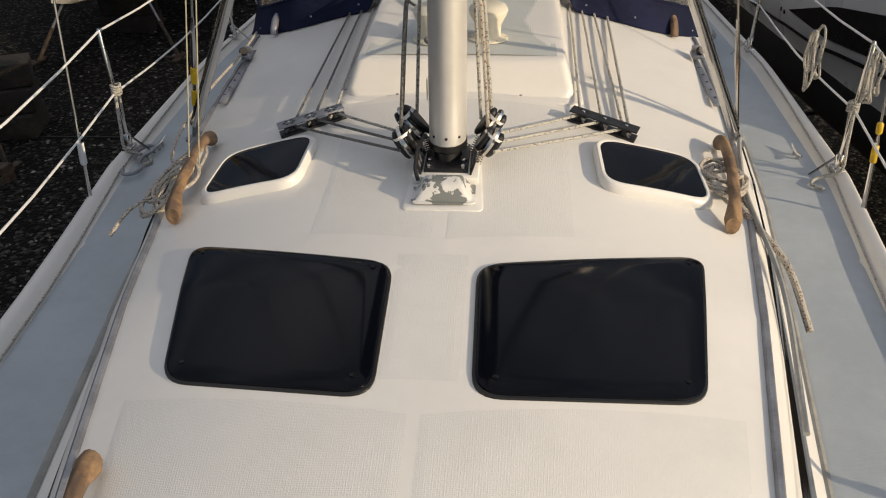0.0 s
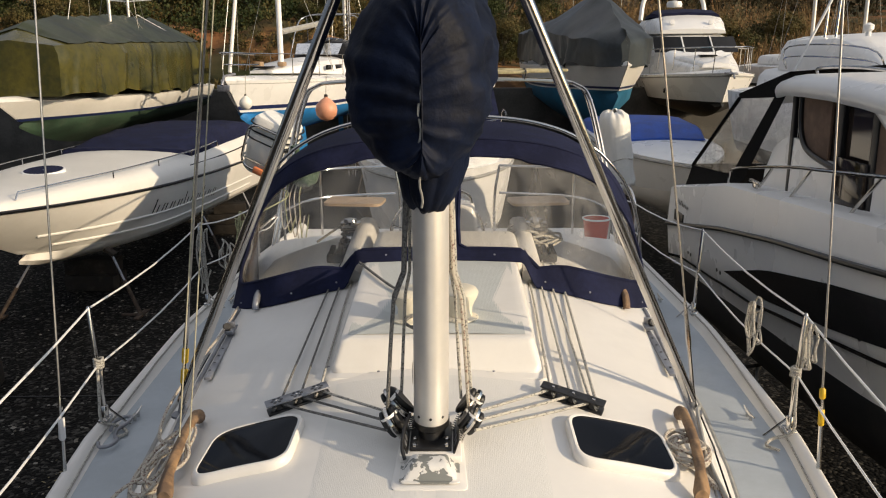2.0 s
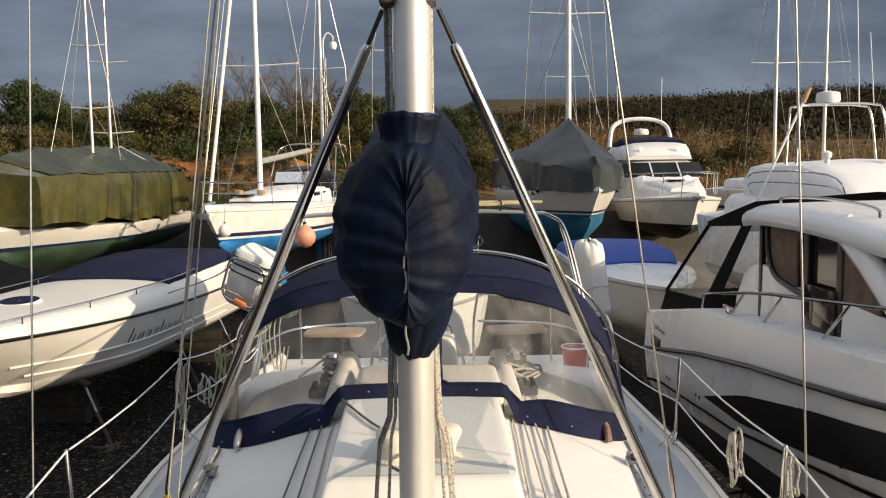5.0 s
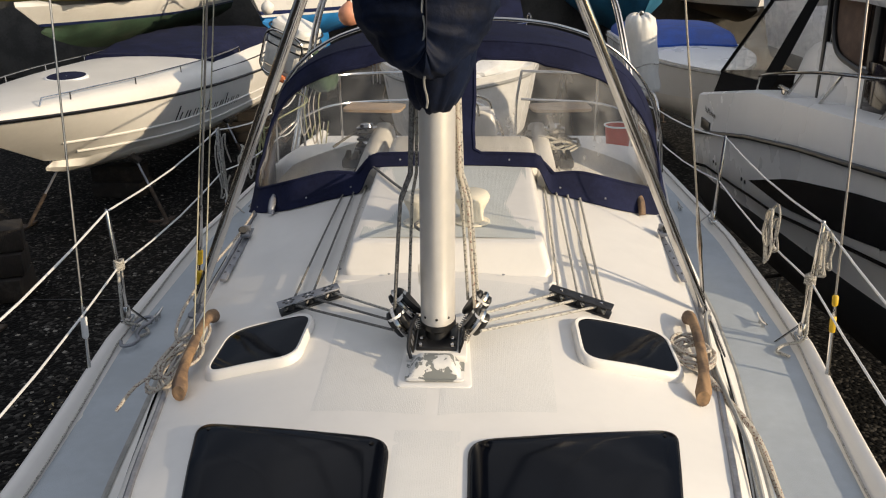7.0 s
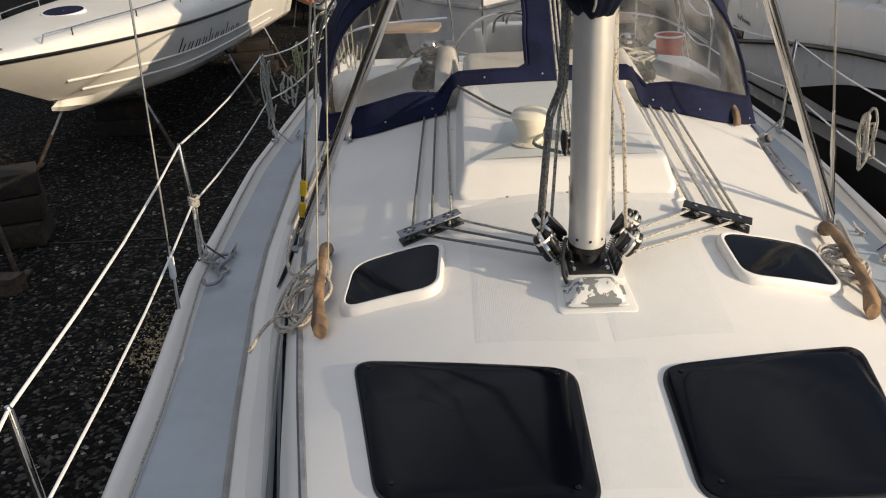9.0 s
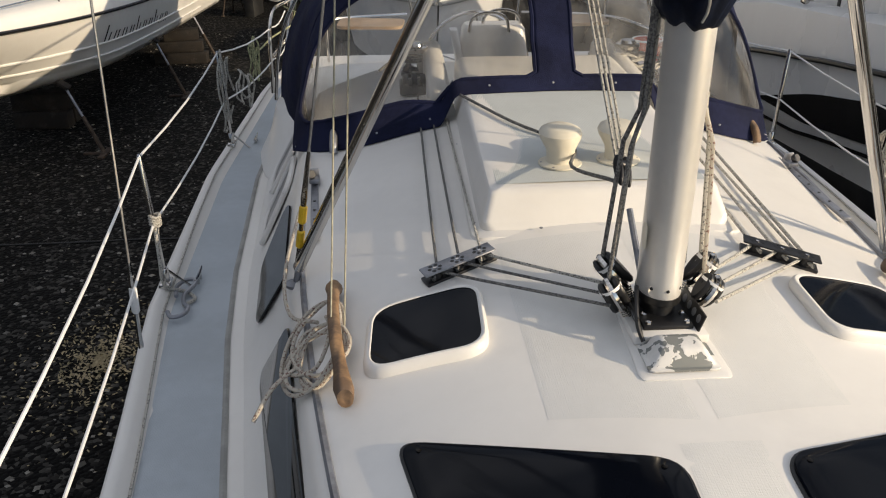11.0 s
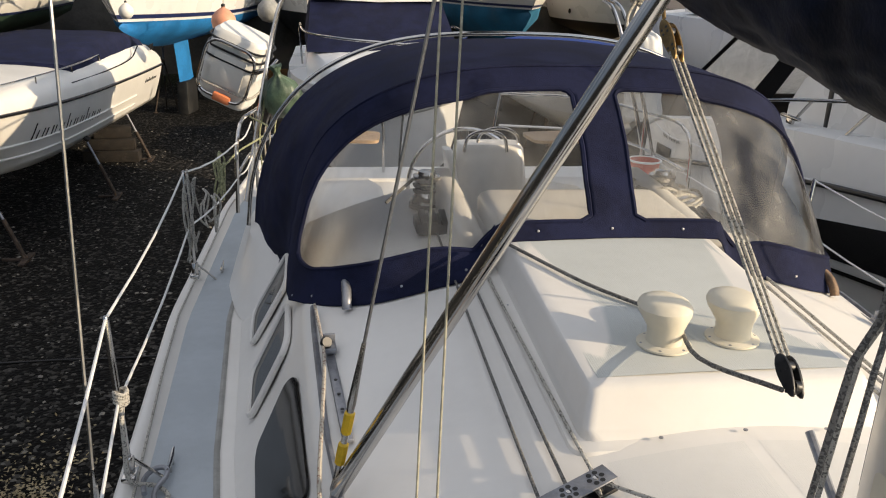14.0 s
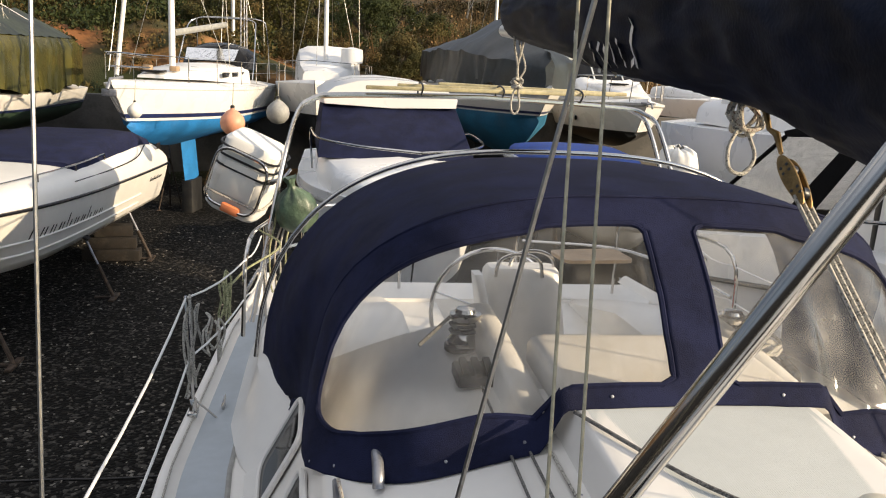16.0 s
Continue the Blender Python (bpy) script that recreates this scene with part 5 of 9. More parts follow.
pilot_strip("hull", GELW, lambda r, y: [(r[0] - 0.03, r[1]), (r[0], r[2] + 0.05), (r[0], r[2]), (r[0] * 0.992, r[2] - 0.06), (r[0] * 0.985, (r[2] * 0.45 + r[3] * 0.55)), (r[0] * 0.972, r[3]), (r[0] * 0.955, r[3] - 0.03), (r[0] * 0.92, r[4])], "white fibreglass hull")
pilot_strip("bottom", ANTIBLK, lambda r, y: [(r[0] * 0.92, r[4]), (r[0] * 0.90, r[4] - 0.30), (r[0] * 0.80, r[4] - 0.55), (r[0] * 0.4, r[4] - 0.80), (0, r[4] - 0.92)])
pilot_strip("deck", GELW, lambda r, y: [(r[0] - 0.03, r[1]), (r[0] - 0.08, r[1] + 0.03), (r[0] * 0.6, r[1] + 0.02), (0, r[1] + 0.04)])
pilot_strip("chine_line", BLACKPNT, lambda r, y: [(r[0] * 0.973 + 0.008, r[3] + 0.022), (r[0] * 0.962 + 0.008, r[3] - 0.018)])
pilot_strip("hull_flash", BLACKPNT, lambda r, y: [(r[0] * (0.992 - 0.012 * q) + 0.008, r[2] - interp(y, [2.5, 3.65, 5.1, 6.2], [0.17, 0.20, 0.30, 0.45]) * (1 - q) - interp(y, [2.5, 3.65, 5.1, 6.2], [0.50, 0.56, 0.59, 0.465]) * q) for q in (0, 0.33, 0.66, 1)], "black curved flash along the topsides", None, [6.2 - 0.25 * k for k in range(29)])
for s in (-1, 1):
    bm = B()
    tube(bm, [(s * (pilot_row(y)[0] + 0.012), PY - y, pilot_row(y)[2] - G) for y in pys], 0.026, 8)
    part("rubbing_strake", bm, BLACK, pilot)
    for yw in (7.6, 6.4, 4.9, 3.2):
        for d in (0, 0.12):
            bm = B()
            lathe(bm, [(0.022, 0), (0.022, 0.012), (0.004, 0.013)], pose(s * (pilot_row(yw)[0] * 0.975), PY - yw - d, pilot_row(yw)[3] + 0.12 - G, 0, s * 90, 0), 10)
            part("skin_fitting", bm, BLACK, pilot)
bm = B()
r = pilot_row(PY)
bm.faces.new([bm.verts.new((x, 0, z - G)) for x, z in ((-r[0] + 0.03, r[1]), (-r[0], r[2]), (-r[0] * 0.97, r[3]), (-r[0] * 0.92, r[4]), (-r[0] * 0.80, r[4] - 0.55), (0, r[4] - 0.92), (r[0] * 0.80, r[4] - 0.55), (r[0] * 0.92, r[4]), (r[0] * 0.97, r[3]), (r[0], r[2]), (r[0] - 0.03, r[1]))])
part("transom", bm, GELW, pilot)
Z0 = -G
bm = B()
box(bm, (0, -0.22, 1.95), (2.5, 0.5, 0.08), 0.03)
part("swim_platform", bm, GELW, pilot)
# house: side walls with openings left for windows are built as posts and panels
HX = 1.22
bm = B()
loops = []
for y, zr, w in ((2.84, 4.30, 1.20), (2.94, 4.36, 1.26), (3.2, 4.40, 1.29), (3.6, 4.415, 1.30), (4.2, 4.42, 1.31), (4.8, 4.40, 1.31), (5.3, 4.36, 1.30), (5.75, 4.32, 1.27), (6.1, 4.25, 1.22), (6.35, 4.18, 1.14)):
    edge = [(w - 0.01, zr - 0.20), (w + 0.02, zr - 0.17), (w + 0.03, zr - 0.13), (w + 0.02, zr - 0.085), (w - 0.02, zr - 0.045), (w - 0.09, zr - 0.015), (w - 0.20, zr), (w - 0.6, zr + 0.012)]
    loops.append([(-x, y, z) for x, z in edge] + [(0, y, zr + 0.02)] + [(x, y, z) for x, z in edge[::-1]] + [(0, y, zr - 0.16)])
rings(bm, loops)
part("roof", bm, GELW, pilot, "white overhanging wheelhouse roof")
bm = B()
box(bm, (0.0, 5.1, 4.43), (0.8, 0.6, 0.05), 0.008)
part("roof_hatch", bm, BROWNGL, pilot)
for s in (-1, 1):
    bm = B()
    rail(bm, [(s * 1.0, 3.2, 4.40), (s * 1.02, 3.3, 4.46), (s * 1.05, 4.2, 4.49), (s * 1.04, 5.0, 4.455), (s * 1.03, 5.1, 4.37)], 0.014)
    part("roof_rail", bm, STEEL, pilot)
    # lower side wall with a wave-shaped top
    bm, lo, hi = B(), [], []
    ys_ = [2.6 + 0.2 * k for k in range(21)]
    top = [interp(y, [2.5, 2.85, 3.2, 3.5, 3.85, 4.4, 5.2, 6.0, 7.2], [3.26, 3.72, 3.82, 3.80, 3.70, 3.70, 3.70, 3.66, 3.60]) for y in ys_]
    rings(bm, [[(s * HX, y, 3.0) for y in ys_], [(s * (HX - 0.02), y, t) for y, t in zip(ys_, top)], [(s * (HX - 0.10), y, t) for y, t in zip(ys_, top)]], closed=False, caps=False)
    part("side_wall", bm, GELW, pilot)
    bm = B()
    rings(bm, [[(s * (HX - 0.05), y, z) for y, z in ((3.3, 3.6), (3.3, 4.3), (4.75, 4.3), (5.2, 4.10), (5.85, 3.64), (5.0, 3.5))]], caps=False)
    bmv = list(bm.verts)
    bm.faces.new(bmv)
    part("side_window", bm, BROWNGL, pilot, "smoked side window")
    for y0, y1, w in ((3.25, 3.25, 0.07), (4.25, 4.25, 0.10), (4.85, 4.85, 0.10)):
        bm = B()
        box(bm, (s * (HX - 0.03), y0, 3.75), (0.05, w, 1.2), 0.01)
        part("window_post", bm, BLACK, pilot)
    bm = B()
    rail(bm, [(s * (HX - 0.01), 3.42, 4.30), (s * (HX - 0.005), 3.46, 3.95), (s * HX, 3.62, 3.76), (s * HX, 3.95, 3.69), (s * HX, 4.3, 3.66)], 0.026)
    part("window_trim", bm, BLACK, pilot, "curved black window rubber")
    bm = B()
    box(bm, (s * (HX + 0.002), 4.55, 3.35), (0.02, 0.55, 0.85), 0.01)
    part("door_glass", bm, BROWNGL, pilot, "dark sliding door")
    bm = B()
    tube(bm, [(s * 1.25, 6.45, 3.30), (s * 1.24, 5.85, 3.74), (s * 1.22, 5.35, 4.06), (s * 1.18, 4.85, 4.30)], [0.08, 0.09, 0.10, 0.11], 10)
    part("front_pillar", bm, GELW, pilot)
    bm = B()
    bm.faces.new([bm.verts.new(p) for p in ((s * 1.20, 5.42, 4.14), (s * 1.14, 6.10, 4.12), (s * 1.13, 6.90, 3.48), (s * 1.24, 6.40, 3.42))])
    part("quarter_light", bm, BROWNGL, pilot, "smoked quarter light")
    # bow rail
    pts = [(s * 1.36, 1.98, 3.14), (s * 1.36, 2.02, 3.26), (s * 1.36, 2.2, 3.36), (s * 1.37, 3.6, 3.58), (s * 1.38, 4.5, 3.68), (s * 1.34, 5.6, 3.79), (s * 1.22, 6.8, 3.90), (s * 0.80, 7.8, 3.96), (s * 0.0, 8.35, 4.0)]
    bm = B()
    rail(bm, pts, 0.016)
    rl = part("bow_rail", bm, STEEL, pilot)
    for k, (y, z, lean) in enumerate(((3.2, 3.52, 0.16), (4.1, 3.64, 0.26), (5.3, 3.76, 0.34), (6.4, 3.86, 0.3))):
        bm = B()
        tube(bm, [(s * 1.34, y, z), (s * 1.40, y - lean, 3.30 + 0.05 * k)], 0.014, 8)
        part("rail_post", bm, STEEL, rl)
    bm = B()
    box(bm, (s * 1.46, 3.1, 3.36), (0.04, 0.30, 0.03), 0.012)
    box(bm, (s * 1.46, 3.1, 3.33), (0.03, 0.10, 0.06), 0.008)
    part("cleat", bm, STEEL, pilot)
    bm = B()
    box(bm, (s * (PB / 2 - 0.008), 0.62, 2.50), (0.02, 0.40, 0.13), 0.006)
    part("vent_grille", bm, BLACK, pilot)
    # after canopy: black canvas bands round a clear side
    C = {"at": (s * 1.25, 1.80, 4.08), "ab": (s * 1.31, 0.36, 3.13), "fb": (s * 1.31, 1.90, 3.25), "ft": (s * 1.25, 2.83, 4.16), "tt": (s * 1.26, 3.20, 4.24), "tb": (s * 1.30, 2.30, 3.26), "rt": (s * 1.23, 3.12, 4.42), "ra": (s * 1.24, 1.74, 4.13), "lb": (s * 1.35, 0.20, 2.84), "rb": (s * 1.35, 1.95, 3.06)}
    for ks in (("ft", "tt", "tb", "fb"), ("at", "ft", "tt", "rt", "ra"), ("ab", "fb", "tb", "rb"), ("ab", "rb", "lb")):
        bm = B()
        bm.faces.new([bm.verts.new(C[k]) for k in ks])
        part("canopy_band", bm, CANOPY, pilot, "black canopy canvas")
    bm = B()
    bm.faces.new([bm.verts.new(Vector(C[k]) - Vector((s * 0.01, 0, 0))) for k in ("at", "ab", "fb", "ft")])
    part("canopy_window", bm, PVCC, pilot, "clear wrinkled canopy window")
    bm = B()
    tube(bm, [C["at"], C["ab"]], 0.022, 6)
    part("canopy_hem", bm, CANOPY, pilot)
bm = B()
rings(bm, [[(-1.23, 3.12, 4.42), (0, 3.12, 4.50), (1.23, 3.12, 4.42)], [(-1.24, 1.74, 4.13), (0, 1.70, 4.20), (1.24, 1.74, 4.13)]], closed=False, caps=False)
part("canopy_top", bm, CANOPY, pilot)
bm = B()
rings(bm, [[(-1.24, 1.8, 4.09), (1.24, 1.8, 4.09)], [(-1.30, 0.36, 3.14), (1.30, 0.36, 3.14)]], closed=False, caps=False)
part("canopy_window", bm, PVCC, pilot)
bm = B()
rings(bm, [[(-1.31, 0.355, 3.15), (1.31, 0.355, 3.15)], [(-1.35, 0.20, 2.82), (1.35, 0.20, 2.82)]], closed=False, caps=False)
part("canopy_band", bm, CANOPY, pilot)
bm = B()
rings(bm, [[(-1.12, 6.1, 4.16), (1.12, 6.1, 4.16)], [(-1.13, 6.9, 3.47), (1.13, 6.9, 3.47)]], closed=False, caps=False)
part("windscreen", bm, BROWNGL, pilot)
bm = B()
box(bm, (0, 4.9, 3.3), (2.0, 2.6, 0.5), 0.05)
part("saloon_seat", bm, CURTAIN, pilot)
for s in (-1, 1):
    for y0 in (3.55, 4.95):
        bm = B()
        box(bm, (s * 1.185, y0 + 0.18, 3.98), (0.03, 0.62, 0.62), 0.01)
        part("curtain", bm, CURTAIN, pilot, "brown curtain")
bars(pilot, Matrix.Translation((PB / 2 - 0.012, 0.55, 2.66)) @ pose(0, 0, 0, 90, 0, 90), 7, 0.5, 0.07, BLACKPNT, 0.0, "name_bars")
bars(pilot, Matrix.Translation((HX + 0.012, 5.7, 3.30)) @ pose(0, 0, 0, 90, 0, 90), 4, 0.5, 0.12, BLACKPNT, 0.0, "name_bars")
bars(pilot, Matrix.Translation((-HX - 0.012, 6.2, 3.30)) @ pose(0, 0, 0, 90, 0, -90), 4, 0.5, 0.12, BLACKPNT, 0.0, "name_bars")


def mast_rig(t_, x, y, z, h, r=0.07, spread=((0.55, 1.1),), stays=True, mat=ALU, aft=3.4, fore=4.0, rake=0.0):
    """A mast with spreaders and wires, local to a boat."""
    top = Vector((x, y - rake, z + h))
    bm = B()
    tube(bm, [(x, y, z), top], [r, r * 0.75], 12)
    m_ = part("mast", bm, mat, t_, "")
    for f, w in spread:
        p = Vector((x, y, z)).lerp(top, f)
        bm = B()
        tube(bm, [p + Vector((-w, -0.12, 0.05)), p, p + Vector((w, -0.12, 0.05))], 0.022, 6)
        part("spreader", bm, mat, m_)
    if stays:
        w = spread[0][1]
        p = Vector((x, y, z)).lerp(top, spread[0][0])
        for s in (-1, 1):
            bm = B()
            tube(bm, [(x + s * w * 1.15, y - 0.25, z - 0.2), p + Vector((s * w, -0.12, 0.05)), top], 0.008, 5)
            part("shroud", bm, WIRE, m_)
            bm = B()
            tube(bm, [(x + s * w * 1.1, y - 0.6, z - 0.2), p], 0.008, 5)
            part("shroud", bm, WIRE, m_)
        bm = B()
        tube(bm, [(x, y + fore, z), top], 0.010, 5)
        part("forestay", bm, WIRE, m_)
        bm = B()
        tube(bm, [(x, y - aft, z), top], 0.008, 5)
        part("backstay", bm, WIRE, m_)
    return m_


def pulpit(t_, L, Bm, bz, sz, full=0.62, n=5, r=0.013):
    """Bow rail, stanchions and guard wires round a deck."""
    stn = hull_shape(L, Bm, sz, bz, 1, 1, full)
    edge = [Vector((b * 0.94, L * u, zs + 0.05)) for u, b, zs, k in stn]
    for s in (-1, 1):
        bm = B()
        pts = [Vector((s * p.x, p.y, p.z + 0.6)) for p in edge]
        tube(bm, pts[:20], 0.006, 5)
        tube(bm, [p - Vector((0, 0, 0.3)) for p in pts[:20]], 0.005, 5)
        part("guard_wire", bm, WIRE, t_)
        bm = B()
        tube(bm, pts[19:] + [Vector((0, L + 0.1, edge[-1].z + 0.6))], r, 6)
        tube(bm, [pts[19], pts[19] - Vector((0, 0, 0.6))], r, 6)
        part("pulpit", bm, STEEL, t_)
        for k in range(0, 20, 20 // n):
            bm = B()
            tube(bm, [pts[k], pts[k] - Vector((0, 0, 0.62))], 0.011, 6)
            part("stanchion", bm, STEEL, t_)


def cabin_block(bm, prof, n=10):
    """A low superstructure: stations of (y, half width, base, top)."""
    loops = []
    for y, w, z0, z1 in prof:
        loops.append([(-w, y, z0), (-w * 0.97, y, z0 + (z1 - z0) * 0.6), (-w * 0.88, y, z0 + (z1 - z0) * 0.88), (-w * 0.6, y, z1), (0, y, z1 + 0.03), (w * 0.6, y, z1), (w * 0.88, y, z0 + (z1 - z0) * 0.88), (w * 0.97, y, z0 + (z1 - z0) * 0.6), (w, y, z0)])
    v = rings(bm, loops, closed=False, caps=False)
    bm.faces.new(v[0])
    bm.faces.new(v[-1][::-1])
    return bm


# yacht under the olive tarpaulin
tarp = thing("tarped_yacht", "white sailing yacht with green antifouling under an olive tarpaulin", "yacht", place(-9.75, 28.4, G - 0.1, 178))
boat_hull(tarp, 12.0, 3.3, 3.34, 3.54, 2.88, 2.2, GEL2, ANTIGREEN, full=0.60, tran=0.75, stripes=((0.86, 1.0, NAVYPNT, "boot_stripe", 0.0),))
bm, loops = B(), []
rt = random.Random(5)
for k in range(180):
    y = 1.2 + 9.9 * k / 179
    w = interp(y, [1.2, 3, 7, 10, 11.1], [1.45, 1.7, 1.7, 1.45, 1.15])
    rz_ = interp(y, [1.2, 2.2, 5, 9, 10.4, 11.1], [4.6, 5.55, 5.6, 5.45, 5.3, 4.9])
    low = 3.55 + 0.12 * math.sin(y * 1.7) * math.sin(y * 0.9 + 1) + 0.03 * math.sin(y * 5.3) + interp(y, [4.0, 7.0, 10.5], [-0.06, -0.04, 0.04])
    row = []
    for j in range(-9, 10):
        a = j / 9
        x = w * (abs(a) / 0.6 if abs(a) < 0.6 else 1.0 + 0.05 * (abs(a) - 0.6)) * (1 if a >= 0 else -1)
        z = rz_ - (rz_ - 4.75) * min(1, abs(a) / 0.6) ** 1.05 if abs(a) <= 0.6 else 4.75 - (4.75 - low) * (abs(a) - 0.6) / 0.4
        fold = 0.05 * noise.noise(Vector((y * 1.8, a * 2, 1))) + 0.42 * (0.25 - abs(noise.noise(Vector((y * 2.6 + a * 2.2, a * 1.1, 3))))) * max(0, abs(a) - 0.55)
        row.append((x + fold, y, z + 0.05 * noise.noise(Vector((y * 1.1, a * 3, 7)))))
    loops.append(row)
v = rings(bm, loops, closed=False, caps=False)
bm.faces.new(v[-1])
bm.faces.new(v[0])
part("tarpaulin", bm, TARPG, tarp, "olive green tarpaulin over a ridge", smooth=30)
# a second, greyer sheet over the ridge
bm = B()
rings(bm, [[(x * 1.012, y, z + 0.022 + 0.012 * math.sin(9 * y + j)) for j, (x, y, z) in enumerate(lp[4:15])] for lp in loops[10:172]], closed=False, caps=False)
part("ridge_sheet", bm, TARPR, tarp, "faded grey-green sheet along the ridge", smooth=30)
bm = B()
tube(bm, [(-1.2, 3.2, 4.95), (0, 3.4, 5.66), (1.5, 3.2, 4.6), (1.7, 3.1, 3.7)], 0.012, 5)
tube(bm, [(-0.9, 6.2, 5.1), (0.2, 5.2, 5.64), (1.0, 4.0, 5.15)], 0.010, 5)
part("tarp_rope", bm, GELW, tarp)
bm = B()
cabin_block(bm, [(0.5, 0.9, 3.3, 3.9), (1.6, 1.05, 3.3, 4.1)])
part("cabin", bm, NAVY, tarp)
mast_rig(tarp, -0.45, 6.5, 5.4, 5.0, 0.045, ((0.25, 0.6), (0.6, 0.5)), True, ALU, 2.5, 2.5)
mast_rig(tarp, 0.08, 3.9, 5.5, 5.5, 0.045, ((0.10, 0.7), (0.5, 0.6)), False)

# white yacht with blue antifouling
wy = thing("white_yacht", "white sailing yacht with blue antifouling and grey sprayhood", "yacht", place(-3.88, 29.2, G - 0.15, 169))
boat_hull(wy, 9.9, 3.3, 3.72, 3.90, 2.88, 2.2, GELW, ANTIBLUE, full=0.60, tran=0.80, rub=None, stripes=((0.80, 0.92, NAVYPNT, "boot_stripe", 0.0), (0.09, 0.11, SEALANT, "sheer_line", 0.0)))
bm = B()
cabin_block(bm, [(2.3, 1.05, 3.8, 4.35), (4.0, 1.0, 3.85, 4.35), (6.0, 0.75, 3.95, 4.25), (7.6, 0.35, 4.0, 4.08)])
part("cabin", bm, GELW, wy)
for s in (-1, 1):
    for y0 in (2.8, 3.7, 4.6):
        bm = B()
        box(bm, (s * 0.985, y0, 4.08), (0.04, 0.6, 0.14), 0.02)
        part("cabin_window", bm, SMOKED, wy)
bm, loops = B(), []
for y, w, h in ((3.0, 0.85, 4.4), (2.6, 0.95, 4.85), (1.9, 1.0, 5.0), (1.3, 1.0, 4.95)):
    loops.append([(w * math.cos(a) * (abs(math.cos(a)) ** -0.25 if abs(math.cos(a)) > 0.01 else 1), y, 4.2 + (h - 4.2) * math.sin(a) ** 0.6) for a in (math.pi * k / 12 for k in range(13))])
rings(bm, loops, closed=False, caps=False)
part("sprayhood", bm, SMOKED, wy, "grey sprayhood")
bm = B()
for s in (-1, 1):
    rail(bm, [(s * 1.2, 0.5, 3.9), (s * 1.15, 0.7, 5.4), (s * 1.0, 0.9, 5.75), (0, 1.0, 5.8)], 0.02)
    rail(bm, [(s * 1.2, 2.6, 3.9), (s * 1.1, 1.9, 5.3), (s * 0.9, 1.5, 5.7), (0, 1.5, 5.75)], 0.02)
part("gantry", bm, STEEL, wy)
bm = B()
tube(bm, [(0, 6.0, 5.15), (0, 1.4, 5.55)], 0.09, 10)
part("boom", bm, SEALANT, wy, "boom with grey stowed sail")
mast_rig(wy, 0, 6.1, 4.2, 11.5, 0.085, ((0.33, 1.3), (0.62, 1.0)), True, GELW, 5.4, 3.9)
pulpit(wy, 9.9, 3.3, 3.95, 3.75)
bm = B()
rail(bm, [(-0.42, 8.9, 4.55), (-0.2, 9.7, 4.6), (0, 9.95, 4.6), (0.2, 9.7, 4.6), (0.42, 8.9, 4.55)], 0.02)
rail(bm, [(-0.46, 8.8, 4.28), (-0.2, 9.6, 4.3), (0.2, 9.6, 4.3), (0.46, 8.8, 4.28)], 0.016)
part("bow_pulpit", bm, STEEL, wy)
bm = B()
tube(bm, [(0, 9.3, 4.05), (0, 9.95, 4.02), (0, 10.1, 3.8)], 0.035, 6)
box(bm, (0, 10.02, 3.72), (0.34, 0.06, 0.16), 0.02)
part("anchor", bm, GALV, wy, "galvanised anchor on the bow roller")
for x, y in ((-0.35, 6.9), (0.35, 6.9)):
    bm = B()
    box(bm, (x, y, 4.24), (0.20, 0.26, 0.13), 0.03)
    part("vent_box", bm, WOODL, wy, "varnished vent box")
bm = B()
box(bm, (0, 7.4, 4.17), (0.5, 0.5, 0.05), 0.02)
part("fore_hatch", bm, SMOKED, wy)
bm = B()
rings(bm, [[(-0.75, 3.02, 4.45), (0.75, 3.02, 4.45)], [(-0.80, 2.68, 4.80), (0.80, 2.68, 4.80)]], closed=False, caps=False)
part("hood_window", bm, PVCC, wy)
bm = B()
tube(bm, [(0, 9.6, 4.1), (0, 6.2, 14.5)], 0.05, 8)
part("furled_jib", bm, GEL2, wy, "furled headsail on the forestay")
bm = B()
rings(bm, [[(x, y, z) for x, y in ((-0.1, 4.8 + k), (0, 5.4 + k), (0.1, 4.8 + k), (0, 4.2 + k))] for z, k in ((2.5, 0.25), (1.1, -0.1))])
part("keel", bm, ANTIBLUE, wy)
bm = B()
box(bm, (0, 4.7, 0.61), (0.30, 0.9, 0.98), 0.03)
part("keel_block", bm, ANTIBLK, wy, "dark timber block under the keel")
bm = B()
rings(bm, [[(x, y, z) for x, y in ((-0.05, 0.7), (0, 1.0), (0.05, 0.7), (0, 0.45))] for z in (2.9, 1.5)])
part("rudder", bm, ANTIBLUE, wy)


def fender_ball(x, y, z, r, mat, lab):
    f = thing("buoy_fender", lab, "fender", pose(x, y, z), "ball fenders")
    bm = B()
    lathe(bm, [(0.02, -r), (r * 0.55, -r * 0.85), (r * 0.9, -r * 0.45), (r, 0), (r * 0.9, r * 0.45), (r * 0.5, r * 0.88), (r * 0.18, r * 1.08), (r * 0.16, r * 1.2)], None, 20)
    part("ball", bm, mat, f)
    bm = B()
    lathe(bm, [(r * 0.17, r * 1.1), (r * 0.17, r * 1.35), (0.02, r * 1.4)], None, 10)
    part("neck", bm, BLACK, f)
    bm = B()
    tube(bm, [(0, 0, r * 1.3), (0.02, 0.05, r * 1.3 + 0.5)], 0.01, 5)
    part("lanyard", bm, ROPE, f)


fender_ball(-3.0, 18.2, 2.78, 0.27, PINK, "large orange ball fender hanging on a white hull")
fender_ball(-2.1, 19.5, 2.95, 0.27, SEALANT, "grey ball fender hanging on a white hull")
fender_ball(-5.3, 19.6, 2.85, 0.17, GEL2, "pale grey ball fender at a yacht's bow")

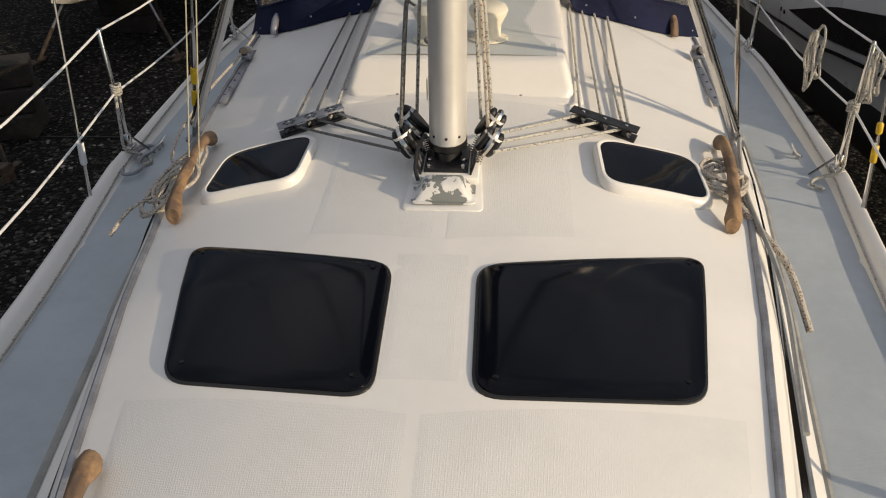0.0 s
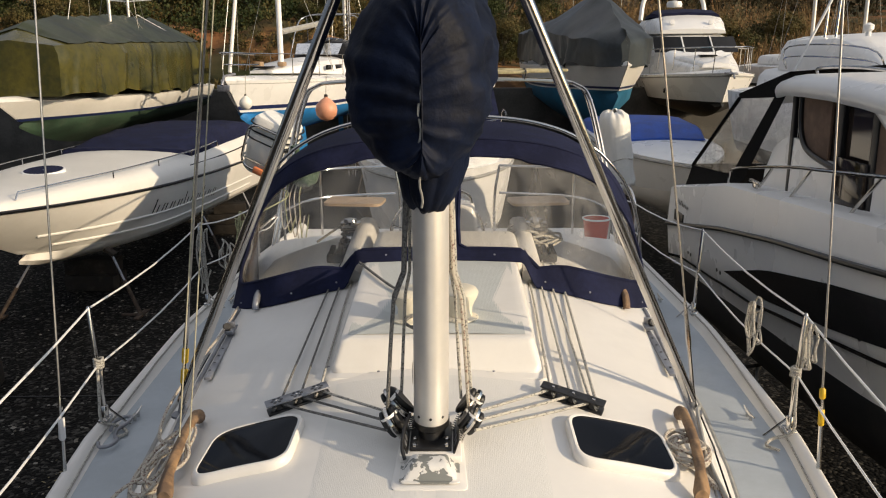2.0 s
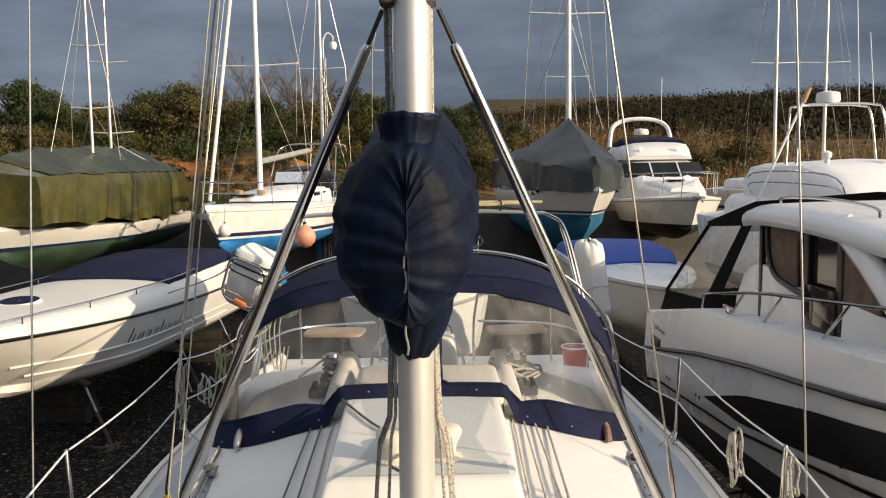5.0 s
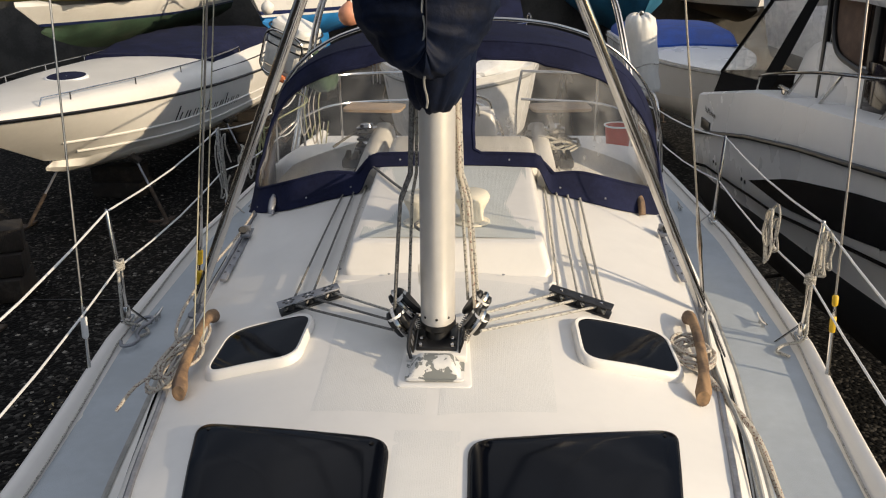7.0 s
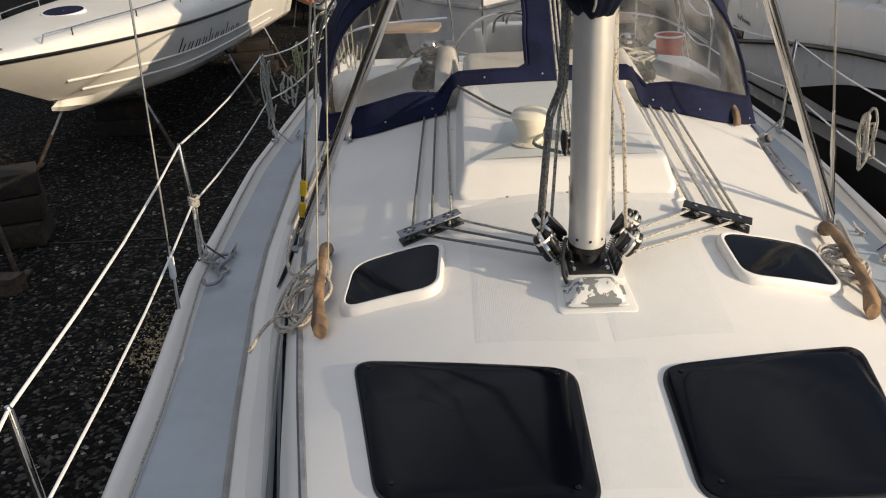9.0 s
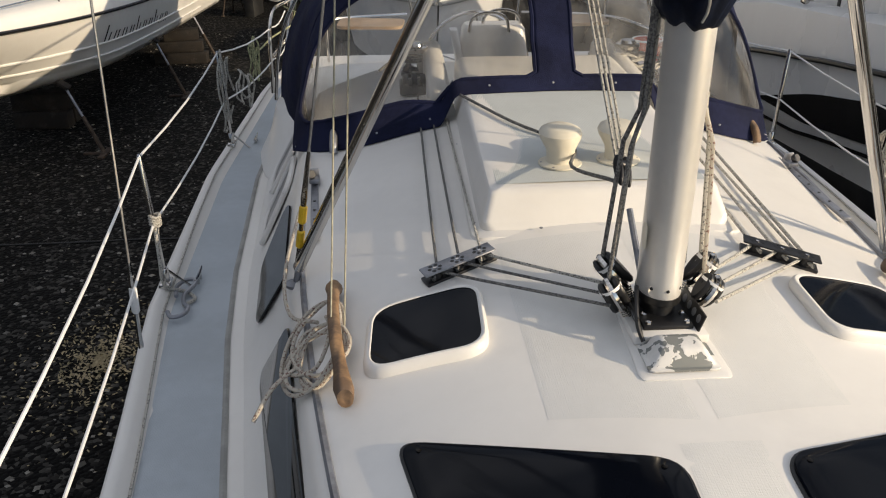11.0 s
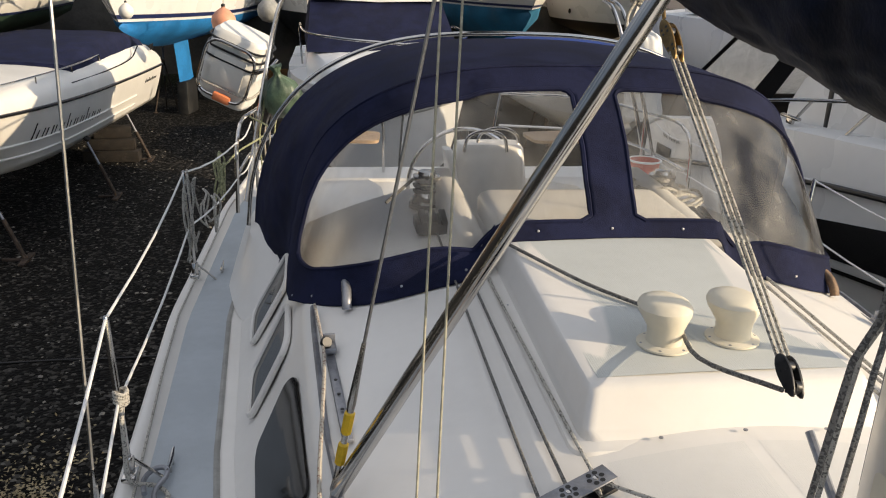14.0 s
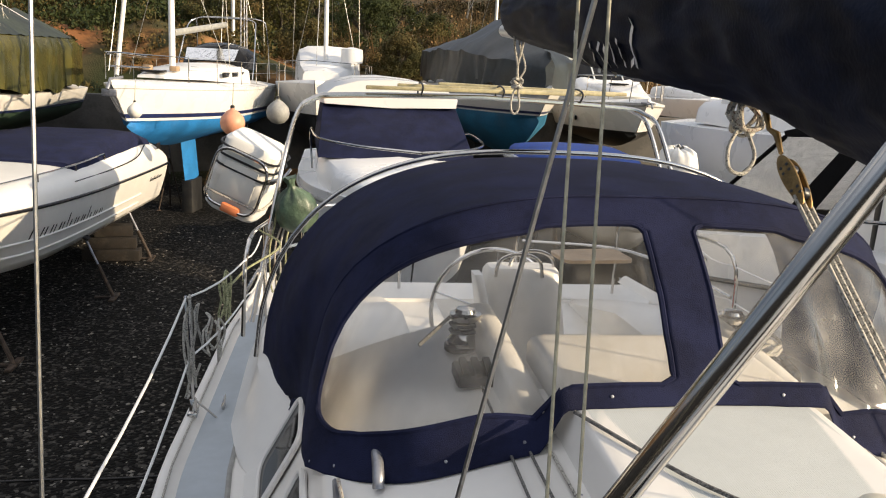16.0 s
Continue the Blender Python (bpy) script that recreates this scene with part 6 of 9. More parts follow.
# yacht under the slate cover
cy_ = thing("covered_yacht", "white yacht with teal antifouling under a slate grey cover", "yacht", place(4.15, 33.1, -1.50, 184) @ Matrix.Diagonal((1.25, 1.25, 1.25, 1)))
boat_hull(cy_, 9.2, 2.9, 4.0, 4.15, 3.40, 2.4, GEL2, ANTITEAL, full=0.60, tran=0.75, stripes=((0.84, 0.93, NAVYPNT, "boot_stripe", 0.0),))
bm, loops = B(), []
for k in range(80):
    y = 0.3 + 8.75 * k / 79
    w = interp(y, [0.3, 3, 6, 8, 8.6, 9.05], [1.15, 1.36, 1.25, 0.85, 0.52, 0.10])
    rz_ = interp(y, [0.3, 3, 6.0, 6.4, 8.6, 9.1], [5.3, 5.5, 5.98, 5.95, 5.0, 4.85])
    eave = interp(y, [0.3, 6.0, 8.6, 9.1], [4.95, 4.98, 4.72, 4.6])
    low = 4.1 + 0.10 * math.sin(y * 2.6) * math.sin(y * 1.1)
    row = []
    for j in range(-8, 9):
        a = j / 8
        x = w * (abs(a) / 0.6 if abs(a) < 0.6 else 1.0 + 0.04 * (abs(a) - 0.6)) * (1 if a >= 0 else -1)
        z = rz_ - (rz_ - eave) * min(1, abs(a) / 0.6) ** 0.85 if abs(a) <= 0.6 else eave - (eave - low) * (abs(a) - 0.6) / 0.4
        row.append((x + (0.09 * noise.noise(Vector((y * 1.3, a * 3, 2))) + 0.34 * (0.25 - abs(noise.noise(Vector((y * 2.2 + a, a * 0.9, 8))))) * max(0, abs(a) - 0.3)), y, z + 0.10 * noise.noise(Vector((y * 1.5, a * 2, 5)))))
    loops.append(row)
v = rings(bm, loops, closed=False, caps=False)
bm.faces.new(v[-1][::-1])
part("boat_cover", bm, TARPK, cy_, "slate grey fitted cover", smooth=30)
mast_rig(cy_, 0, 6.2, 5.9, 8.6, 0.08, ((0.32, 1.0),), True, ALU, 5.0, 2.8)
bm = B()
rings(bm, [[(x, y, z) for x, y in ((-0.2, 4.5), (0, 6.6), (0.2, 4.5), (0, 2.4))] for z in (2.9, 0.95)])
part("keel", bm, ANTIBLK, cy_)

# flybridge cruiser
FW = [-1.45 + 2.9 * k / 12 for k in range(13)]
fb = thing("flybridge_cruiser", "white flybridge motor cruiser with navy screen cover", "motor cruiser", place(9.06, 34.3, G - 0.25, 177.3))
boat_hull(fb, 10.4, 3.7, 3.55, 3.95, 2.85, 2.3, GELW, ANTIBLK, full=0.66, tran=0.92, rub=SEALANT, rub_f=0.10)
bm = B()
cabin_block(bm, [(1.0, 1.5, 3.6, 5.2), (4.6, 1.45, 3.7, 5.2), (5.2, 1.4, 3.75, 4.85), (6.6, 1.25, 3.8, 4.3), (8.4, 0.8, 3.9, 4.1)])
part("saloon", bm, GELW, fb)
bm = B()
rings(bm, [[(x, 5.30 - 0.35 * (x / 1.45) ** 2, 5.04) for x in FW], [(x * 1.02, 6.15 - 0.45 * (x / 1.45) ** 2, 4.50) for x in FW]], closed=False, caps=False)
part("windscreen", bm, SMOKED, fb, "dark raked windscreen")
bm = B()
cabin_block(bm, [(0.8, 1.35, 5.15, 5.75), (4.0, 1.35, 5.15, 5.8), (4.9, 1.2, 5.15, 5.3)])
part("flybridge", bm, GELW, fb)
bm = B()
cabin_block(bm, [(1.5, 1.2, 5.7, 5.9), (3.0, 1.25, 5.75, 6.05), (4.0, 1.15, 5.75, 5.9)])
part("screen_cover", bm, NAVY, fb, "navy canvas flybridge cover")
bm = B()
rail(bm, [(-1.3, 1.2, 5.7), (-1.15, 1.0, 6.5), (-0.7, 0.9, 6.8), (0, 0.9, 6.88), (0.7, 0.9, 6.8), (1.15, 1.0, 6.5), (1.3, 1.2, 5.7)], 0.09)
part("radar_arch", bm, GELW, fb)
bm = B()
lathe(bm, [(0.30, 6.2), (0.32, 6.3), (0.28, 6.42), (0.05, 6.46)], pose(0, 1.3, 0), 16)
part("radome", bm, GELW, fb)
for s in (-1, 1):
    bm = B()
    tube(bm, [(s * 0.9, 1.0, 6.6), (s * 0.95, 0.8, 8.6)], 0.012, 5)
    part("aerial", bm, GELW, fb)
    for k in range(3):
        bm = B()
        lathe(bm, [(0.10, -0.012), (0.10, 0.012), (0.01, 0.014)], pose(s * (1.72 - 0.16 * k), 4.6 + 1.4 * k, 3.25, 0, 90, 0) @ Matrix.Diagonal((0.8, 1.3, 1, 1)), 14)
        part("port_light", bm, SMOKED, fb)
for x in (-0.5, 0.5):
    bm = B()
    tube(bm, [(x, 5.30, 5.06), (x * 1.02, 6.13, 4.50)], 0.03, 6)
    part("screen_mullion", bm, GELW, fb)
bm = B()
cabin_block(bm, [(5.9, 1.1, 4.1, 4.42), (7.2, 0.85, 4.1, 4.38), (8.6, 0.45, 4.05, 4.2)])
part("coachroof", bm, GELW, fb)
bm = B()
box(bm, (0, 7.3, 4.42), (0.55, 0.55, 0.04), 0.015)
part("deck_hatch", bm, SMOKED, fb)
bm = B()
box(bm, (0, 10.35, 3.93), (0.30, 0.7, 0.07), 0.02)
tube(bm, [(0, 10.2, 3.99), (0, 10.75, 3.93), (0, 10.85, 3.80)], 0.03, 6)
part("anchor_roller", bm, GALV, fb, "anchor on its bow roller")
for s in (-1, 1):
    bm = B()
    rail(bm, [(s * 1.55, 4.2, 4.0), (s * 1.62, 4.6, 4.55), (s * 1.6, 6.4, 4.62), (s * 1.15, 8.6, 4.68), (s * 0.45, 10.3, 4.72), (0, 10.6, 4.72)], 0.02)
    part("bow_rail", bm, STEEL, fb)
    for y, x in ((5.5, 1.62), (6.8, 1.50), (8.1, 1.25), (9.3, 0.85), (10.2, 0.45)):
        bm = B()
        tube(bm, [(s * x, y, 4.64), (s * (x + 0.02), y - 0.12, 3.95)], 0.014, 6)
        part("rail_post", bm, STEEL, fb)
    bm = B()
    lathe(bm, [(0.10, 0), (0.10, 0.05), (0.03, 0.06)], pose(s * 0.7, 4.6, 5.55, -70, 0, 0), 12)
    part("deck_light", bm, GELW, fb)
    bm = B()
    box(bm, (s * 1.44, 3.0, 4.75), (0.05, 2.8, 0.42), 0.02)
    part("saloon_window", bm, SMOKED, fb)

# small boat with the bright blue cover
gb = thing("day_boat", "small white day boat under a bright blue cover", "motor boat", place(4.45, 19.7, G - 0.42, 184))
boat_hull(gb, 6.2, 2.5, 2.97, 2.78, 2.0, 1.4, GELW, GEL2, full=0.64, tran=0.9, rub=SEALANT, rub_f=0.1)
bm = B()
cabin_block(bm, [(0.2, 1.08, 2.93, 3.22), (1.6, 1.12, 2.95, 3.34), (3.0, 1.08, 2.96, 3.26), (3.5, 1.0, 2.95, 3.0)])
part("cover", bm, BLUECOV, gb, "bright blue canvas cover")

# motor boat with a navy screen cover close behind the yacht
db = thing("cabin_cruiser", "white cabin cruiser with navy canvas round its wheelhouse", "motor boat", place(-0.25, 14.8, G - 0.14, 181))
boat_hull(db, 7.0, 2.5, 3.1, 3.25, 2.0, 1.2, GELW, ANTIBLK, full=0.66, tran=0.92, rub=SEALANT, rub_f=0.12)
bm = B()
cabin_block(bm, [(2.4, 1.02, 3.1, 3.55), (4.8, 1.0, 3.15, 3.55), (5.6, 0.85, 3.2, 3.5), (6.6, 0.35, 3.25, 3.3)])
part("foredeck", bm, GELW, db)
bm, loops = B(), []
for y, w, z in ((1.0, 0.9, 4.12), (3.6, 0.92, 4.12), (5.0, 1.0, 3.52)):
    loops.append([(-w, y - (0.2 if z < 4 else 0), z), (-w * 0.5, y, z + 0.02), (w * 0.5, y, z + 0.02), (w, y - (0.2 if z < 4 else 0), z)])
rings(bm, loops, closed=False, caps=False)
for s in (-1, 1):
    bm.faces.new([bm.verts.new(p) for p in ((s * 0.92, 3.6, 4.12), (s * 1.0, 4.8, 3.52), (s * 1.0, 1.0, 3.45), (s * 0.9, 1.0, 4.12))])
part("screen_cover", bm, NAVY, db, "navy canvas windscreen cover")
bm = B()
rings(bm, [[(-w, y, 4.13), (-w - 0.02, y, 4.24), (-w * 0.85, y, 4.36), (-w * 0.5, y, 4.45), (0, y, 4.48), (w * 0.5, y, 4.45), (w * 0.85, y, 4.36), (w + 0.02, y, 4.24), (w, y, 4.13), (0, y, 4.10)] for y, w in ((0.8, 0.85), (1.2, 0.96), (3.3, 0.97), (3.75, 0.9))])
part("roof", bm, GELW, db, "white moulded roof")
for s in (-1, 1):
    bm = B()
    rail(bm, [(s * 1.05, 3.4, 3.2), (s * 1.08, 3.5, 3.75), (s * 1.0, 5.2, 3.8), (s * 0.6, 6.5, 3.85), (0, 7.0, 3.85)], 0.014)
    part("bow_rail", bm, STEEL, db)

# white flybridge boat beyond the pilothouse boat
ib = thing("sport_fisher", "white flybridge boat with a stainless radar arch", "motor cruiser", place(8.45, 18.5, G, 180))
boat_hull(ib, 10.0, 3.6, 3.5, 3.9, 2.3, 1.4, GELW, ANTIBLK, full=0.66, tran=0.92)
bm = B()
cabin_block(bm, [(1.5, 1.5, 3.6, 4.1), (6.0, 1.45, 3.6, 4.1), (7.8, 1.0, 3.8, 4.0)])
part("deckhouse", bm, GELW, ib)
bm = B()
cabin_block(bm, [(2.2, 1.3, 4.05, 4.75), (4.6, 1.25, 4.05, 4.8), (5.6, 1.1, 4.05, 4.55), (6.2, 0.9, 4.05, 4.1)])
part("flybridge", bm, GELW, ib)
bm = B()
for y0 in (3.6, 4.1):
    rail(bm, [(-0.95, y0, 4.7), (-0.85, y0 - 0.1, 5.75), (-0.7, y0 - 0.2, 5.92), (0, y0 - 0.2, 5.95), (0.7, y0 - 0.2, 5.92), (0.85, y0 - 0.1, 5.75), (0.95, y0, 4.7)], 0.025)
part("radar_arch", bm, STEEL, ib)
bm = B()
lathe(bm, [(0.22, 6.1), (0.24, 6.2), (0.22, 6.32), (0.05, 6.36)], pose(0.15, 3.7, -0.14), 16)
part("radome", bm, GELW, ib)
for x, y, h in ((-0.6, 3.5, 2.4), (0.65, 3.4, 2.0), (-0.75, 3.8, 1.4)):
    bm = B()
    tube(bm, [(x, y, 5.9), (x + 0.05, y - 0.15, 6.0 + h)], 0.012, 5)
    part("aerial", bm, GELW, ib)
bm = B()
tube(bm, [(1.9, 4.5, 4.0), (0.95, 4.5, 6.1)], 0.025, 8)
part("outrigger", bm, GELW, ib)
bm = B()
tube(bm, [(1.02, 4.5, 5.94), (0.90, 4.5, 6.22)], 0.05, 8)
part("outrigger_tip", bm, WOODL, ib)
for y0, y1, z in ((3.0, 6.4, 4.35), (3.0, 6.4, 4.55)):
    bm = B()
    rail(bm, [(1.42, y0, 4.1), (1.42, y0 + 0.05, z), (1.38, y1, z), (1.2, y1 + 0.4, 4.1)], 0.016)
    part("hand_rail", bm, STEEL, ib)
bm = B()
box(bm, (0.4, 5.62, 4.32), (0.9, 0.03, 0.05), 0.006, pose(0, 0, 0, -24, 0, 0))
part("name_bars", bm, SEALANT, ib)
for x in (-0.6, 0.75):
    bm = B()
    lathe(bm, [(0.05, 4.8), (0.05, 4.88), (0.09, 4.92), (0.09, 5.0), (0.02, 5.04)], pose(x, 5.0, -0.05), 12)
    part("search_light", bm, GELW, ib)

# further yachts behind
jy = thing("motor_sailer", "white motor sailer with a large radome", "yacht", place(-0.6, 34.5, G, 176))
boat_hull(jy, 10.0, 3.4, 3.6, 3.8, 2.7, 1.5, GELW, ANTIBLK, full=0.62)
bm = B()
cabin_block(bm, [(1.6, 1.1, 3.7, 4.9), (4.6, 1.1, 3.75, 4.9), (5.4, 0.95, 3.75, 4.3), (7.2, 0.6, 3.8, 4.1)])
part("deckhouse", bm, GELW, jy)
for s in (-1, 1):
    bm = B()
    box(bm, (s * 1.04, 3.2, 4.45), (0.06, 2.4, 0.35), 0.03)
    part("cabin_window", bm, SMOKED, jy)
bm = B()
lathe(bm, [(0.36, 4.9), (0.38, 5.1), (0.36, 5.35), (0.05, 5.42)], pose(-0.9, 5.6, -0.5), 16)
part("radome", bm, GELW, jy)
mast_rig(jy, 0, 5.2, 4.3, 9.5, 0.08, ((0.5, 1.0),), True, GELW, 4.4, 4.3)
pulpit(jy, 10.0, 3.4, 3.8, 3.6)
py_ = thing("far_yacht", "white sailing yacht standing among other boats", "yacht", place(15.6, 41.0, G, 182), "far yachts")
boat_hull(py_, 9.0, 3.0, 3.4, 3.6, 2.6, 1.5, GELW, ANTIBLK)
bm = B()
cabin_block(bm, [(1.8, 1.0, 3.5, 3.95), (4.5, 0.95, 3.55, 3.95), (6.8, 0.4, 3.6, 3.7)])
part("cabin", bm, GELW, py_)
mast_rig(py_, 0, 5.2, 3.9, 10.5, 0.085, ((0.5, 1.1),), True, ALU, 4.6, 3.6)
for x, y, h in ((18.4, 41.0, 176), (7.2, 46.0, 180), (-4.5, 41.0, 178), (22.5, 42.0, 181)):
    copy_thing(py_, place(x, y, G, h))

# ---- details on the yacht ----


def side_pt(s, y, f):
    """A point on the cabin side: f = 0 at the upper edge, 1 at the deck."""
    w, o, d = wtop(y), wbot(y), zd(y)
    ze = zc(y) - 0.19 * w * w
    a, b = Vector((w + 0.04, ze - 0.04)), Vector((o - 0.02, d + (ze - d) * 0.08))
    p = a.lerp(b, f)
    return Vector((XC + s * (p.x + 0.004), y, p.y + 0.003))


def side_pane(s, corners, mat, name, label, frame=None):
    """A rounded pane on the cabin side; corners are (y, f)."""
    o = quad_round(corners, 0.10)
    cx, cy = sum(p[0] for p in o) / len(o), sum(p[1] for p in o) / len(o)
    bm, loops = B(), []
    for sc, off in ((1.0, 0.0), (0.99, 0.006), (0.6, 0.006), (0.2, 0.006), (0.02, 0.006)):
        loops.append([side_pt(s, cx + (y - cx) * sc, cy + (f - cy) * sc) + Vector((s * off, 0, off * 0.5)) for y, f in o])
    v = rings(bm, loops, caps=False)
    bm.faces.new(v[-1])
    ob = part(name, bm, mat, yacht, label)
    if frame:
        bm = B()
        pts = [side_pt(s, cx + (y - cx) * 1.03, cy + (f - cy) * 1.03) + Vector((s * 0.008, 0, 0.004)) for y, f in o]
        tube(bm, pts + [pts[0]], 0.014, 8)
        part("portlight_frame", bm, frame, ob)
    return ob


for s in (-1, 1):
    side_pane(s, [(-1.75, 0.30), (0.05, 0.06), (0.42, 0.03), (0.60, 0.76), (-1.7, 0.85)], SMOKED, "cabin_window", "long smoked cabin side window")
    side_pane(s, [(0.80, 0.08), (1.48, 0.09), (1.56, 0.25), (1.50, 0.80), (1.0, 0.86)], SMOKED, "cabin_window", "smoked cabin side window with a raked after edge")
    side_pane(s, [(1.80, 0.20), (2.20, 0.20), (2.12, 0.84), (1.76, 0.86)], SMOKED, "portlight", "opening side portlight", GEL)
    side_pane(s, [(2.46, 0.22), (2.88, 0.24), (2.80, 0.85), (2.44, 0.87)], SMOKED, "portlight", "opening side portlight", GEL)
    bm = B()
    tube(bm, [(XC + s * (wtop(y) - 0.005), y, zt(XC + wtop(y), y) + 0.006) for y in station_range(-1.45, 1.85, 30)], 0.011, 6)
    part("edge_strip", bm, GALV, yacht, "grey alloy strip along the coachroof edge")
    # sheet track with its car
    ya, yb = (0.88, 1.58) if s < 0 else (0.93, 1.62)
    xa, xb = (-0.988, -1.04) if s < 0 else (1.074, 1.09)
    rot = Matrix.Rotation(math.atan2(yb - ya, xb - xa), 4, "Z")
    bm = B()
    box(bm, ((xa + xb) / 2, (ya + yb) / 2, zt((xa + xb) / 2, 1.2) + 0.012), (0.72, 0.032, 0.016), 0.005, rot)
    tr = part("sheet_track", bm, GALV, yacht, "grey alloy sheet track")
    for k in range(7):
        bm = B()
        t = (k + 0.5) / 7
        x, y = xa + (xb - xa) * t, ya + (yb - ya) * t
        lathe(bm, [(0.006, 0.02), (0.006, 0.022), (0.001, 0.0225)], pose(x, y, zt(x, 1.2)), 8)
        part("hole", bm, BLACK, tr)
    x, y = (xa + (xb - xa) * 0.8, ya + (yb - ya) * 0.8)
    bm = B()
    box(bm, (x, y, zt(x, y) + 0.030), (0.045, 0.085, 0.020), 0.006, rot @ pose(0, 0, 0, 0, 0, -90))
    box(bm, (x, y + 0.02, zt(x, y) + 0.052), (0.040, 0.012, 0.035), 0.004)
    car_ = part("track_car", bm, GALV, tr)
    bm = B()
    lathe(bm, [(0.018, -0.010), (0.021, 0), (0.018, 0.010)], pose(x + s * 0.012, y - 0.02, zt(x, y) + 0.055, 60, 0, 30), 14)
    part("car_sheave", bm, BLACK, car_)
    bm = B()
    x = XC + s * 0.99
    bm_pts = [(x, 1.70, zt(x, 1.70) + 0.012), (x, 1.715, zt(x, 1.715) + 0.04), (x, 1.76, zt(x, 1.76) + 0.065), (x, 1.84, zt(x, 1.84) + 0.07), (x, 1.93, zt(x, 1.93) + 0.066)]
    tube(bm, smooth_path(bm_pts, 4), 0.019, 10)
    part("handrail", bm, GALV if s < 0 else WOOD, yacht, "weathered grab rail end at the sprayhood")
    # shrouds
    base, top = Vector((XC + s * 1.067, 0.66, 2.93)), Vector((XC + s * 0.80, 0.49, 4.5))
    d = top - base
    bm = B()
    tube(bm, [base + d * 0.22, base + d * 4.2], 0.0045, 6)
    sh = part("shroud", bm, WIRE, yacht, "stainless wire shroud")
    bm = B()
    tube(bm, [base - d * 0.02, base + d * 0.03, base + d * 0.06, base + d * 0.17, base + d * 0.19, base + d * 0.30], [0.006, 0.011, 0.009, 0.009, 0.012, 0.006], 8)
    part("turnbuckle", bm, STEEL, sh)
    for f0, f1 in ((0.07, 0.115), (0.13, 0.175)) if s < 0 else ():
        bm = B()
        tube(bm, [base + d * f0, base + d * (f0 + 0.004), base + d * (f1 - 0.004), base + d * f1], [0.008, 0.014, 0.014, 0.008], 8)
        part("tape", bm, YELLOW, sh, "yellow tape")
    base, top = Vector((XC + s * 1.755, 0.965, 2.40)), Vector((XC + s * 1.79, 1.284, 4.5))
    d = top - base
    bm = B()
    tube(bm, [base + d * 0.16, base + d * 3.5], 0.005, 6)
    sh = part("shroud", bm, WIRE, yacht, "stainless wire shroud")
    bm = B()
    tube(bm, [base, base + d * 0.04, base + d * 0.05, base + d * 0.15, base + d * 0.16, base + d * 0.2], [0.007, 0.012, 0.010, 0.010, 0.013, 0.006], 8)
    part("turnbuckle", bm, STEEL, sh)
    if s > 0:
        for f0, f1 in ((0.13, 0.17), (0.19, 0.215)):
            bm = B()
            tube(bm, [base + d * f0, base + d * (f0 + 0.004), base + d * (f1 - 0.004), base + d * f1], [0.008, 0.015, 0.015, 0.008], 8)
            part("tape", bm, YELLOW, sh, "yellow tape")
    else:
        bm = B()
        tube(bm, [base + d * 0.10, base + d * 0.105, base + d * 0.15], [0.01, 0.017, 0.016], 8)
        part("tape", bm, GELW, sh, "white tape")
    bm = B()
    box(bm, base + Vector((0, 0, -0.06)), (0.012, 0.05, 0.2), 0.004)
    part("chainplate", bm, STEEL, yacht)


def rope(name, pts, r, mat, label, steps=6, smooth=True, group=""):
    bm = B()
    tube(bm, smooth_path(pts, steps) if smooth else pts, r, 8)
    return solo(name, bm, mat, label, "rope", group)


# lines led aft over the coachroof
for k in range(3):
    t = (k - 1) * 0.32
    for s in (-1, 1):
        a, b = (Vector((-0.60, 0.335, 0)), Vector((-0.375, 0.42, 0))) if s < 0 else (Vector((0.66, 0.34, 0)), Vector((0.43, 0.42, 0)))
        p = a.lerp(b, 0.5 + t)
        z = zt(p.x, p.y) + 0.026
        xe = (-0.555 + 0.058 * k) if s < 0 else (0.615 - 0.058 * k)
        bx = MX + s * (0.145 - 0.010 * k)
        by = -0.06 + 0.055 * k
        rope("control_line", [(xe, 2.3, zt(xe, 2.3) + 0.012), (xe + s * 0.005, 1.7, zt(xe, 1.7) + 0.012), (p.x, p.y + 0.05, z), (p.x - s * 0.01, p.y, z), (bx, by, zt(bx, by) + 0.075)], 0.0048 if s < 0 else 0.0055, ROPED if (s < 0 and k < 2) else ROPE, "braided control line led aft along the coachroof", 3, True, "control lines")
rope("control_line", [(0.69, 2.3, zt(0.69, 2.3) + 0.012), (0.685, 1.7, zt(0.685, 1.7) + 0.012), (0.64, 0.40, zt(0.64, 0.4) + 0.026)], 0.0065, ROPE, "braided control line led aft along the coachroof", 3, True, "control lines")


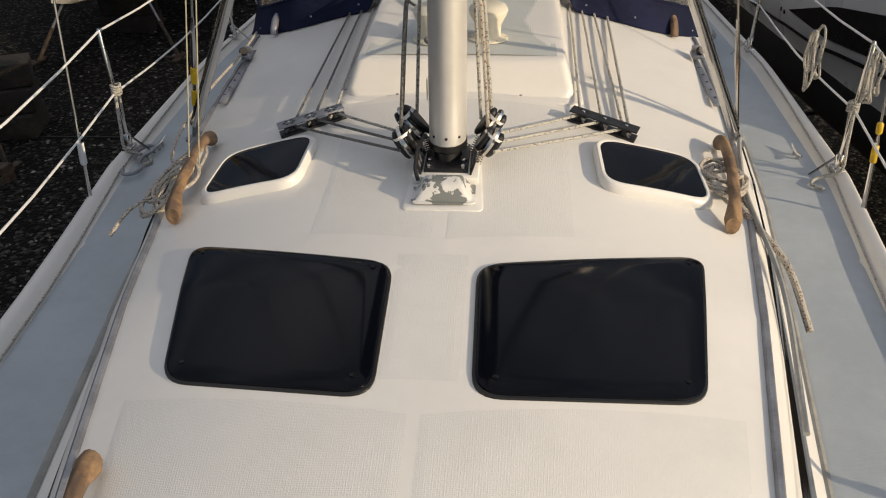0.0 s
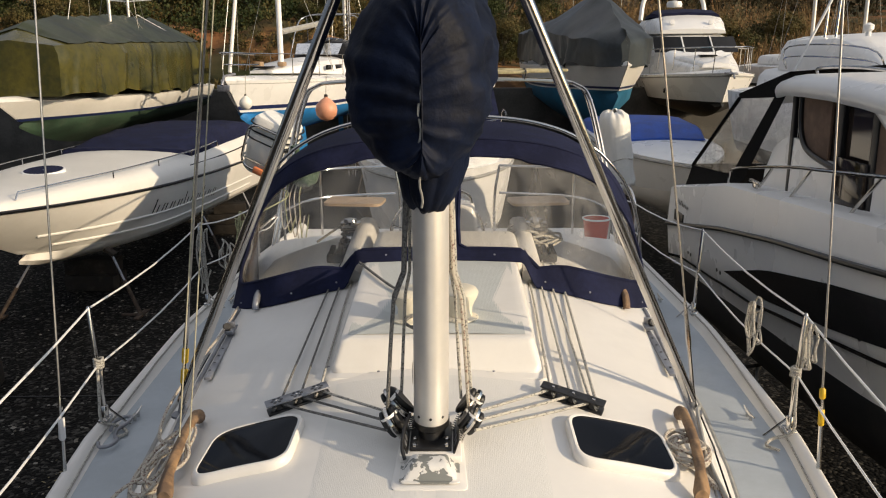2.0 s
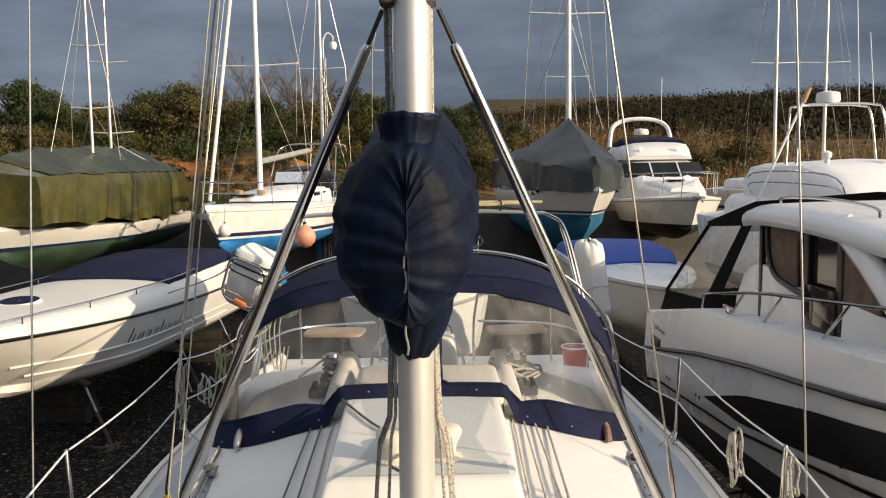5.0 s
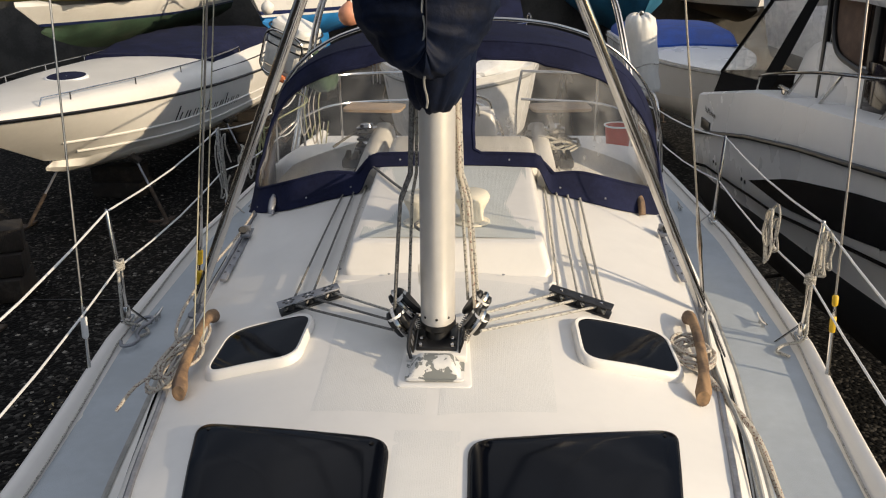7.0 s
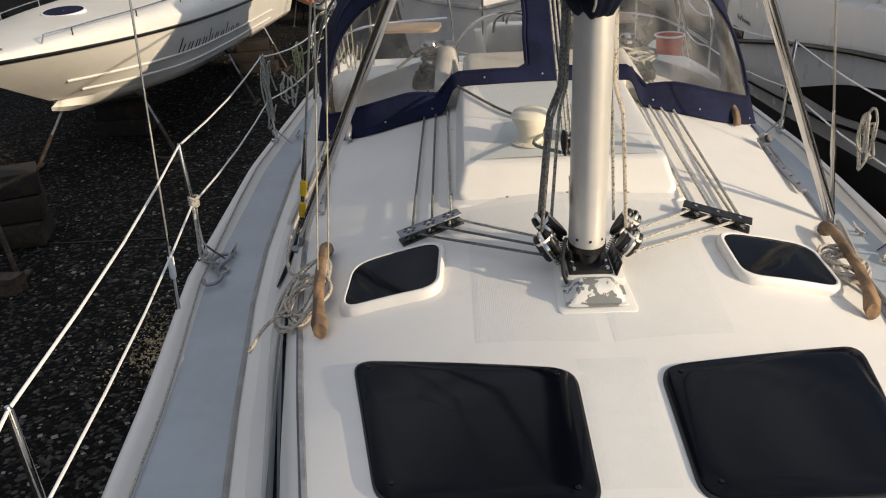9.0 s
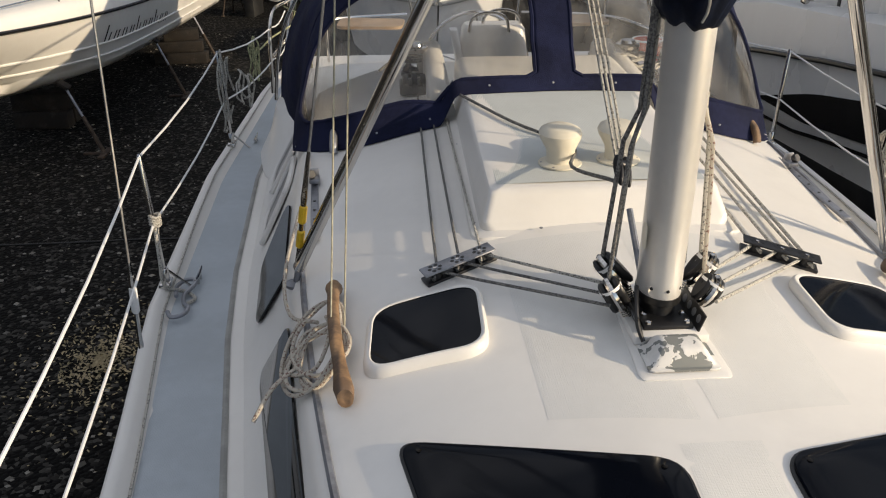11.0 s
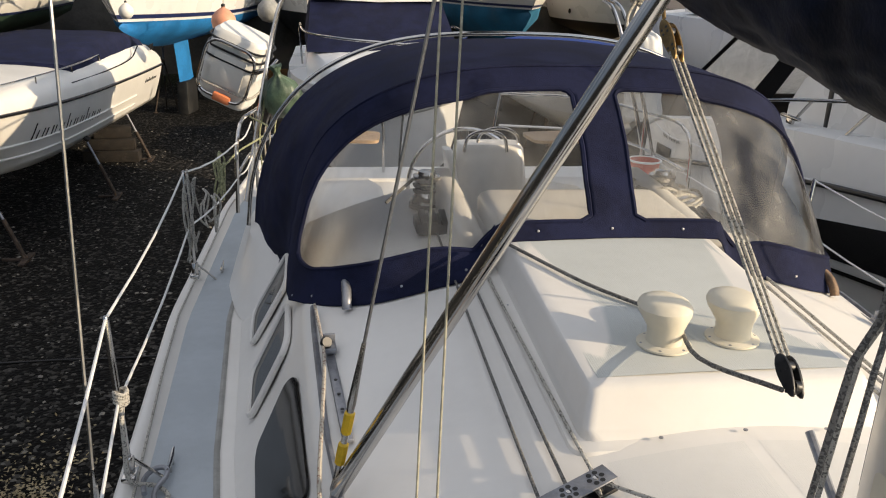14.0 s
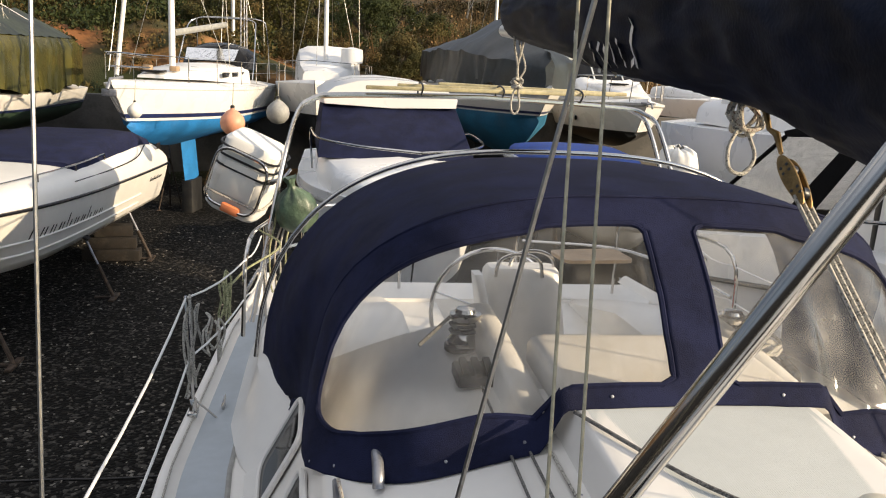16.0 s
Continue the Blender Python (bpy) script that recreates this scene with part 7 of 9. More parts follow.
def snatch_block(top, low, foot):
    """A slim pulley block on a spring: black cheeks, a bright strap between them, leaning out from the mast foot."""
    top, low, foot = Vector(top), Vector(low), Vector(foot)
    X = (top - low).normalized()
    Z = (Vector((0, 1, 0)) - X * X.y).normalized()
    Y = Z.cross(X)
    m = Matrix.Translation((top + low) / 2) @ Matrix((X, Y, Z)).transposed().to_4x4()
    L = (top - low).length / 2
    b = thing("pulley_block", "slim black pulley block with a white collar on a coil spring", "pulley block", m, "mast foot blocks")
    for dy in (-0.019, 0.019):
        bm = B()
        rings(bm, [[(r * L * 1.05 * math.cos(a), dy + h, r * 0.034 * (0.78 + 0.22 * math.cos(a)) * math.sin(a)) for a in (6.28318 * k / 18 for k in range(18))] for r, h in ((0.84, -0.010), (1.0, -0.004), (1.0, 0.004), (0.84, 0.010))])
        part("cheek", bm, BLACK, b)
    bm = B()
    lathe(bm, [(0.024, -0.010), (0.020, 0.0), (0.024, 0.010)], pose(0.012, 0, 0, 90, 0, 0), 16)
    part("sheave", bm, GELW, b, "white sheave")
    bm = B()
    tube(bm, [(L * 1.02 * math.cos(a), 0, 0.031 * math.sin(a)) for a in (6.28318 * k / 18 for k in range(19))], 0.010, 6)
    part("strap", bm, STEEL, b, "bright steel strap")
    bm = B()
    lathe(bm, [(0.010, -0.027), (0.010, 0.027), (0.003, 0.029)], pose(0.012, 0, 0, 90, 0, 0), 12)
    part("axle", bm, STEEL, b)
    bm = B()
    rings(bm, [[(x, 0.033 * math.cos(a), 0.036 * math.sin(a)) for a in (6.28318 * k / 18 for k in range(18))] for x in (L * 0.48, L * 0.50, L * 0.66, L * 0.68)], caps=False)
    part("collar", bm, GELW, b, "white plastic collar")
    inv = m.inverted()
    p, q = inv @ low, inv @ foot
    d = q - p
    e1 = d.cross(Vector((0.3, 1, 0.2))).normalized()
    e2 = d.cross(e1).normalized()
    bm = B()
    tube(bm, [p + d * (k / 56) + (e1 * math.cos(k * 0.9) + e2 * math.sin(k * 0.9)) * 0.012 for k in range(57)], 0.0024, 5)
    part("spring", bm, STEEL, b, "stainless coil spring")


snatch_block((-0.128, 0.05, 3.262), (-0.048, 0.045, 3.178), (-0.035, 0.03, 3.13))
snatch_block((-0.125, -0.025, 3.228), (-0.075, -0.035, 3.148), (-0.048, -0.04, 3.105))
snatch_block((0.188, 0.05, 3.258), (0.126, 0.045, 3.178), (0.100, 0.03, 3.125))
snatch_block((0.180, -0.02, 3.225), (0.132, -0.03, 3.155), (0.108, -0.04, 3.105))

# halyards down the mast
for x, y, mat, r, xt in ((-0.15, 0.05, ROPED, 0.0065, -0.075), (-0.145, -0.02, ROPED, 0.006, -0.068), (-0.105, 0.085, ROPE, 0.0055, -0.06), (0.135, 0.06, ROPE, 0.0065, 0.072), (0.125, 0.0, ROPER, 0.006, 0.066), (0.10, 0.09, ROPE, 0.0055, 0.06)):
    rope("halyard", [(MX + x, y, 3.22), (MX + x * 0.8, y * 0.8, 3.6), (MX + xt, 0.03, 4.0), (MX + xt, 0.03, 6.8)], r, mat, "braided halyard running down beside the mast", 3, True, "halyards")
# halyards tied off at the hand rail
for dx, dy in ((0.0, 0.0), (0.04, -0.015)):
    rope("halyard", [(-0.885 + dx, 0.16 + dy, 3.01), (-0.868 + dx, 0.24 + dy, 3.3), (-0.70 + dx, 0.98 + dy, 6.2)], 0.0027, LINE, "thin pale halyard tied to the grab rail", 2, False, "halyards")

# boom vang
va, vb = Vector((MX - 0.02, 0.10, 3.19)), Vector((MX - 0.01, 1.47, 4.20))
vd = vb - va
vang = thing("boom_vang", "three-part rope vang with worn blocks under the boom", "tackle")
for k, o in enumerate((-0.020, 0.0, 0.020)):
    bm = B()
    tube(bm, [va + vd * 0.23 + Vector((o * 0.7, 0, 0)), va + vd * 0.83 + Vector((o, 0.01 * k, 0))], 0.005, 6)
    part("fall", bm, ROPE, vang)
vu = vd.normalized()
for f, ln, wd_, mat in ((0.20, 0.055, 0.024, BLACK), (0.86, 0.085, 0.027, BRASS)):
    nn = Vector((-0.80, -0.60, 0.0))
    nn = (nn - vu * nn.dot(vu)).normalized()
    tt = vu.cross(nn)
    c0 = va + vd * f
    bm = B()
    for o in (-0.015, 0.015):
        rings(bm, [[c0 + nn * (o + h) + vu * (ln * k_ * math.cos(a)) + tt * (wd_ * k_ * (0.80 + 0.20 * math.cos(a)) * math.sin(a)) for a in (6.28318 * k / 22 for k in range(22))] for h, k_ in ((-0.004, 0.94), (-0.002, 1.0), (0.002, 1.0), (0.004, 0.94))])
    blk_ = part("fiddle_block", bm, mat, vang, "black fiddle block" if f < 0.5 else "corroded brass fiddle block")
    for q_ in (-0.5, 0.42):
        bm = B()
        lathe(bm, [(wd_ * 0.72, -0.010), (wd_ * 0.6, 0.0), (wd_ * 0.72, 0.010)], Matrix.Translation(c0 + vu * ln * q_) @ nn.to_track_quat("Z", "Y").to_matrix().to_4x4(), 14)
        part("sheave", bm, BLACK, blk_)
        for e_ in range(4):
            bm = B()
            w_ = vu * math.cos(1.571 * e_ + 0.78) + tt * math.sin(1.571 * e_ + 0.78)
            lathe(bm, [(0.0045, 0.0185), (0.0045, 0.0200), (0.001, 0.0201)], Matrix.Translation(c0 + vu * ln * q_ + w_ * 0.013) @ nn.to_track_quat("Z", "Y").to_matrix().to_4x4(), 8)
            part("hole", bm, BLACK, blk_)
bm = B()
tube(bm, [va + vd * 0.92, va + vd * 0.955 + Vector((0.008, 0, 0.01)), va + vd * 0.975, vb + Vector((0, 0, 0.03))], [0.006, 0.010, 0.007, 0.009], 8)
part("shackle", bm, BRASS, vang)
bm = B()
tube(bm, [va, va + vd * 0.12], 0.010, 8)
part("shackle", bm, GALV, vang)
rope("vang_tail", [va + vd * 0.18 + Vector((-0.03, 0, 0)), Vector((MX - 0.12, 0.62, 3.32)), Vector((-0.02, 0.98, zc(0.98) + 0.122)), Vector((-0.20, 1.25, zc(1.25) + 0.118)), Vector((-0.385, 1.62, zc(1.6) + 0.112))], 0.0065, ROPED, "dark rope lying across the hatch garage", 5)
for k in range(5):
    g_ = random.Random(80 + k)
    rope("slack_loop", [(MX + 0.01 + 0.042 * math.cos(q * 1.05 + k) + g_.uniform(-0.012, 0.012), 1.60 + 0.035 * math.sin(q * 0.8 + 2 * k), 4.195 + 0.045 * math.sin(q * 1.05 + k) + g_.uniform(-0.012, 0.012)) for q in range(9)], 0.0058, (ROPE, ROPER)[k % 2], "loose rope tangled in loops under the boom", 6, True, "boom loops")
rope("slack_loop", [(MX - 0.02, 1.58, 4.17), (MX - 0.06, 1.55, 4.11), (MX - 0.06, 1.53, 4.055), (MX - 0.015, 1.53, 4.045), (MX + 0.02, 1.55, 4.09), (MX + 0.01, 1.58, 4.15)], 0.0058, ROPE, "loose rope tangled in loops under the boom", 6, True, "boom loops")
for dx, r_, bow in ((-0.018, 0.007, 0.02), (0.004, 0.007, -0.015), (0.022, 0.006, 0.03)):
    rope("mainsheet_tail", [(dx, 4.3, 4.60), (dx - bow, 4.32, 4.45), (dx + bow * 0.6, 4.33, 4.30), (dx * 0.4, 4.33, 4.22)], r_, ROPE, "pale rope hanging from the boom end to a knot", 5, True, "boom end ropes")
rope("rope_knot", [(0.035 * math.cos(1.9 * k), 4.33 + 0.022 * math.sin(2.7 * k), 4.20 + 0.026 * math.sin(1.3 * k)) for k in range(15)], 0.008, ROPE, "pale rope tied in a lumpy knot", 4)
rope("rope_loop", [(0.0, 4.33, 4.19), (-0.028, 4.33, 4.12), (-0.030, 4.33, 4.05), (-0.005, 4.33, 4.02), (0.018, 4.33, 4.06), (0.012, 4.33, 4.13), (0.0, 4.33, 4.19)], 0.007, ROPE, "pale rope loop below a knot", 5)


def coil(name, c, r, n, mat, label, axis="Y", squash=1.5, rad=0.006, seed=1, group="rope coils"):
    """A hanging or lying hank of rope."""
    g = random.Random(seed)
    pts = []
    for k in range(n * 10):
        a = 6.28318 * k / 10
        rr = r * (1 + 0.34 * math.sin(k * 0.37 + seed) + g.uniform(-0.10, 0.10))
        u, v, w = rr * math.cos(a), squash * rr * math.sin(a), g.uniform(-1, 1) * r * 0.28 + 0.6 * r * math.sin(k * 0.13 + seed)
        if axis == "Y":
            pts.append((c[0] + w, c[1] + u, c[2] + v))
        elif axis == "X":
            pts.append((c[0] + u, c[1] + w, c[2] + v))
        else:
            pts.append((c[0] + u, c[1] + v, c[2] + abs(w) * 0.8))
    return rope(name, pts, rad, mat, label, 2, True, group)


g_ = random.Random(14)
pts = []
for k in range(58):
    a = 6.28318 * k / 9.3
    cx_, cy_o = -0.925 + 0.02 * math.sin(k * 0.31), 0.09 + 0.05 * math.sin(k * 0.23 + 1)
    x, y = cx_ + (0.075 + 0.022 * math.sin(k * 0.41)) * math.cos(a), cy_o + (0.15 + 0.05 * math.sin(k * 0.19 + 2)) * math.sin(a)
    pts.append((x, y, zt(x, y) + 0.012 + 0.03 * abs(math.sin(k * 0.37)) + (0.02 if abs(x + 0.87) < 0.03 else 0.0)))
rope("rope_coil", pts, 0.0062, ROPER, "pale rope with red flecks looped loosely round the grab rail", 3, True, "rope coils")
rope("rope_tail", [(-0.93, 0.22, 2.99), (-1.03, 0.36, 2.94), (-1.07, 0.60, 2.96), (-1.06, 0.95, 3.0), (-1.05, 1.35, 3.01), (-1.08, 1.8, 3.0)], 0.0065, ROPER, "pale rope with red flecks led along the coachroof edge", 5)
rope("rope_tail", [(-0.97, 0.05, 2.95), (-1.04, -0.03, 2.93), (-1.09, -0.10, 2.87)], 0.0065, ROPER, "frayed rope end hanging over the cabin window", 4)
coil("rope_coil", (0.93, 0.16, zt(0.93, 0.16) + 0.022), 0.06, 6, ROPER, "pale rope with red flecks coiled under the grab rail", "Z", 1.6, 0.0065, 5)
rope("rope_tail", [(0.93, 0.10, 2.98), (1.0, -0.06, 2.93), (1.06, -0.22, 2.88), (1.10, -0.38, 2.76)], 0.011, ROPER, "thick frayed rope end over the coachroof edge", 5)
rope("sheet_line", [(1.12, 0.66, 2.93), (1.05, 0.45, 2.99), (1.0, 0.1, 2.96), (0.985, -0.4, 2.93), (0.90, -0.95, 2.88)], 0.008, SEALANT, "dark sheet lying along the coachroof edge", 5)
# hanging ropes at stanchions and guard rails
for (x, y, z, r, sq, mat, sd) in ((-1.77, 3.52, 2.83, 0.05, 4.0, ROPE, 2), (-1.72, 3.98, 2.74, 0.07, 1.4, ROPE, 4), (-1.70, 4.35, 2.86, 0.05, 2.6, ROPEG, 6), (1.765, 1.88, 2.86, 0.045, 2.8, ROPE, 7), (1.79, 1.20, 2.98, 0.03, 3.2, ROPE, 9)):
    coil("rope_coil", (x, y, z), r, 4, mat, "rope hank hanging from the lifeline", "Y", sq, 0.0065, sd)
for s in (-1, 1):
    y = 1.52 if s < 0 else 1.38
    x = XC + s * (beam(y) + 0.022)
    for k in range(4):
        rope("lashing", [(x + 0.022 * math.cos(a), y + 0.022 * math.sin(a), 2.77 + 0.013 * k + 0.004 * math.sin(2 * a)) for a in (6.28318 * q / 10 for q in range(11))], 0.007, ROPE, "rope lashing round a stanchion", 2, True, "lashings")
    rope("mooring_tail", [(x, y - 0.02, 2.78), (x - 0.01 * s, y - 0.06, 2.62), (x - 0.02 * s, y - 0.08, 2.50), (x - 0.10 * s, y - 0.04, 2.445), (x - 0.15 * s, y - 0.10, 2.44), (x - 0.11 * s, y - 0.16, 2.44)], 0.0085, ROPE, "pale rope tail hanging to the side deck", 6, True, "mooring tails")
    rope("mooring_tail", [(x, y + 0.02, 2.78), (x + 0.02 * s, y + 0.05, 2.6), (x + 0.0 * s, y - 0.01, 2.45)], 0.0085, ROPE, "pale rope tail hanging to the side deck", 6, True, "mooring tails")
rope("shackle_hook", [(-1.685, 1.42, 2.455), (-1.70, 1.50, 2.46), (-1.675, 1.56, 2.462), (-1.635, 1.57, 2.46), (-1.625, 1.52, 2.458), (-1.65, 1.44, 2.455), (-1.64, 1.36, 2.455), (-1.61, 1.31, 2.455), (-1.62, 1.25, 2.455), (-1.665, 1.23, 2.455), (-1.69, 1.27, 2.46)], 0.010, GALV, "grey snap hook lying on the side deck", 5)
# a small deck cleat
for s in (-1, 1):
    for y in (1.62, 3.72):
        x = XC + s * (beam(y) - 0.11)
        bm = B()
        tube(bm, [(x, y - 0.08, zd(y) + 0.045), (x, y - 0.03, zd(y) + 0.035), (x, y + 0.03, zd(y) + 0.035), (x, y + 0.08, zd(y) + 0.045)], [0.005, 0.009, 0.009, 0.005], 8)
        box(bm, (x, y - 0.025, zd(y) + 0.02), (0.016, 0.018, 0.035), 0.004)
        box(bm, (x, y + 0.025, zd(y) + 0.02), (0.016, 0.018, 0.035), 0.004)
        part("fairlead_cleat", bm, STEEL, yacht)

for a_ in (-2.3, -1.57, -0.85):
    bm = B()
    lathe(bm, [(0.005, 0), (0.004, 0.002), (0.001, 0.0025)], Matrix.Translation((MX + 0.058 * math.cos(a_), MY + 0.080 * math.sin(a_), 3.222)) @ Vector((math.cos(a_), math.sin(a_), 0)).to_track_quat("Z", "Y").to_matrix().to_4x4(), 8)
    part("rivet", bm, BLACK, mast)

# mast plate, sail cover seams and the maker's mark as plain strokes
bm = B()
rings(bm, [[(MX - 0.0595, MY - 0.02 + x, 3.36 + z) for x, z in rrect(0.04, 0.075, 0.018, 4)]], caps=False)
bm.faces.new(list(bm.verts))
part("mast_label", bm, CREAM, yacht, "yellowed oval label")


def on_cover(y, a, off=0.006):
    zlo, zhi, wd = (interp(y, CY, [c[k] for c in COVER]) for k in (1, 2, 3))
    x, z = math.sin(a), -math.cos(a)
    pull = 1.0 - 0.16 * max(0, z) - 0.10 * max(0, -z - 0.5)
    fold = cover_fold(x, y, z)
    return Vector((MX - 0.02 * max(0.0, 1 - abs(y) * 2) + wd * pull * x * (1 + fold) + off * x, y - 0.16 * fold * max(0.0, 1 - (y + 0.2) * 4), (zlo + zhi) / 2 + (zhi - zlo) / 2 * z * (1 + 0.35 * fold) + off * z))


def stroke(pts, w, parent, mat, name):
    """A painted stroke on the cover along (y, angle) points."""
    bm = B()
    P = [on_cover(y, a) for y, a in pts]
    prev = None
    for i, p in enumerate(P):
        d = (P[min(i + 1, len(P) - 1)] - P[max(i - 1, 0)]).normalized()
        n = d.cross(Vector((-1, 0, 0))).normalized() * w / 2
        cur = (bm.verts.new(p + n), bm.verts.new(p - n))
        if prev:
            bm.faces.new((prev[0], prev[1], cur[1], cur[0]))
        prev = cur
    part(name, bm, mat, parent)


# plain slanted strokes where the maker's mark stands
for y0_, z0_, y1_, z1_ in ((2.84, 4.33, 2.82, 4.47), (2.78, 4.33, 2.70, 4.33), (2.66, 4.33, 2.60, 4.42), (2.55, 4.27, 2.50, 4.42), (2.46, 4.34, 2.41, 4.42), (2.36, 4.34, 2.32, 4.43), (2.27, 4.34, 2.23, 4.43), (2.20, 4.34, 2.13, 4.36), (2.12, 4.34, 2.06, 4.49)):
    pts = []
    for k in range(7):
        y, z = y0_ + (y1_ - y0_) * k / 6 + 0.05, z0_ + (z1_ - z0_) * k / 6 - 0.012
        zlo, zhi = (interp(y, CY, [c[j] for c in COVER]) for j in (1, 2))
        pts.append((y, -math.acos(max(-0.98, min(0.98, -(z - (zlo + zhi) / 2) / ((zhi - zlo) / 2))))))
    stroke(pts, 0.026, cover, GELW, "maker_mark")
bm = B()
tube(bm, [Vector((MX - 0.018 + 0.004 * math.sin(k * 1.3), -0.213 + 0.075 * (abs(k - 13) / 13) ** 2.5, 3.93 + 0.52 * k / 24)) for k in range(25)], 0.0035, 6)
part("zip", bm, SEALANT, cover, "front zip with worn yellowed tape")
bm = B()
rings(bm, [oval(0.094, 0.119, 4.645, MX - 0.004, MY), oval(0.096, 0.121, 4.66, MX - 0.004, MY), oval(0.091, 0.116, 4.664, MX - 0.004, MY)], caps=False)
part("collar_hem", bm, NAVYPNT, cover)

# sprayhood flaps and studs
for s in (-1, 1):
    bm, loops = B(), []
    for k in range(13):
        t = k / 12
        a = hood_pt(s * 1.0, 0.58 + 0.42 * t)
        b = a + Vector((s * 0.03, 0.0, -0.07 - 0.05 * t + 0.02 * math.sin(7 * t)))
        loops.append([a.lerp(b, q / 4) + Vector((s * 0.012 * math.sin(3.14 * q / 4 + 1.7 * k), 0, 0)) for q in range(5)])
    rings(bm, loops, closed=False, caps=False)
    ob = part("side_flap", bm, NAVY, hood)
    sol = ob.modifiers.new("thick", "SOLIDIFY")
    sol.thickness = 0.005
for k in range(13):
    u = -0.9 + 1.8 * k / 12
    bm = B()
    p = hood_pt(u, 0.035)
    lathe(bm, [(0.0055, 0), (0.005, 0.004), (0.002, 0.005)], Matrix.Translation(p + Vector((0, -0.004, 0.0))) @ pose(0, 0, 0, 70, 0, 0), 10)
    part("stud", bm, GALV, hood)

# ---- cockpit ----
for s in (-1, 1):
    bm, loops = B(), []
    for y in station_range(2.90, 5.55, 18):
        o, d = wbot(y), zd(y)
        top = interp(y, [2.9, 3.1, 3.4, 4.2, 5.2, 5.55], [2.66, 2.78, 2.86, 2.84, 2.62, 2.52])
        q = interp(y, [2.9, 3.1, 3.5, 4.6, 5.55], [-0.3, 0.4, 1.0, 1.0, 0.4])
        half = [(0.66, 2.30), (0.67, top - 0.02), (0.72, top + 0.01), (1.12, top), (1.28 + 0.08 * q, top - 0.03), (1.36 + 0.12 * q, top - 0.10), (o - 0.03 + 0.10 * q, d + 0.11), (o + 0.02 + 0.12 * q, d + 0.004)]
        loops.append([(XC + s * x, y, z) for x, z in half])
    v = rings(bm, loops, closed=False, caps=False)
    bm.faces.new(v[-1])
    bm.faces.new(v[0][::-1])
    part("cockpit_coaming", bm, GEL, yacht, "white moulded cockpit coaming")
    bm = B()
    box(bm, (XC + s * 0.50, 4.1, 2.42), (0.38, 2.3, 0.35), 0.03)
    part("cockpit_seat", bm, GEL, yacht)
bm = B()
box(bm, (XC, 4.2, 2.16), (1.4, 3.0, 0.1), 0.01)
part("cockpit_sole", bm, NONSKID, yacht)
bm = B()
rings(bm, [[(XC + x, y, z) for x, z in ((-0.95, 2.3), (-0.9, 2.62 - 0.30 * (y - 5.2)), (0.9, 2.62 - 0.30 * (y - 5.2)), (0.95, 2.3))] for y in (5.2, 5.75)])
part("stern_seat", bm, GEL, yacht, "white curved helm seat")
bm = B()
box(bm, (XC, 5.95, 2.25), (2.9, 0.9, 0.3), 0.05)
part("transom_deck", bm, GEL, yacht)


def winch(x, y, z):
    bm = B()
    lathe(bm, [(0.075, 0), (0.075, 0.03), (0.055, 0.05), (0.05, 0.08), (0.052, 0.11), (0.066, 0.13), (0.066, 0.145), (0.045, 0.15), (0.04, 0.165), (0.015, 0.168)], pose(x, y, z), 22)
    w = part("winch", bm, STEEL, yacht, "chrome sheet winch")
    bm = B()
    lathe(bm, [(0.082, 0), (0.082, 0.02), (0.07, 0.03)], pose(x, y, z - 0.01), 20)
    part("winch_base", bm, BLACK, w)
    bm = B()
    pts = [(x + 0.062 * math.cos(a * 0.9), y + 0.062 * math.sin(a * 0.9), z + 0.055 + 0.004 * a) for a in range(0, 18)]
    tube(bm, pts + [(x - 0.2, y - 0.1, z + 0.04)], 0.008, 6)
    part("rope_turns", bm, ROPED, w)


winch(-0.55, 2.62, zt(-0.55, 2.62))
winch(0.62, 2.62, zt(0.62, 2.62))
for s in (-1, 1):
    x = XC + s * 0.60
    bm = B()
    box(bm, (x, 2.26, zt(x, 2.26) + 0.03), (0.15, 0.16, 0.055), 0.012)
    cl = part("rope_clutch", bm, BLACK, yacht, "black triple rope clutch")
    for k in (-1, 0, 1):
        bm = B()
        box(bm, (x + 0.045 * k, 2.23, zt(x, 2.26) + 0.07), (0.03, 0.12, 0.02), 0.006, pose(0, 0, 0, 12, 0, 0))
        part("lever", bm, BLACK, cl)
coil("rope_coil", (0.60, 2.50, 3.20), 0.13, 6, ROPE, "pale rope flaked down on the coachroof under the sprayhood", "Z", 0.8, 0.008, 11)
# sliding hatch drawn shut, with moulded runners on either side
bm = B()
loops = []
for z, inset in ((0.0, 0.0), (0.065, 0.0), (0.085, 0.008), (0.096, 0.022), (0.100, 0.05)):
    o = quad_round([(-0.36 + inset, 2.36 - inset), (0.47 - inset, 2.36 - inset), (0.47 - inset, 1.76), (-0.36 + inset, 1.76)], 0.05)
    loops.append([(x, y, zc(y) - 0.05 * (x - XC) ** 2 + z) for x, y in o])
bm.faces.new(rings(bm, loops, caps=False)[-1])
part("sliding_hatch", bm, GEL, yacht, "white sliding companionway hatch", smooth=50)
for s in (-1, 1):
    x = XC + s * 0.49
    bm = B()
    rings(bm, [[(x + a, y, zt(x, y) + b * h) for a, b in ((-0.06, -0.30), (-0.052, 0.085), (-0.038, 0.10), (0.0, 0.104), (0.038, 0.10), (0.056, 0.08), (0.075, -0.02))] for y, h in ((1.74, 0.75), (2.1, 1.0), (2.5, 1.15), (2.78, 1.2), (2.84, 1.0), (2.86, 0.4))])
    part("hatch_runner", bm, GEL, yacht, "white moulded runner beside the sliding hatch", smooth=50)
bm = B()
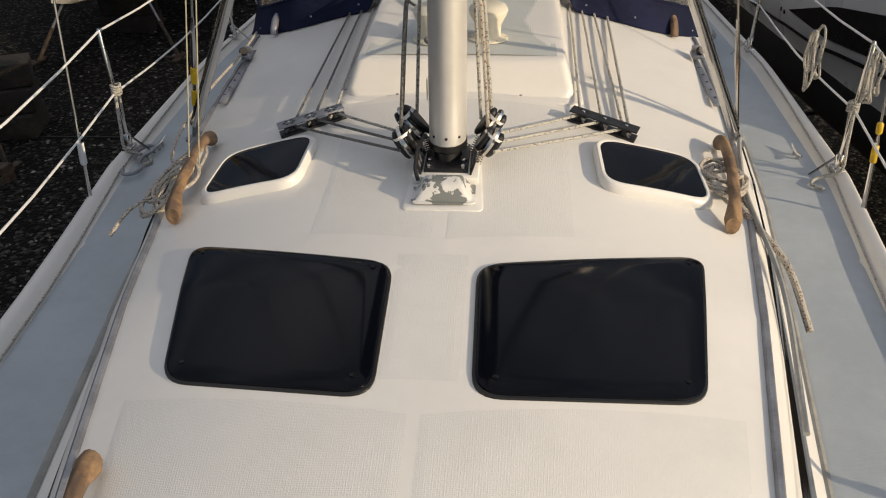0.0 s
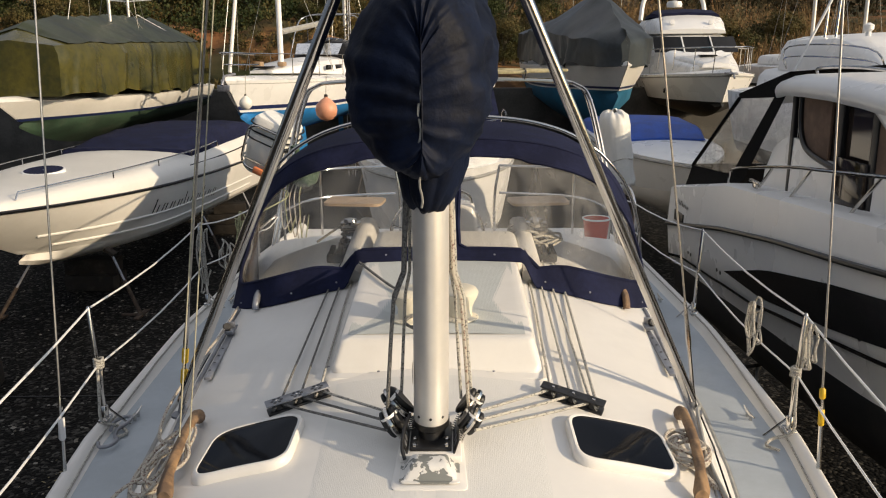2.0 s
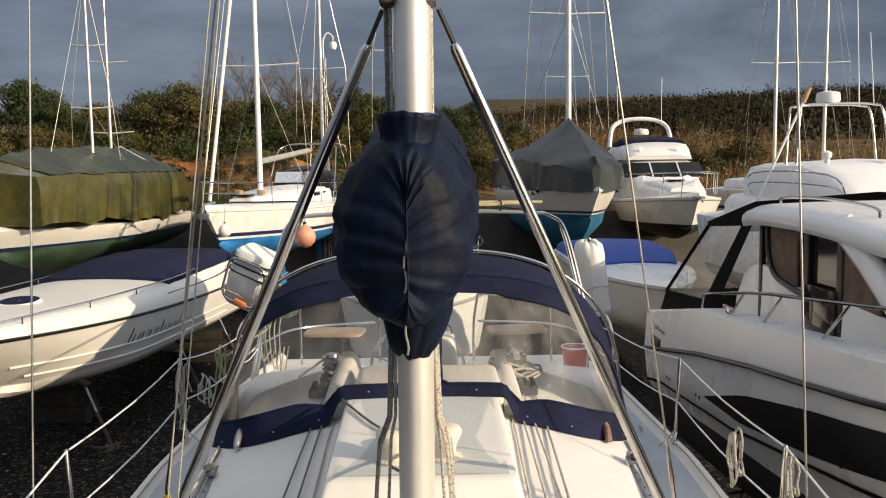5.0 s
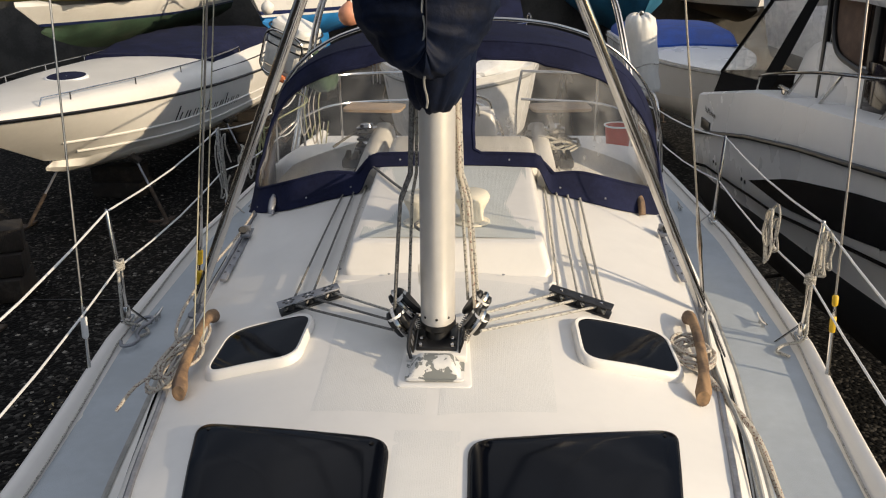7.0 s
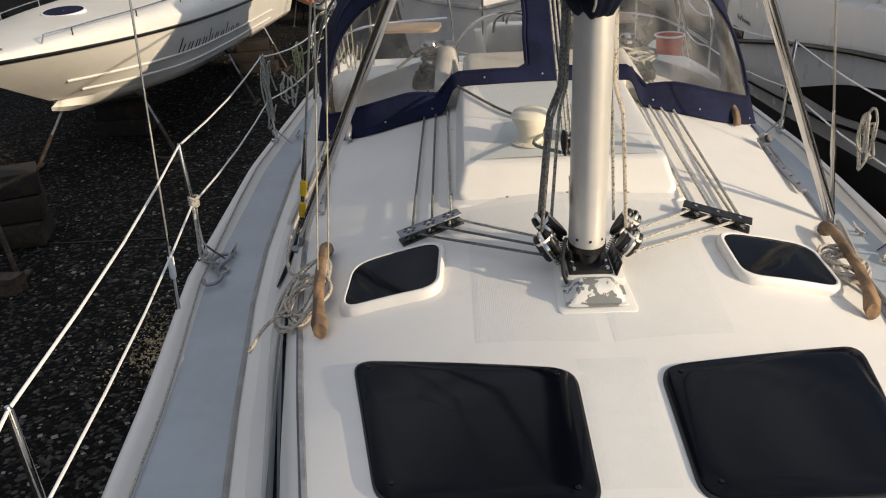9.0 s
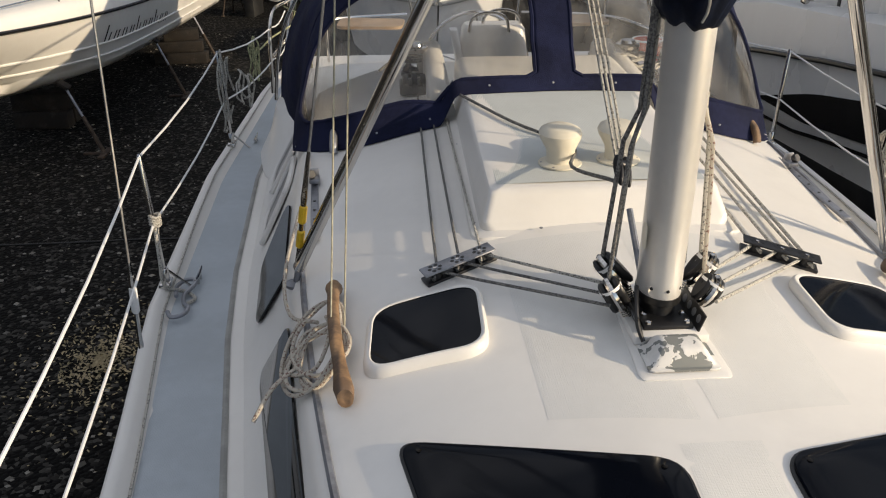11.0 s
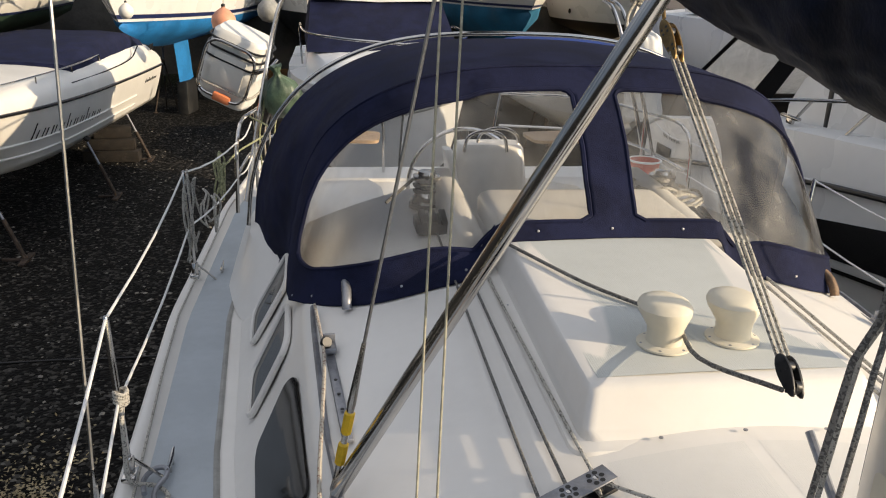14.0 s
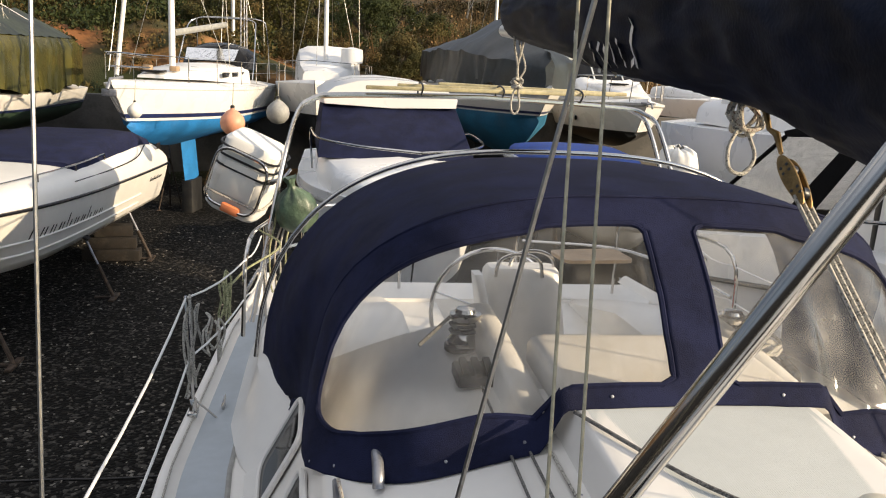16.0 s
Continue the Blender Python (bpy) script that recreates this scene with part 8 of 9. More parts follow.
box(bm, (XC, 2.96, 2.44), (0.94, 0.04, 0.34), 0.012)
part("bridge_sill", bm, GEL, yacht, "white companionway sill")
bm = B()
box(bm, (XC, 2.3, 1.95), (1.6, 1.4, 0.05), 0.01)
part("cabin_step", bm, WOOD, yacht)
# steering pedestal and wheel
bm = B()
rings(bm, [[(0.05 + x * a, 4.12 + y * b, z) for x, y in rrect(1, 1, 0.2, 4)] for z, a, b in ((2.2, 0.56, 0.34), (2.75, 0.54, 0.30), (3.02, 0.46, 0.24), (3.11, 0.44, 0.22), (3.14, 0.40, 0.17))])
ped = part("steering_pedestal", bm, GEL, yacht, "white steering pedestal")
bm = B()
rings(bm, [[(-0.20 + x - d, 3.98 + y * e, z) for x, y in rrect(0.05, 0.26, 0.02, 3)] for z, d, e in ((2.5, -0.03, 1.2), (2.90, 0.0, 1.1), (3.06, 0.03, 0.85), (3.13, 0.045, 0.45))])
part("cockpit_table", bm, GEL, yacht, "folded white cockpit table")
bm = B()
tube(bm, [(-0.04 + 0.40 * math.cos(a), 4.42 + 0.05 * math.sin(a), 2.76 + 0.40 * math.sin(a)) for a in (6.28318 * k / 32 for k in range(33))], 0.014, 8, False)
wh = part("steering_wheel", bm, STEEL, yacht, "stainless steering wheel")
for k in range(5):
    bm = B()
    a = 6.28318 * k / 5 + 0.3
    tube(bm, [(-0.04, 4.40, 2.76), (-0.04 + 0.39 * math.cos(a), 4.42, 2.76 + 0.39 * math.sin(a))], 0.007, 6)
    part("spoke", bm, STEEL, wh)
for o in (-0.04, 0.06):
    bm = B()
    rail(bm, [(-0.09 + o, 4.04 + o, 3.10), (-0.07 + o, 4.04 + o, 3.19), (0.0 + o, 4.04 + o, 3.23), (0.10 + o, 4.04 + o, 3.23), (0.17 + o, 4.04 + o, 3.19), (0.19 + o, 4.04 + o, 3.10)], 0.011)
    part("grab_hoop", bm, STEEL, yacht, "stainless grab hoop over the pedestal")
# pushpit, gantry and stern seats
for s in (-1, 1):
    bm = B()
    rail(bm, [(XC + s * 1.64, 4.55, 2.55), (XC + s * 1.62, 4.62, 3.10), (XC + s * 1.55, 5.3, 3.13), (XC + s * 1.30, 6.0, 3.13), (XC + s * 0.55, 6.25, 3.13)], 0.0135)
    rail(bm, [(XC + s * 1.63, 4.60, 2.82), (XC + s * 1.55, 5.3, 2.84), (XC + s * 1.30, 6.0, 2.84), (XC + s * 0.55, 6.25, 2.84)], 0.0125)
    rail(bm, [(XC + s * 0.55, 6.25, 3.13), (XC + s * 0.5, 6.22, 2.8), (XC + s * 0.5, 6.2, 2.4)], 0.0135)
    pp = part("pushpit", bm, STEEL, yacht, "stainless pushpit rail")
    for x, y in ((1.55, 5.3), (1.30, 6.0)):
        bm = B()
        tube(bm, [(XC + s * x, y, 3.13), (XC + s * x, y, 2.45)], 0.0125, 8)
        part("pushpit_post", bm, STEEL, pp)
    # stern gantry leg
    for dy in (0.0, 0.22):
        bm = B()
        rail(bm, [(XC + s * 1.62, 5.0 + dy, 2.5), (XC + s * 1.48, 5.25 + dy, 3.3), (XC + s * 1.36, 5.45 + dy, 3.85), (XC + s * 1.24, 5.52 + dy, 3.99), (XC + s * 1.0, 5.55 + dy, 4.03), (XC + s * 0.0, 5.55 + dy, 4.06)], 0.0175)
        part("gantry_tube", bm, STEEL, yacht, "stainless stern gantry tube")
    # stern perch seats
    bm = B()
    rings(bm, [[(XC + s * (0.84 + x), 5.35 + y, z) for x, y in quad_round([(-0.26, 0.18), (0.30, 0.28), (0.33, -0.12), (-0.22, -0.18)], 0.08)] for z in (2.90, 2.925)])
    part("stern_perch", bm, WOODL, yacht, "wooden corner seat on the pushpit")
for k, (xa, xb, y0, sx) in enumerate(((-0.86, 0.78, 5.56, 0.05), (-0.62, 1.05, 5.68, 0.045), (-0.30, 1.18, 5.79, 0.04))):
    bm = B()
    box(bm, (XC + (xa + xb) / 2, y0, 4.105 + 0.012 * k), (xb - xa, sx, 0.028), 0.008, pose(0, 0, 0, 0, 0.6 * (k - 1), 1.2 * (1 - k)))
    part("gantry_spar", bm, SPAR, yacht, "pale yellowed spar lashed on the gantry")
for x in (-0.45, 0.15, 0.75):
    bm = B()
    tube(bm, [(XC + x + 0.004 * math.sin(3 * a), 5.67 + 0.15 * math.cos(a), 4.095 + 0.05 * math.sin(a)) for a in (6.28318 * k / 20 for k in range(21))], 0.007, 6)
    part("spar_lashing", bm, BLACK, yacht, "dark lashing round the spars")


def raft_case(m, hook):
    r = thing("life_raft_case", "white hard plastic life raft case in a stainless rail cradle", "life raft", m, "rail cases")
    bm = B()
    rings(bm, [[(x * a, y * a, z) for x, y in rrect(0.44, 0.36, 0.09, 4)] for z, a in ((-0.29, 0.82), (-0.26, 0.95), (-0.02, 1.0), (0.0, 1.03), (0.02, 1.0), (0.26, 0.95), (0.29, 0.82))])
    part("case", bm, RAFTW, r)
    for z in (-0.15, 0.07, 0.15, 0.22):
        bm = B()
        o = rrect(0.455, 0.375, 0.09, 4)
        tube(bm, [(x, y, z) for x, y in o] + [(o[0][0], o[0][1], z)], 0.009, 6)
        part("strap", bm, BLACK if z > 0 else ROPE, r)
    bm = B()
    o = rrect(0.40, 0.44, 0.10, 4)
    tube(bm, [(x, -0.21, y) for x, y in o] + [(o[0][0], -0.21, o[0][1])], 0.012, 8)
    tube(bm, [(0.2, -0.21, 0.1), (0.26, 0.0, 0.1), (0.24, 0.22, 0.1)], 0.012, 8)
    part("cradle", bm, STEEL, r)
    bm = B()
    box(bm, (0, -0.185, 0.0), (0.26, 0.012, 0.26), 0.004)
    part("label", bm, GEL2, r)
    if hook:
        bm = B()
        box(bm, (0.02, -0.20, -0.22), (0.15, 0.05, 0.07), 0.02)
        part("grip", bm, ORANGE, r, "orange grip")


raft_case(pose(-1.68, 5.72, 3.41, 8, 22, -14), True)
# white cloth drawn over the gear on the other quarter
bm, loops = B(), []
for z, rx, ry in ((0.36, 0.05, 0.05), (0.345, 0.10, 0.12), (0.31, 0.135, 0.16), (0.22, 0.145, 0.175), (0.08, 0.14, 0.17), (-0.08, 0.15, 0.18), (-0.22, 0.145, 0.17), (-0.33, 0.155, 0.185), (-0.37, 0.15, 0.18)):
    o = []
    for k in range(56):
        a = 6.28318 * k / 56
        f = 1 + (0.30 - 0.4 * z) * 0.45 * (0.30 - abs(lump((math.cos(a) * 2.6 + 3, math.sin(a) * 2.6, z * 1.6), 1.5))) + 0.05 * lump((math.cos(a) * 4, math.sin(a) * 4, z * 6), 1.7)
        o.append((rx * f * math.cos(a), ry * f * math.sin(a), z + 0.03 * lump((math.cos(a) * 2, math.sin(a) * 2, z), 1.9)))
    loops.append(o)
rings(bm, loops[::-1], caps=False)
cloth = thing("rail_cover", "crumpled white cloth cover tied over gear on the pushpit", "cover", pose(1.70, 5.74, 3.38, 4, -8, 8))
ob = part("cloth", bm, RAFTW, cloth, smooth=60)
ob.modifiers.new("thick", "SOLIDIFY").thickness = 0.006
bm = B()
tube(bm, [(0.155 * math.cos(a), 0.185 * math.sin(a), -0.10 + 0.02 * math.sin(3 * a)) for a in (6.28318 * k / 24 for k in range(25))], 0.006, 6)
part("tie", bm, ROPE, cloth)
bm = B()
rings(bm, [[(r * (1 + 0.22 * (0.3 - abs(lump((math.cos(a) * 2.1, math.sin(a) * 2.1, z * 7), 1.6)))) * math.cos(a) * 0.95, r * math.sin(a) * 0.8, z + 0.02 * lump((math.cos(a), math.sin(a), z * 3), 2.0)) for a in (6.28318 * k / 48 for k in range(48))] for r, z in ((0.04, 0.0), (0.10, 0.02), (0.145, 0.08), (0.155, 0.14), (0.145, 0.20), (0.115, 0.26), (0.07, 0.30), (0.03, 0.325), (0.025, 0.36), (0.05, 0.40))])
bag = solo("stuff_bag", bm, GREENBAG, "crumpled green plastic bag tied to the pushpit", "bag", smooth=60)
bag.matrix_world = pose(-1.27, 5.25, 3.10, 14, -12, 0)
for k in range(5):
    g_ = random.Random(60 + k)
    x0_, y0_ = XC - 1.50 + 0.035 * k, 5.18 + 0.05 * k
    rope("pushpit_rope", [(XC - 1.475 - 0.01 * k, 5.27, 3.32 - 0.04 * k), (x0_ + g_.uniform(-0.03, 0.0), y0_ + 0.04, 3.15), (x0_ - 0.05, y0_ - 0.02 + g_.uniform(-0.04, 0.04), 2.95), (x0_ - 0.03, y0_ + g_.uniform(-0.05, 0.05), 2.70 - 0.06 * k), (x0_ + 0.03, y0_ + 0.03, 2.78)], 0.0065, (ROPE, ROPEG, ROPER)[k % 3], "old rope hanging down beside the pushpit", 5, True, "pushpit ropes")
bucket = thing("bucket", "red plastic bucket with a white rim in the cockpit corner", "bucket", pose(1.34, 4.62, 2.66))
bm = B()
rings(bm, [[(r * math.cos(a), r * math.sin(a), z) for a in (6.28318 * k / 20 for k in range(20))] for r, z in ((0.09, 0), (0.115, 0.24), (0.108, 0.24), (0.085, 0.01))], caps=False)
part("pail", bm, REDP, bucket)
bm = B()
tube(bm, [(0.118 * math.cos(a), 0.118 * math.sin(a), 0.24) for a in (6.28318 * k / 20 for k in range(21))], 0.008, 6)
part("rim", bm, GELW, bucket)
rope("net_lashing", [(-1.55, 5.2, 3.1), (-1.4, 4.95, 3.05), (-1.6, 4.7, 2.95), (-1.68, 4.5, 2.90), (-1.70, 4.2, 3.0)], 0.007, ROPEG, "green rope lashed along the pushpit", 6)

# ---- yard clutter and background ----
bm = B()
box(bm, (-4.0, 29.3, G + 1.5), (34.0, 0.4, 3.0), 0.03)
tagged(part("wall_back", bm, CONC), "dark weathered concrete wall behind the boats", "wall", kind="structure")

for c, sz, mat, lab in (((-6.75, 8.3), (0.9, 0.7, 0.34), TIMBER, "old timber baulks stacked on the gravel"), ((-7.2, 6.6), (1.2, 0.6, 0.3), TIMBER, "old timber baulks stacked on the gravel")):
    t_ = thing("timber_baulks", lab, "timber stack", pose(c[0], c[1], G, 0, 0, 12))
    for k in range(3):
        bm = B()
        box(bm, (0.05 * k, 0.04 * k, sz[2] * (0.5 + k)), (sz[0] - 0.1 * k, sz[1] - 0.08 * k, sz[2] * 0.96), 0.02, pose(0, 0, 0, 0, 0, 7 * k))
        part("baulk", bm, mat, t_)
bm = B()
rings(bm, [[(-6.3 + x, 6.7 + y, G + z) for x, y in ((-0.4, -0.12), (0.35, -0.1), (0.4, 0.12), (-0.35, 0.14))] for z in (0.0, 0.22)])
solo("keel_chock", bm, RUST, "rusty red steel chock lying on the gravel", "chock")
for x, y in ((-6.6, 7.3), (-7.4, 7.6)):
    prop((x + 0.5, y - 0.3, G), (x, y + 0.2, 1.4))
for x, y, h in ((3.6, 3.4, 1.25), (3.6, 6.6, 1.05), (-2.6, 24.2, 2.0), (-5.4, 24.6, 2.1), (2.2, 19.0, 2.4), (4.6, 19.6, 2.4), (0.7, 12.0, 1.7), (-1.5, 12.4, 1.7), (-8.7, 17.0, 1.9), (-8.6, 21.5, 1.9), (5.0, 21.0, 2.0), (8.4, 21.5, 2.0)):
    jack_stand(pose(x, y, G, 0, 0, 30 * x), h)

# camera post and small wind turbines
post = thing("camera_post", "tall grey lattice post with a white dome camera", "lamp post", pose(-3.55, 27.6, G))
bm = B()
for x, y in ((-0.12, -0.1), (0.12, -0.1), (0, 0.12)):
    tube(bm, [(x, y, 0), (x * 0.6, y * 0.6, 8.6)], 0.02, 6)
for k in range(16):
    z = 0.5 * k + 0.3
    tube(bm, [(-0.12, -0.1, z), (0.12, -0.1, z + 0.25), (0, 0.12, z + 0.5)], 0.010, 5)
part("lattice", bm, GALV, post)
bm = B()
rail(bm, [(0, 0, 8.5), (0.0, 0, 9.2), (0.15, 0, 9.45), (0.32, 0, 9.35), (0.34, 0, 9.2)], 0.025)
part("bracket", bm, GELW, post)
bm = B()
lathe(bm, [(0.02, 0.12), (0.12, 0.08), (0.14, -0.05), (0.10, -0.16), (0.02, -0.2)], pose(0.34, 0, 9.05), 14)
part("dome", bm, GELW, post)
for x, y, z in ((2.3, 60.0, 7.6), (5.8, 66.0, 7.4)):
    t_ = thing("wind_turbine", "small white wind turbine on a slim pole", "wind turbine", pose(x, y, G + ground_h(x, y)), "wind turbines")
    h = z - G - ground_h(x, y)
    bm = B()
    tube(bm, [(0, 0, 0), (0, 0, h)], 0.06, 8)
    part("pole", bm, GELW, t_)
    for k in range(3):
        bm = B()
        a = 6.28318 * k / 3 + 0.5 * x
        tube(bm, [(0, -0.2, h), (0.5 * math.cos(a), -0.2, h + 0.5 * math.sin(a)), (1.0 * math.cos(a), -0.2, h + 1.0 * math.sin(a))], [0.06, 0.09, 0.02], 6)
        part("blade", bm, BLACK if x > 4 else GELW, t_)

# pebbles on the yard
bm = None
verts, faces = [], []
rp = random.Random(12)
base8 = [(1, 0, 0), (0, 1, 0), (-1, 0, 0), (0, -1, 0), (0.1, 0.1, 0.75)]
for k in range(9000):
    u = rp.random()
    y = -1.0 + 23 * rp.random() ** 1.2
    x = -1.5 - 6.5 * rp.random() - 0.25 * max(0, y - 4) * rp.random() + (0.0 if y < 6 else 2.8 * rp.random())
    r = 0.018 + 0.03 * rp.random() ** 3
    a0, sq = rp.random() * 6.28, rp.uniform(0.55, 1.0)
    n0 = len(verts)
    for vx, vy, vz in base8:
        X, Y = vx * r, vy * r * sq
        verts.append((x + X * math.cos(a0) - Y * math.sin(a0), y + X * math.sin(a0) + Y * math.cos(a0), G + 0.004 + vz * r * 0.6 * rp.uniform(0.7, 1.2)))
    for i in range(4):
        faces.append((n0 + i, n0 + (i + 1) % 4, n0 + 4))
me = bpy.data.meshes.new("pebbles")
me.from_pydata(verts, [], faces)


def pebble_material():
    m = bpy.data.materials.new("mixed_pebbles")
    m.use_nodes = True
    n, l = m.node_tree.nodes, m.node_tree.links
    g, r = n.new("ShaderNodeNewGeometry"), n.new("ShaderNodeValToRGB")
    # pebble colours lowered with the gravel to carry the same painted shade
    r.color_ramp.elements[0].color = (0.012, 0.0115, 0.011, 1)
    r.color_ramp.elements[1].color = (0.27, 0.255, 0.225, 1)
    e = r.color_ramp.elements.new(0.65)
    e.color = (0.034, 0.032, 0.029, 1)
    l.new(g.outputs["Random Per Island"], r.inputs[0])
    l.new(r.outputs[0], n["Principled BSDF"].inputs["Base Color"])
    n["Principled BSDF"].inputs["Roughness"].default_value = 0.8
    n["Principled BSDF"].inputs["Specular IOR Level"].default_value = 0.15
    return m


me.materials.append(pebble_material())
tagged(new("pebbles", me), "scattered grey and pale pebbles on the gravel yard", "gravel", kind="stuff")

# ---- trees and scrub ----


def leaf_mesh(name, n, mat, shape, size, seed, stretch=(1, 1, 1)):
    """A cloud of small leaf cards gathered in clumps; shape(r) gives a clump's centre."""
    r = random.Random(seed)
    vs_, fs = [], []
    clumps = [(shape(r), r.uniform(0.35, 0.9)) for _ in range(max(6, n // 170))]
    for _ in range(n):
        (cx, cy, cz), cr = clumps[r.randrange(len(clumps))]
        d = Vector((r.gauss(0, 1), r.gauss(0, 1), r.gauss(0, 1))).normalized() * cr * r.random() ** 0.4
        p = Vector((cx + d.x * stretch[0], cy + d.y * stretch[1], cz + d.z * stretch[2] * 0.8))
        s_ = size * r.uniform(0.5, 1.3)
        # leaves turn their faces outwards from the clump
        out = d.normalized() + Vector((r.gauss(0, 1), r.gauss(0, 1), r.gauss(0, 1))) * 0.42
        a = out.cross(Vector((r.gauss(0, 1), r.gauss(0, 1), r.gauss(0, 1)))).normalized() * s_
        b = a.cross(out).normalized() * s_ * 0.6
        k = len(vs_)
        vs_ += [p - a, p + b, p + a, p - b]
        fs.append((k, k + 1, k + 2, k + 3))
    me = bpy.data.meshes.new(name)
    me.from_pydata(vs_, [], fs)
    me.materials.append(mat)
    return me


def branching(bm, p, d, ln, r, depth, g, spread=0.5):
    q = p + d * ln
    tube(bm, [p, p.lerp(q, 0.5) + Vector((g.uniform(-1, 1), g.uniform(-1, 1), 0)) * ln * 0.05, q], [r, r * 0.85, r * 0.62], 5 if depth < 2 else 4, False)
    if depth <= 0:
        return
    for _ in range(3 if depth > 2 else 4):
        nd = (d + Vector((g.uniform(-1, 1), g.uniform(-1, 1), g.uniform(-0.25, 0.6))) * spread).normalized()
        branching(bm, p.lerp(q, g.uniform(0.55, 1.0)), nd, ln * g.uniform(0.55, 0.8), r * 0.55, depth - 1, g, spread)


def leafy_tree(x, y, h, w, mat, seed, label):
    t_ = thing("tree", label, "tree", pose(x, y, G + ground_h(x, y)), "bank trees")
    g = random.Random(seed)
    bm = B()
    branching(bm, Vector((0, 0, -0.2)), Vector((0, 0, 1)), h * 0.45, 0.05 * h, 2, g, 0.55)
    part("trunk", bm, BARK, t_)

    def shape(r):
        a, zz = r.random() * 6.283, r.random() ** 0.8
        rad = w * (1 - (2 * abs(zz - 0.45)) ** 2.2 * 0.75) * r.random() ** 0.5
        return (rad * math.cos(a), rad * math.sin(a), h * (0.12 + 0.86 * zz))

    me = leaf_mesh("crown", 16000, mat, shape, 0.075, seed, (1.1, 1.1, 1.0))
    ob = new("crown", me)
    ob.parent = t_
    return t_


def bare_tree(x, y, h, seed, mat=TWIG):
    t_ = thing("tree", "leafless winter tree with fine grey twigs", "tree", pose(x, y, G + ground_h(x, y)), "bare trees")
    bm = B()
    g = random.Random(seed)
    for k in range(3):
        branching(bm, Vector((g.uniform(-0.4, 0.4), g.uniform(-0.4, 0.4), -0.2)), Vector((g.uniform(-0.3, 0.3), g.uniform(-0.3, 0.3), 1)).normalized(), h * 0.34, 0.011 * h, 5, g, 0.62)
    part("bare_crown", bm, mat, t_, "", 0)
    return t_


GREEN_LABEL = "dense evergreen tree on the bank behind the yard"
EVER = leafy_tree(-23.0, 47.0, 5.6, 2.9, LEAFD, 21, GREEN_LABEL)
EVER2 = leafy_tree(-17.5, 52.0, 5.0, 2.8, LEAFO, 22, "olive green ivy-clad tree on the bank")
BUSH = leafy_tree(-12.5, 42.0, 3.4, 2.6, BRAMBLE, 23, "brown bramble thicket on the bank")
for x, y, rot, sc in ((-27.5, 46.0, 40, 1.0), (-30.5, 52.0, 120, 1.1), (-34, 49, 200, 1.0), (3.5, 58.0, 200, 0.85), (-37.0, 46, 300, 1.0), (-1.5, 50.0, 150, 0.85), (-8.3, 41.0, 75, 0.55), (1.2, 45.0, 10, 0.7), (-25.5, 42.5, 15, 0.62), (-20.0, 44.0, 250, 0.75)):
    o = copy_thing(EVER, pose(x, y, G + ground_h(x, y), 0, 0, rot))
    o.scale = (sc, sc, sc)
for x, y, rot, sc in ((-13.5, 47.0, 30, 0.75), (-5.0, 54.0, 230, 1.0), (-14.5, 57.0, 330, 0.8), (-18.0, 43.0, 10, 0.55), (5.5, 50.0, 80, 0.7), (-3.2, 46.0, 140, 0.8), (9.5, 54.0, 10, 0.65), (17.0, 58.0, 190, 0.5), (24.0, 60.0, 290, 0.55)):
    o = copy_thing(EVER2, pose(x, y, G + ground_h(x, y), 0, 0, rot))
    o.scale = (sc, sc, sc)
for x, y, rot, sc in ((-15.5, 44.0, 60, 0.9), (-10.0, 46.0, 130, 1.0), (-7.0, 48.0, 210, 1.1), (-20.5, 42.0, 290, 0.8), (-11.5, 51.0, 20, 1.2), (-16.5, 49.5, 100, 1.2), (-21.0, 52.0, 170, 1.2), (-6.0, 43.0, 240, 0.8), (7.5, 46.0, 310, 0.9), (12.5, 50.0, 80, 0.9), (-15.5, 39.5, 80, 0.5), (-9.5, 40.5, 160, 0.45), (-5.5, 37.0, 20, 0.55), (-1.5, 38.0, 250, 0.6), (-17.5, 38.0, 200, 0.5), (2.5, 39.0, 120, 0.6), (15.5, 48.0, 140, 0.8), (20.5, 52.0, 220, 0.9)):
    o = copy_thing(BUSH, pose(x, y, G + ground_h(x, y), 0, 0, rot))
    o.scale = (sc, sc, sc)
BT = bare_tree(-13.0, 60.0, 9.0, 31)
for x, y, rot, sc in ((-8.0, 62.0, 70, 0.9), (-17.0, 63.0, 190, 0.8), (-4.0, 66.0, 260, 0.7), (3.0, 70.0, 10, 0.6), (-10.5, 64.0, 300, 1.0), (8.0, 72.0, 100, 0.6), (14.0, 70.0, 200, 0.6)):
    o = copy_thing(BT, pose(x, y, G + ground_h(x, y), 0, 0, rot))
    o.scale = (sc, sc, sc)


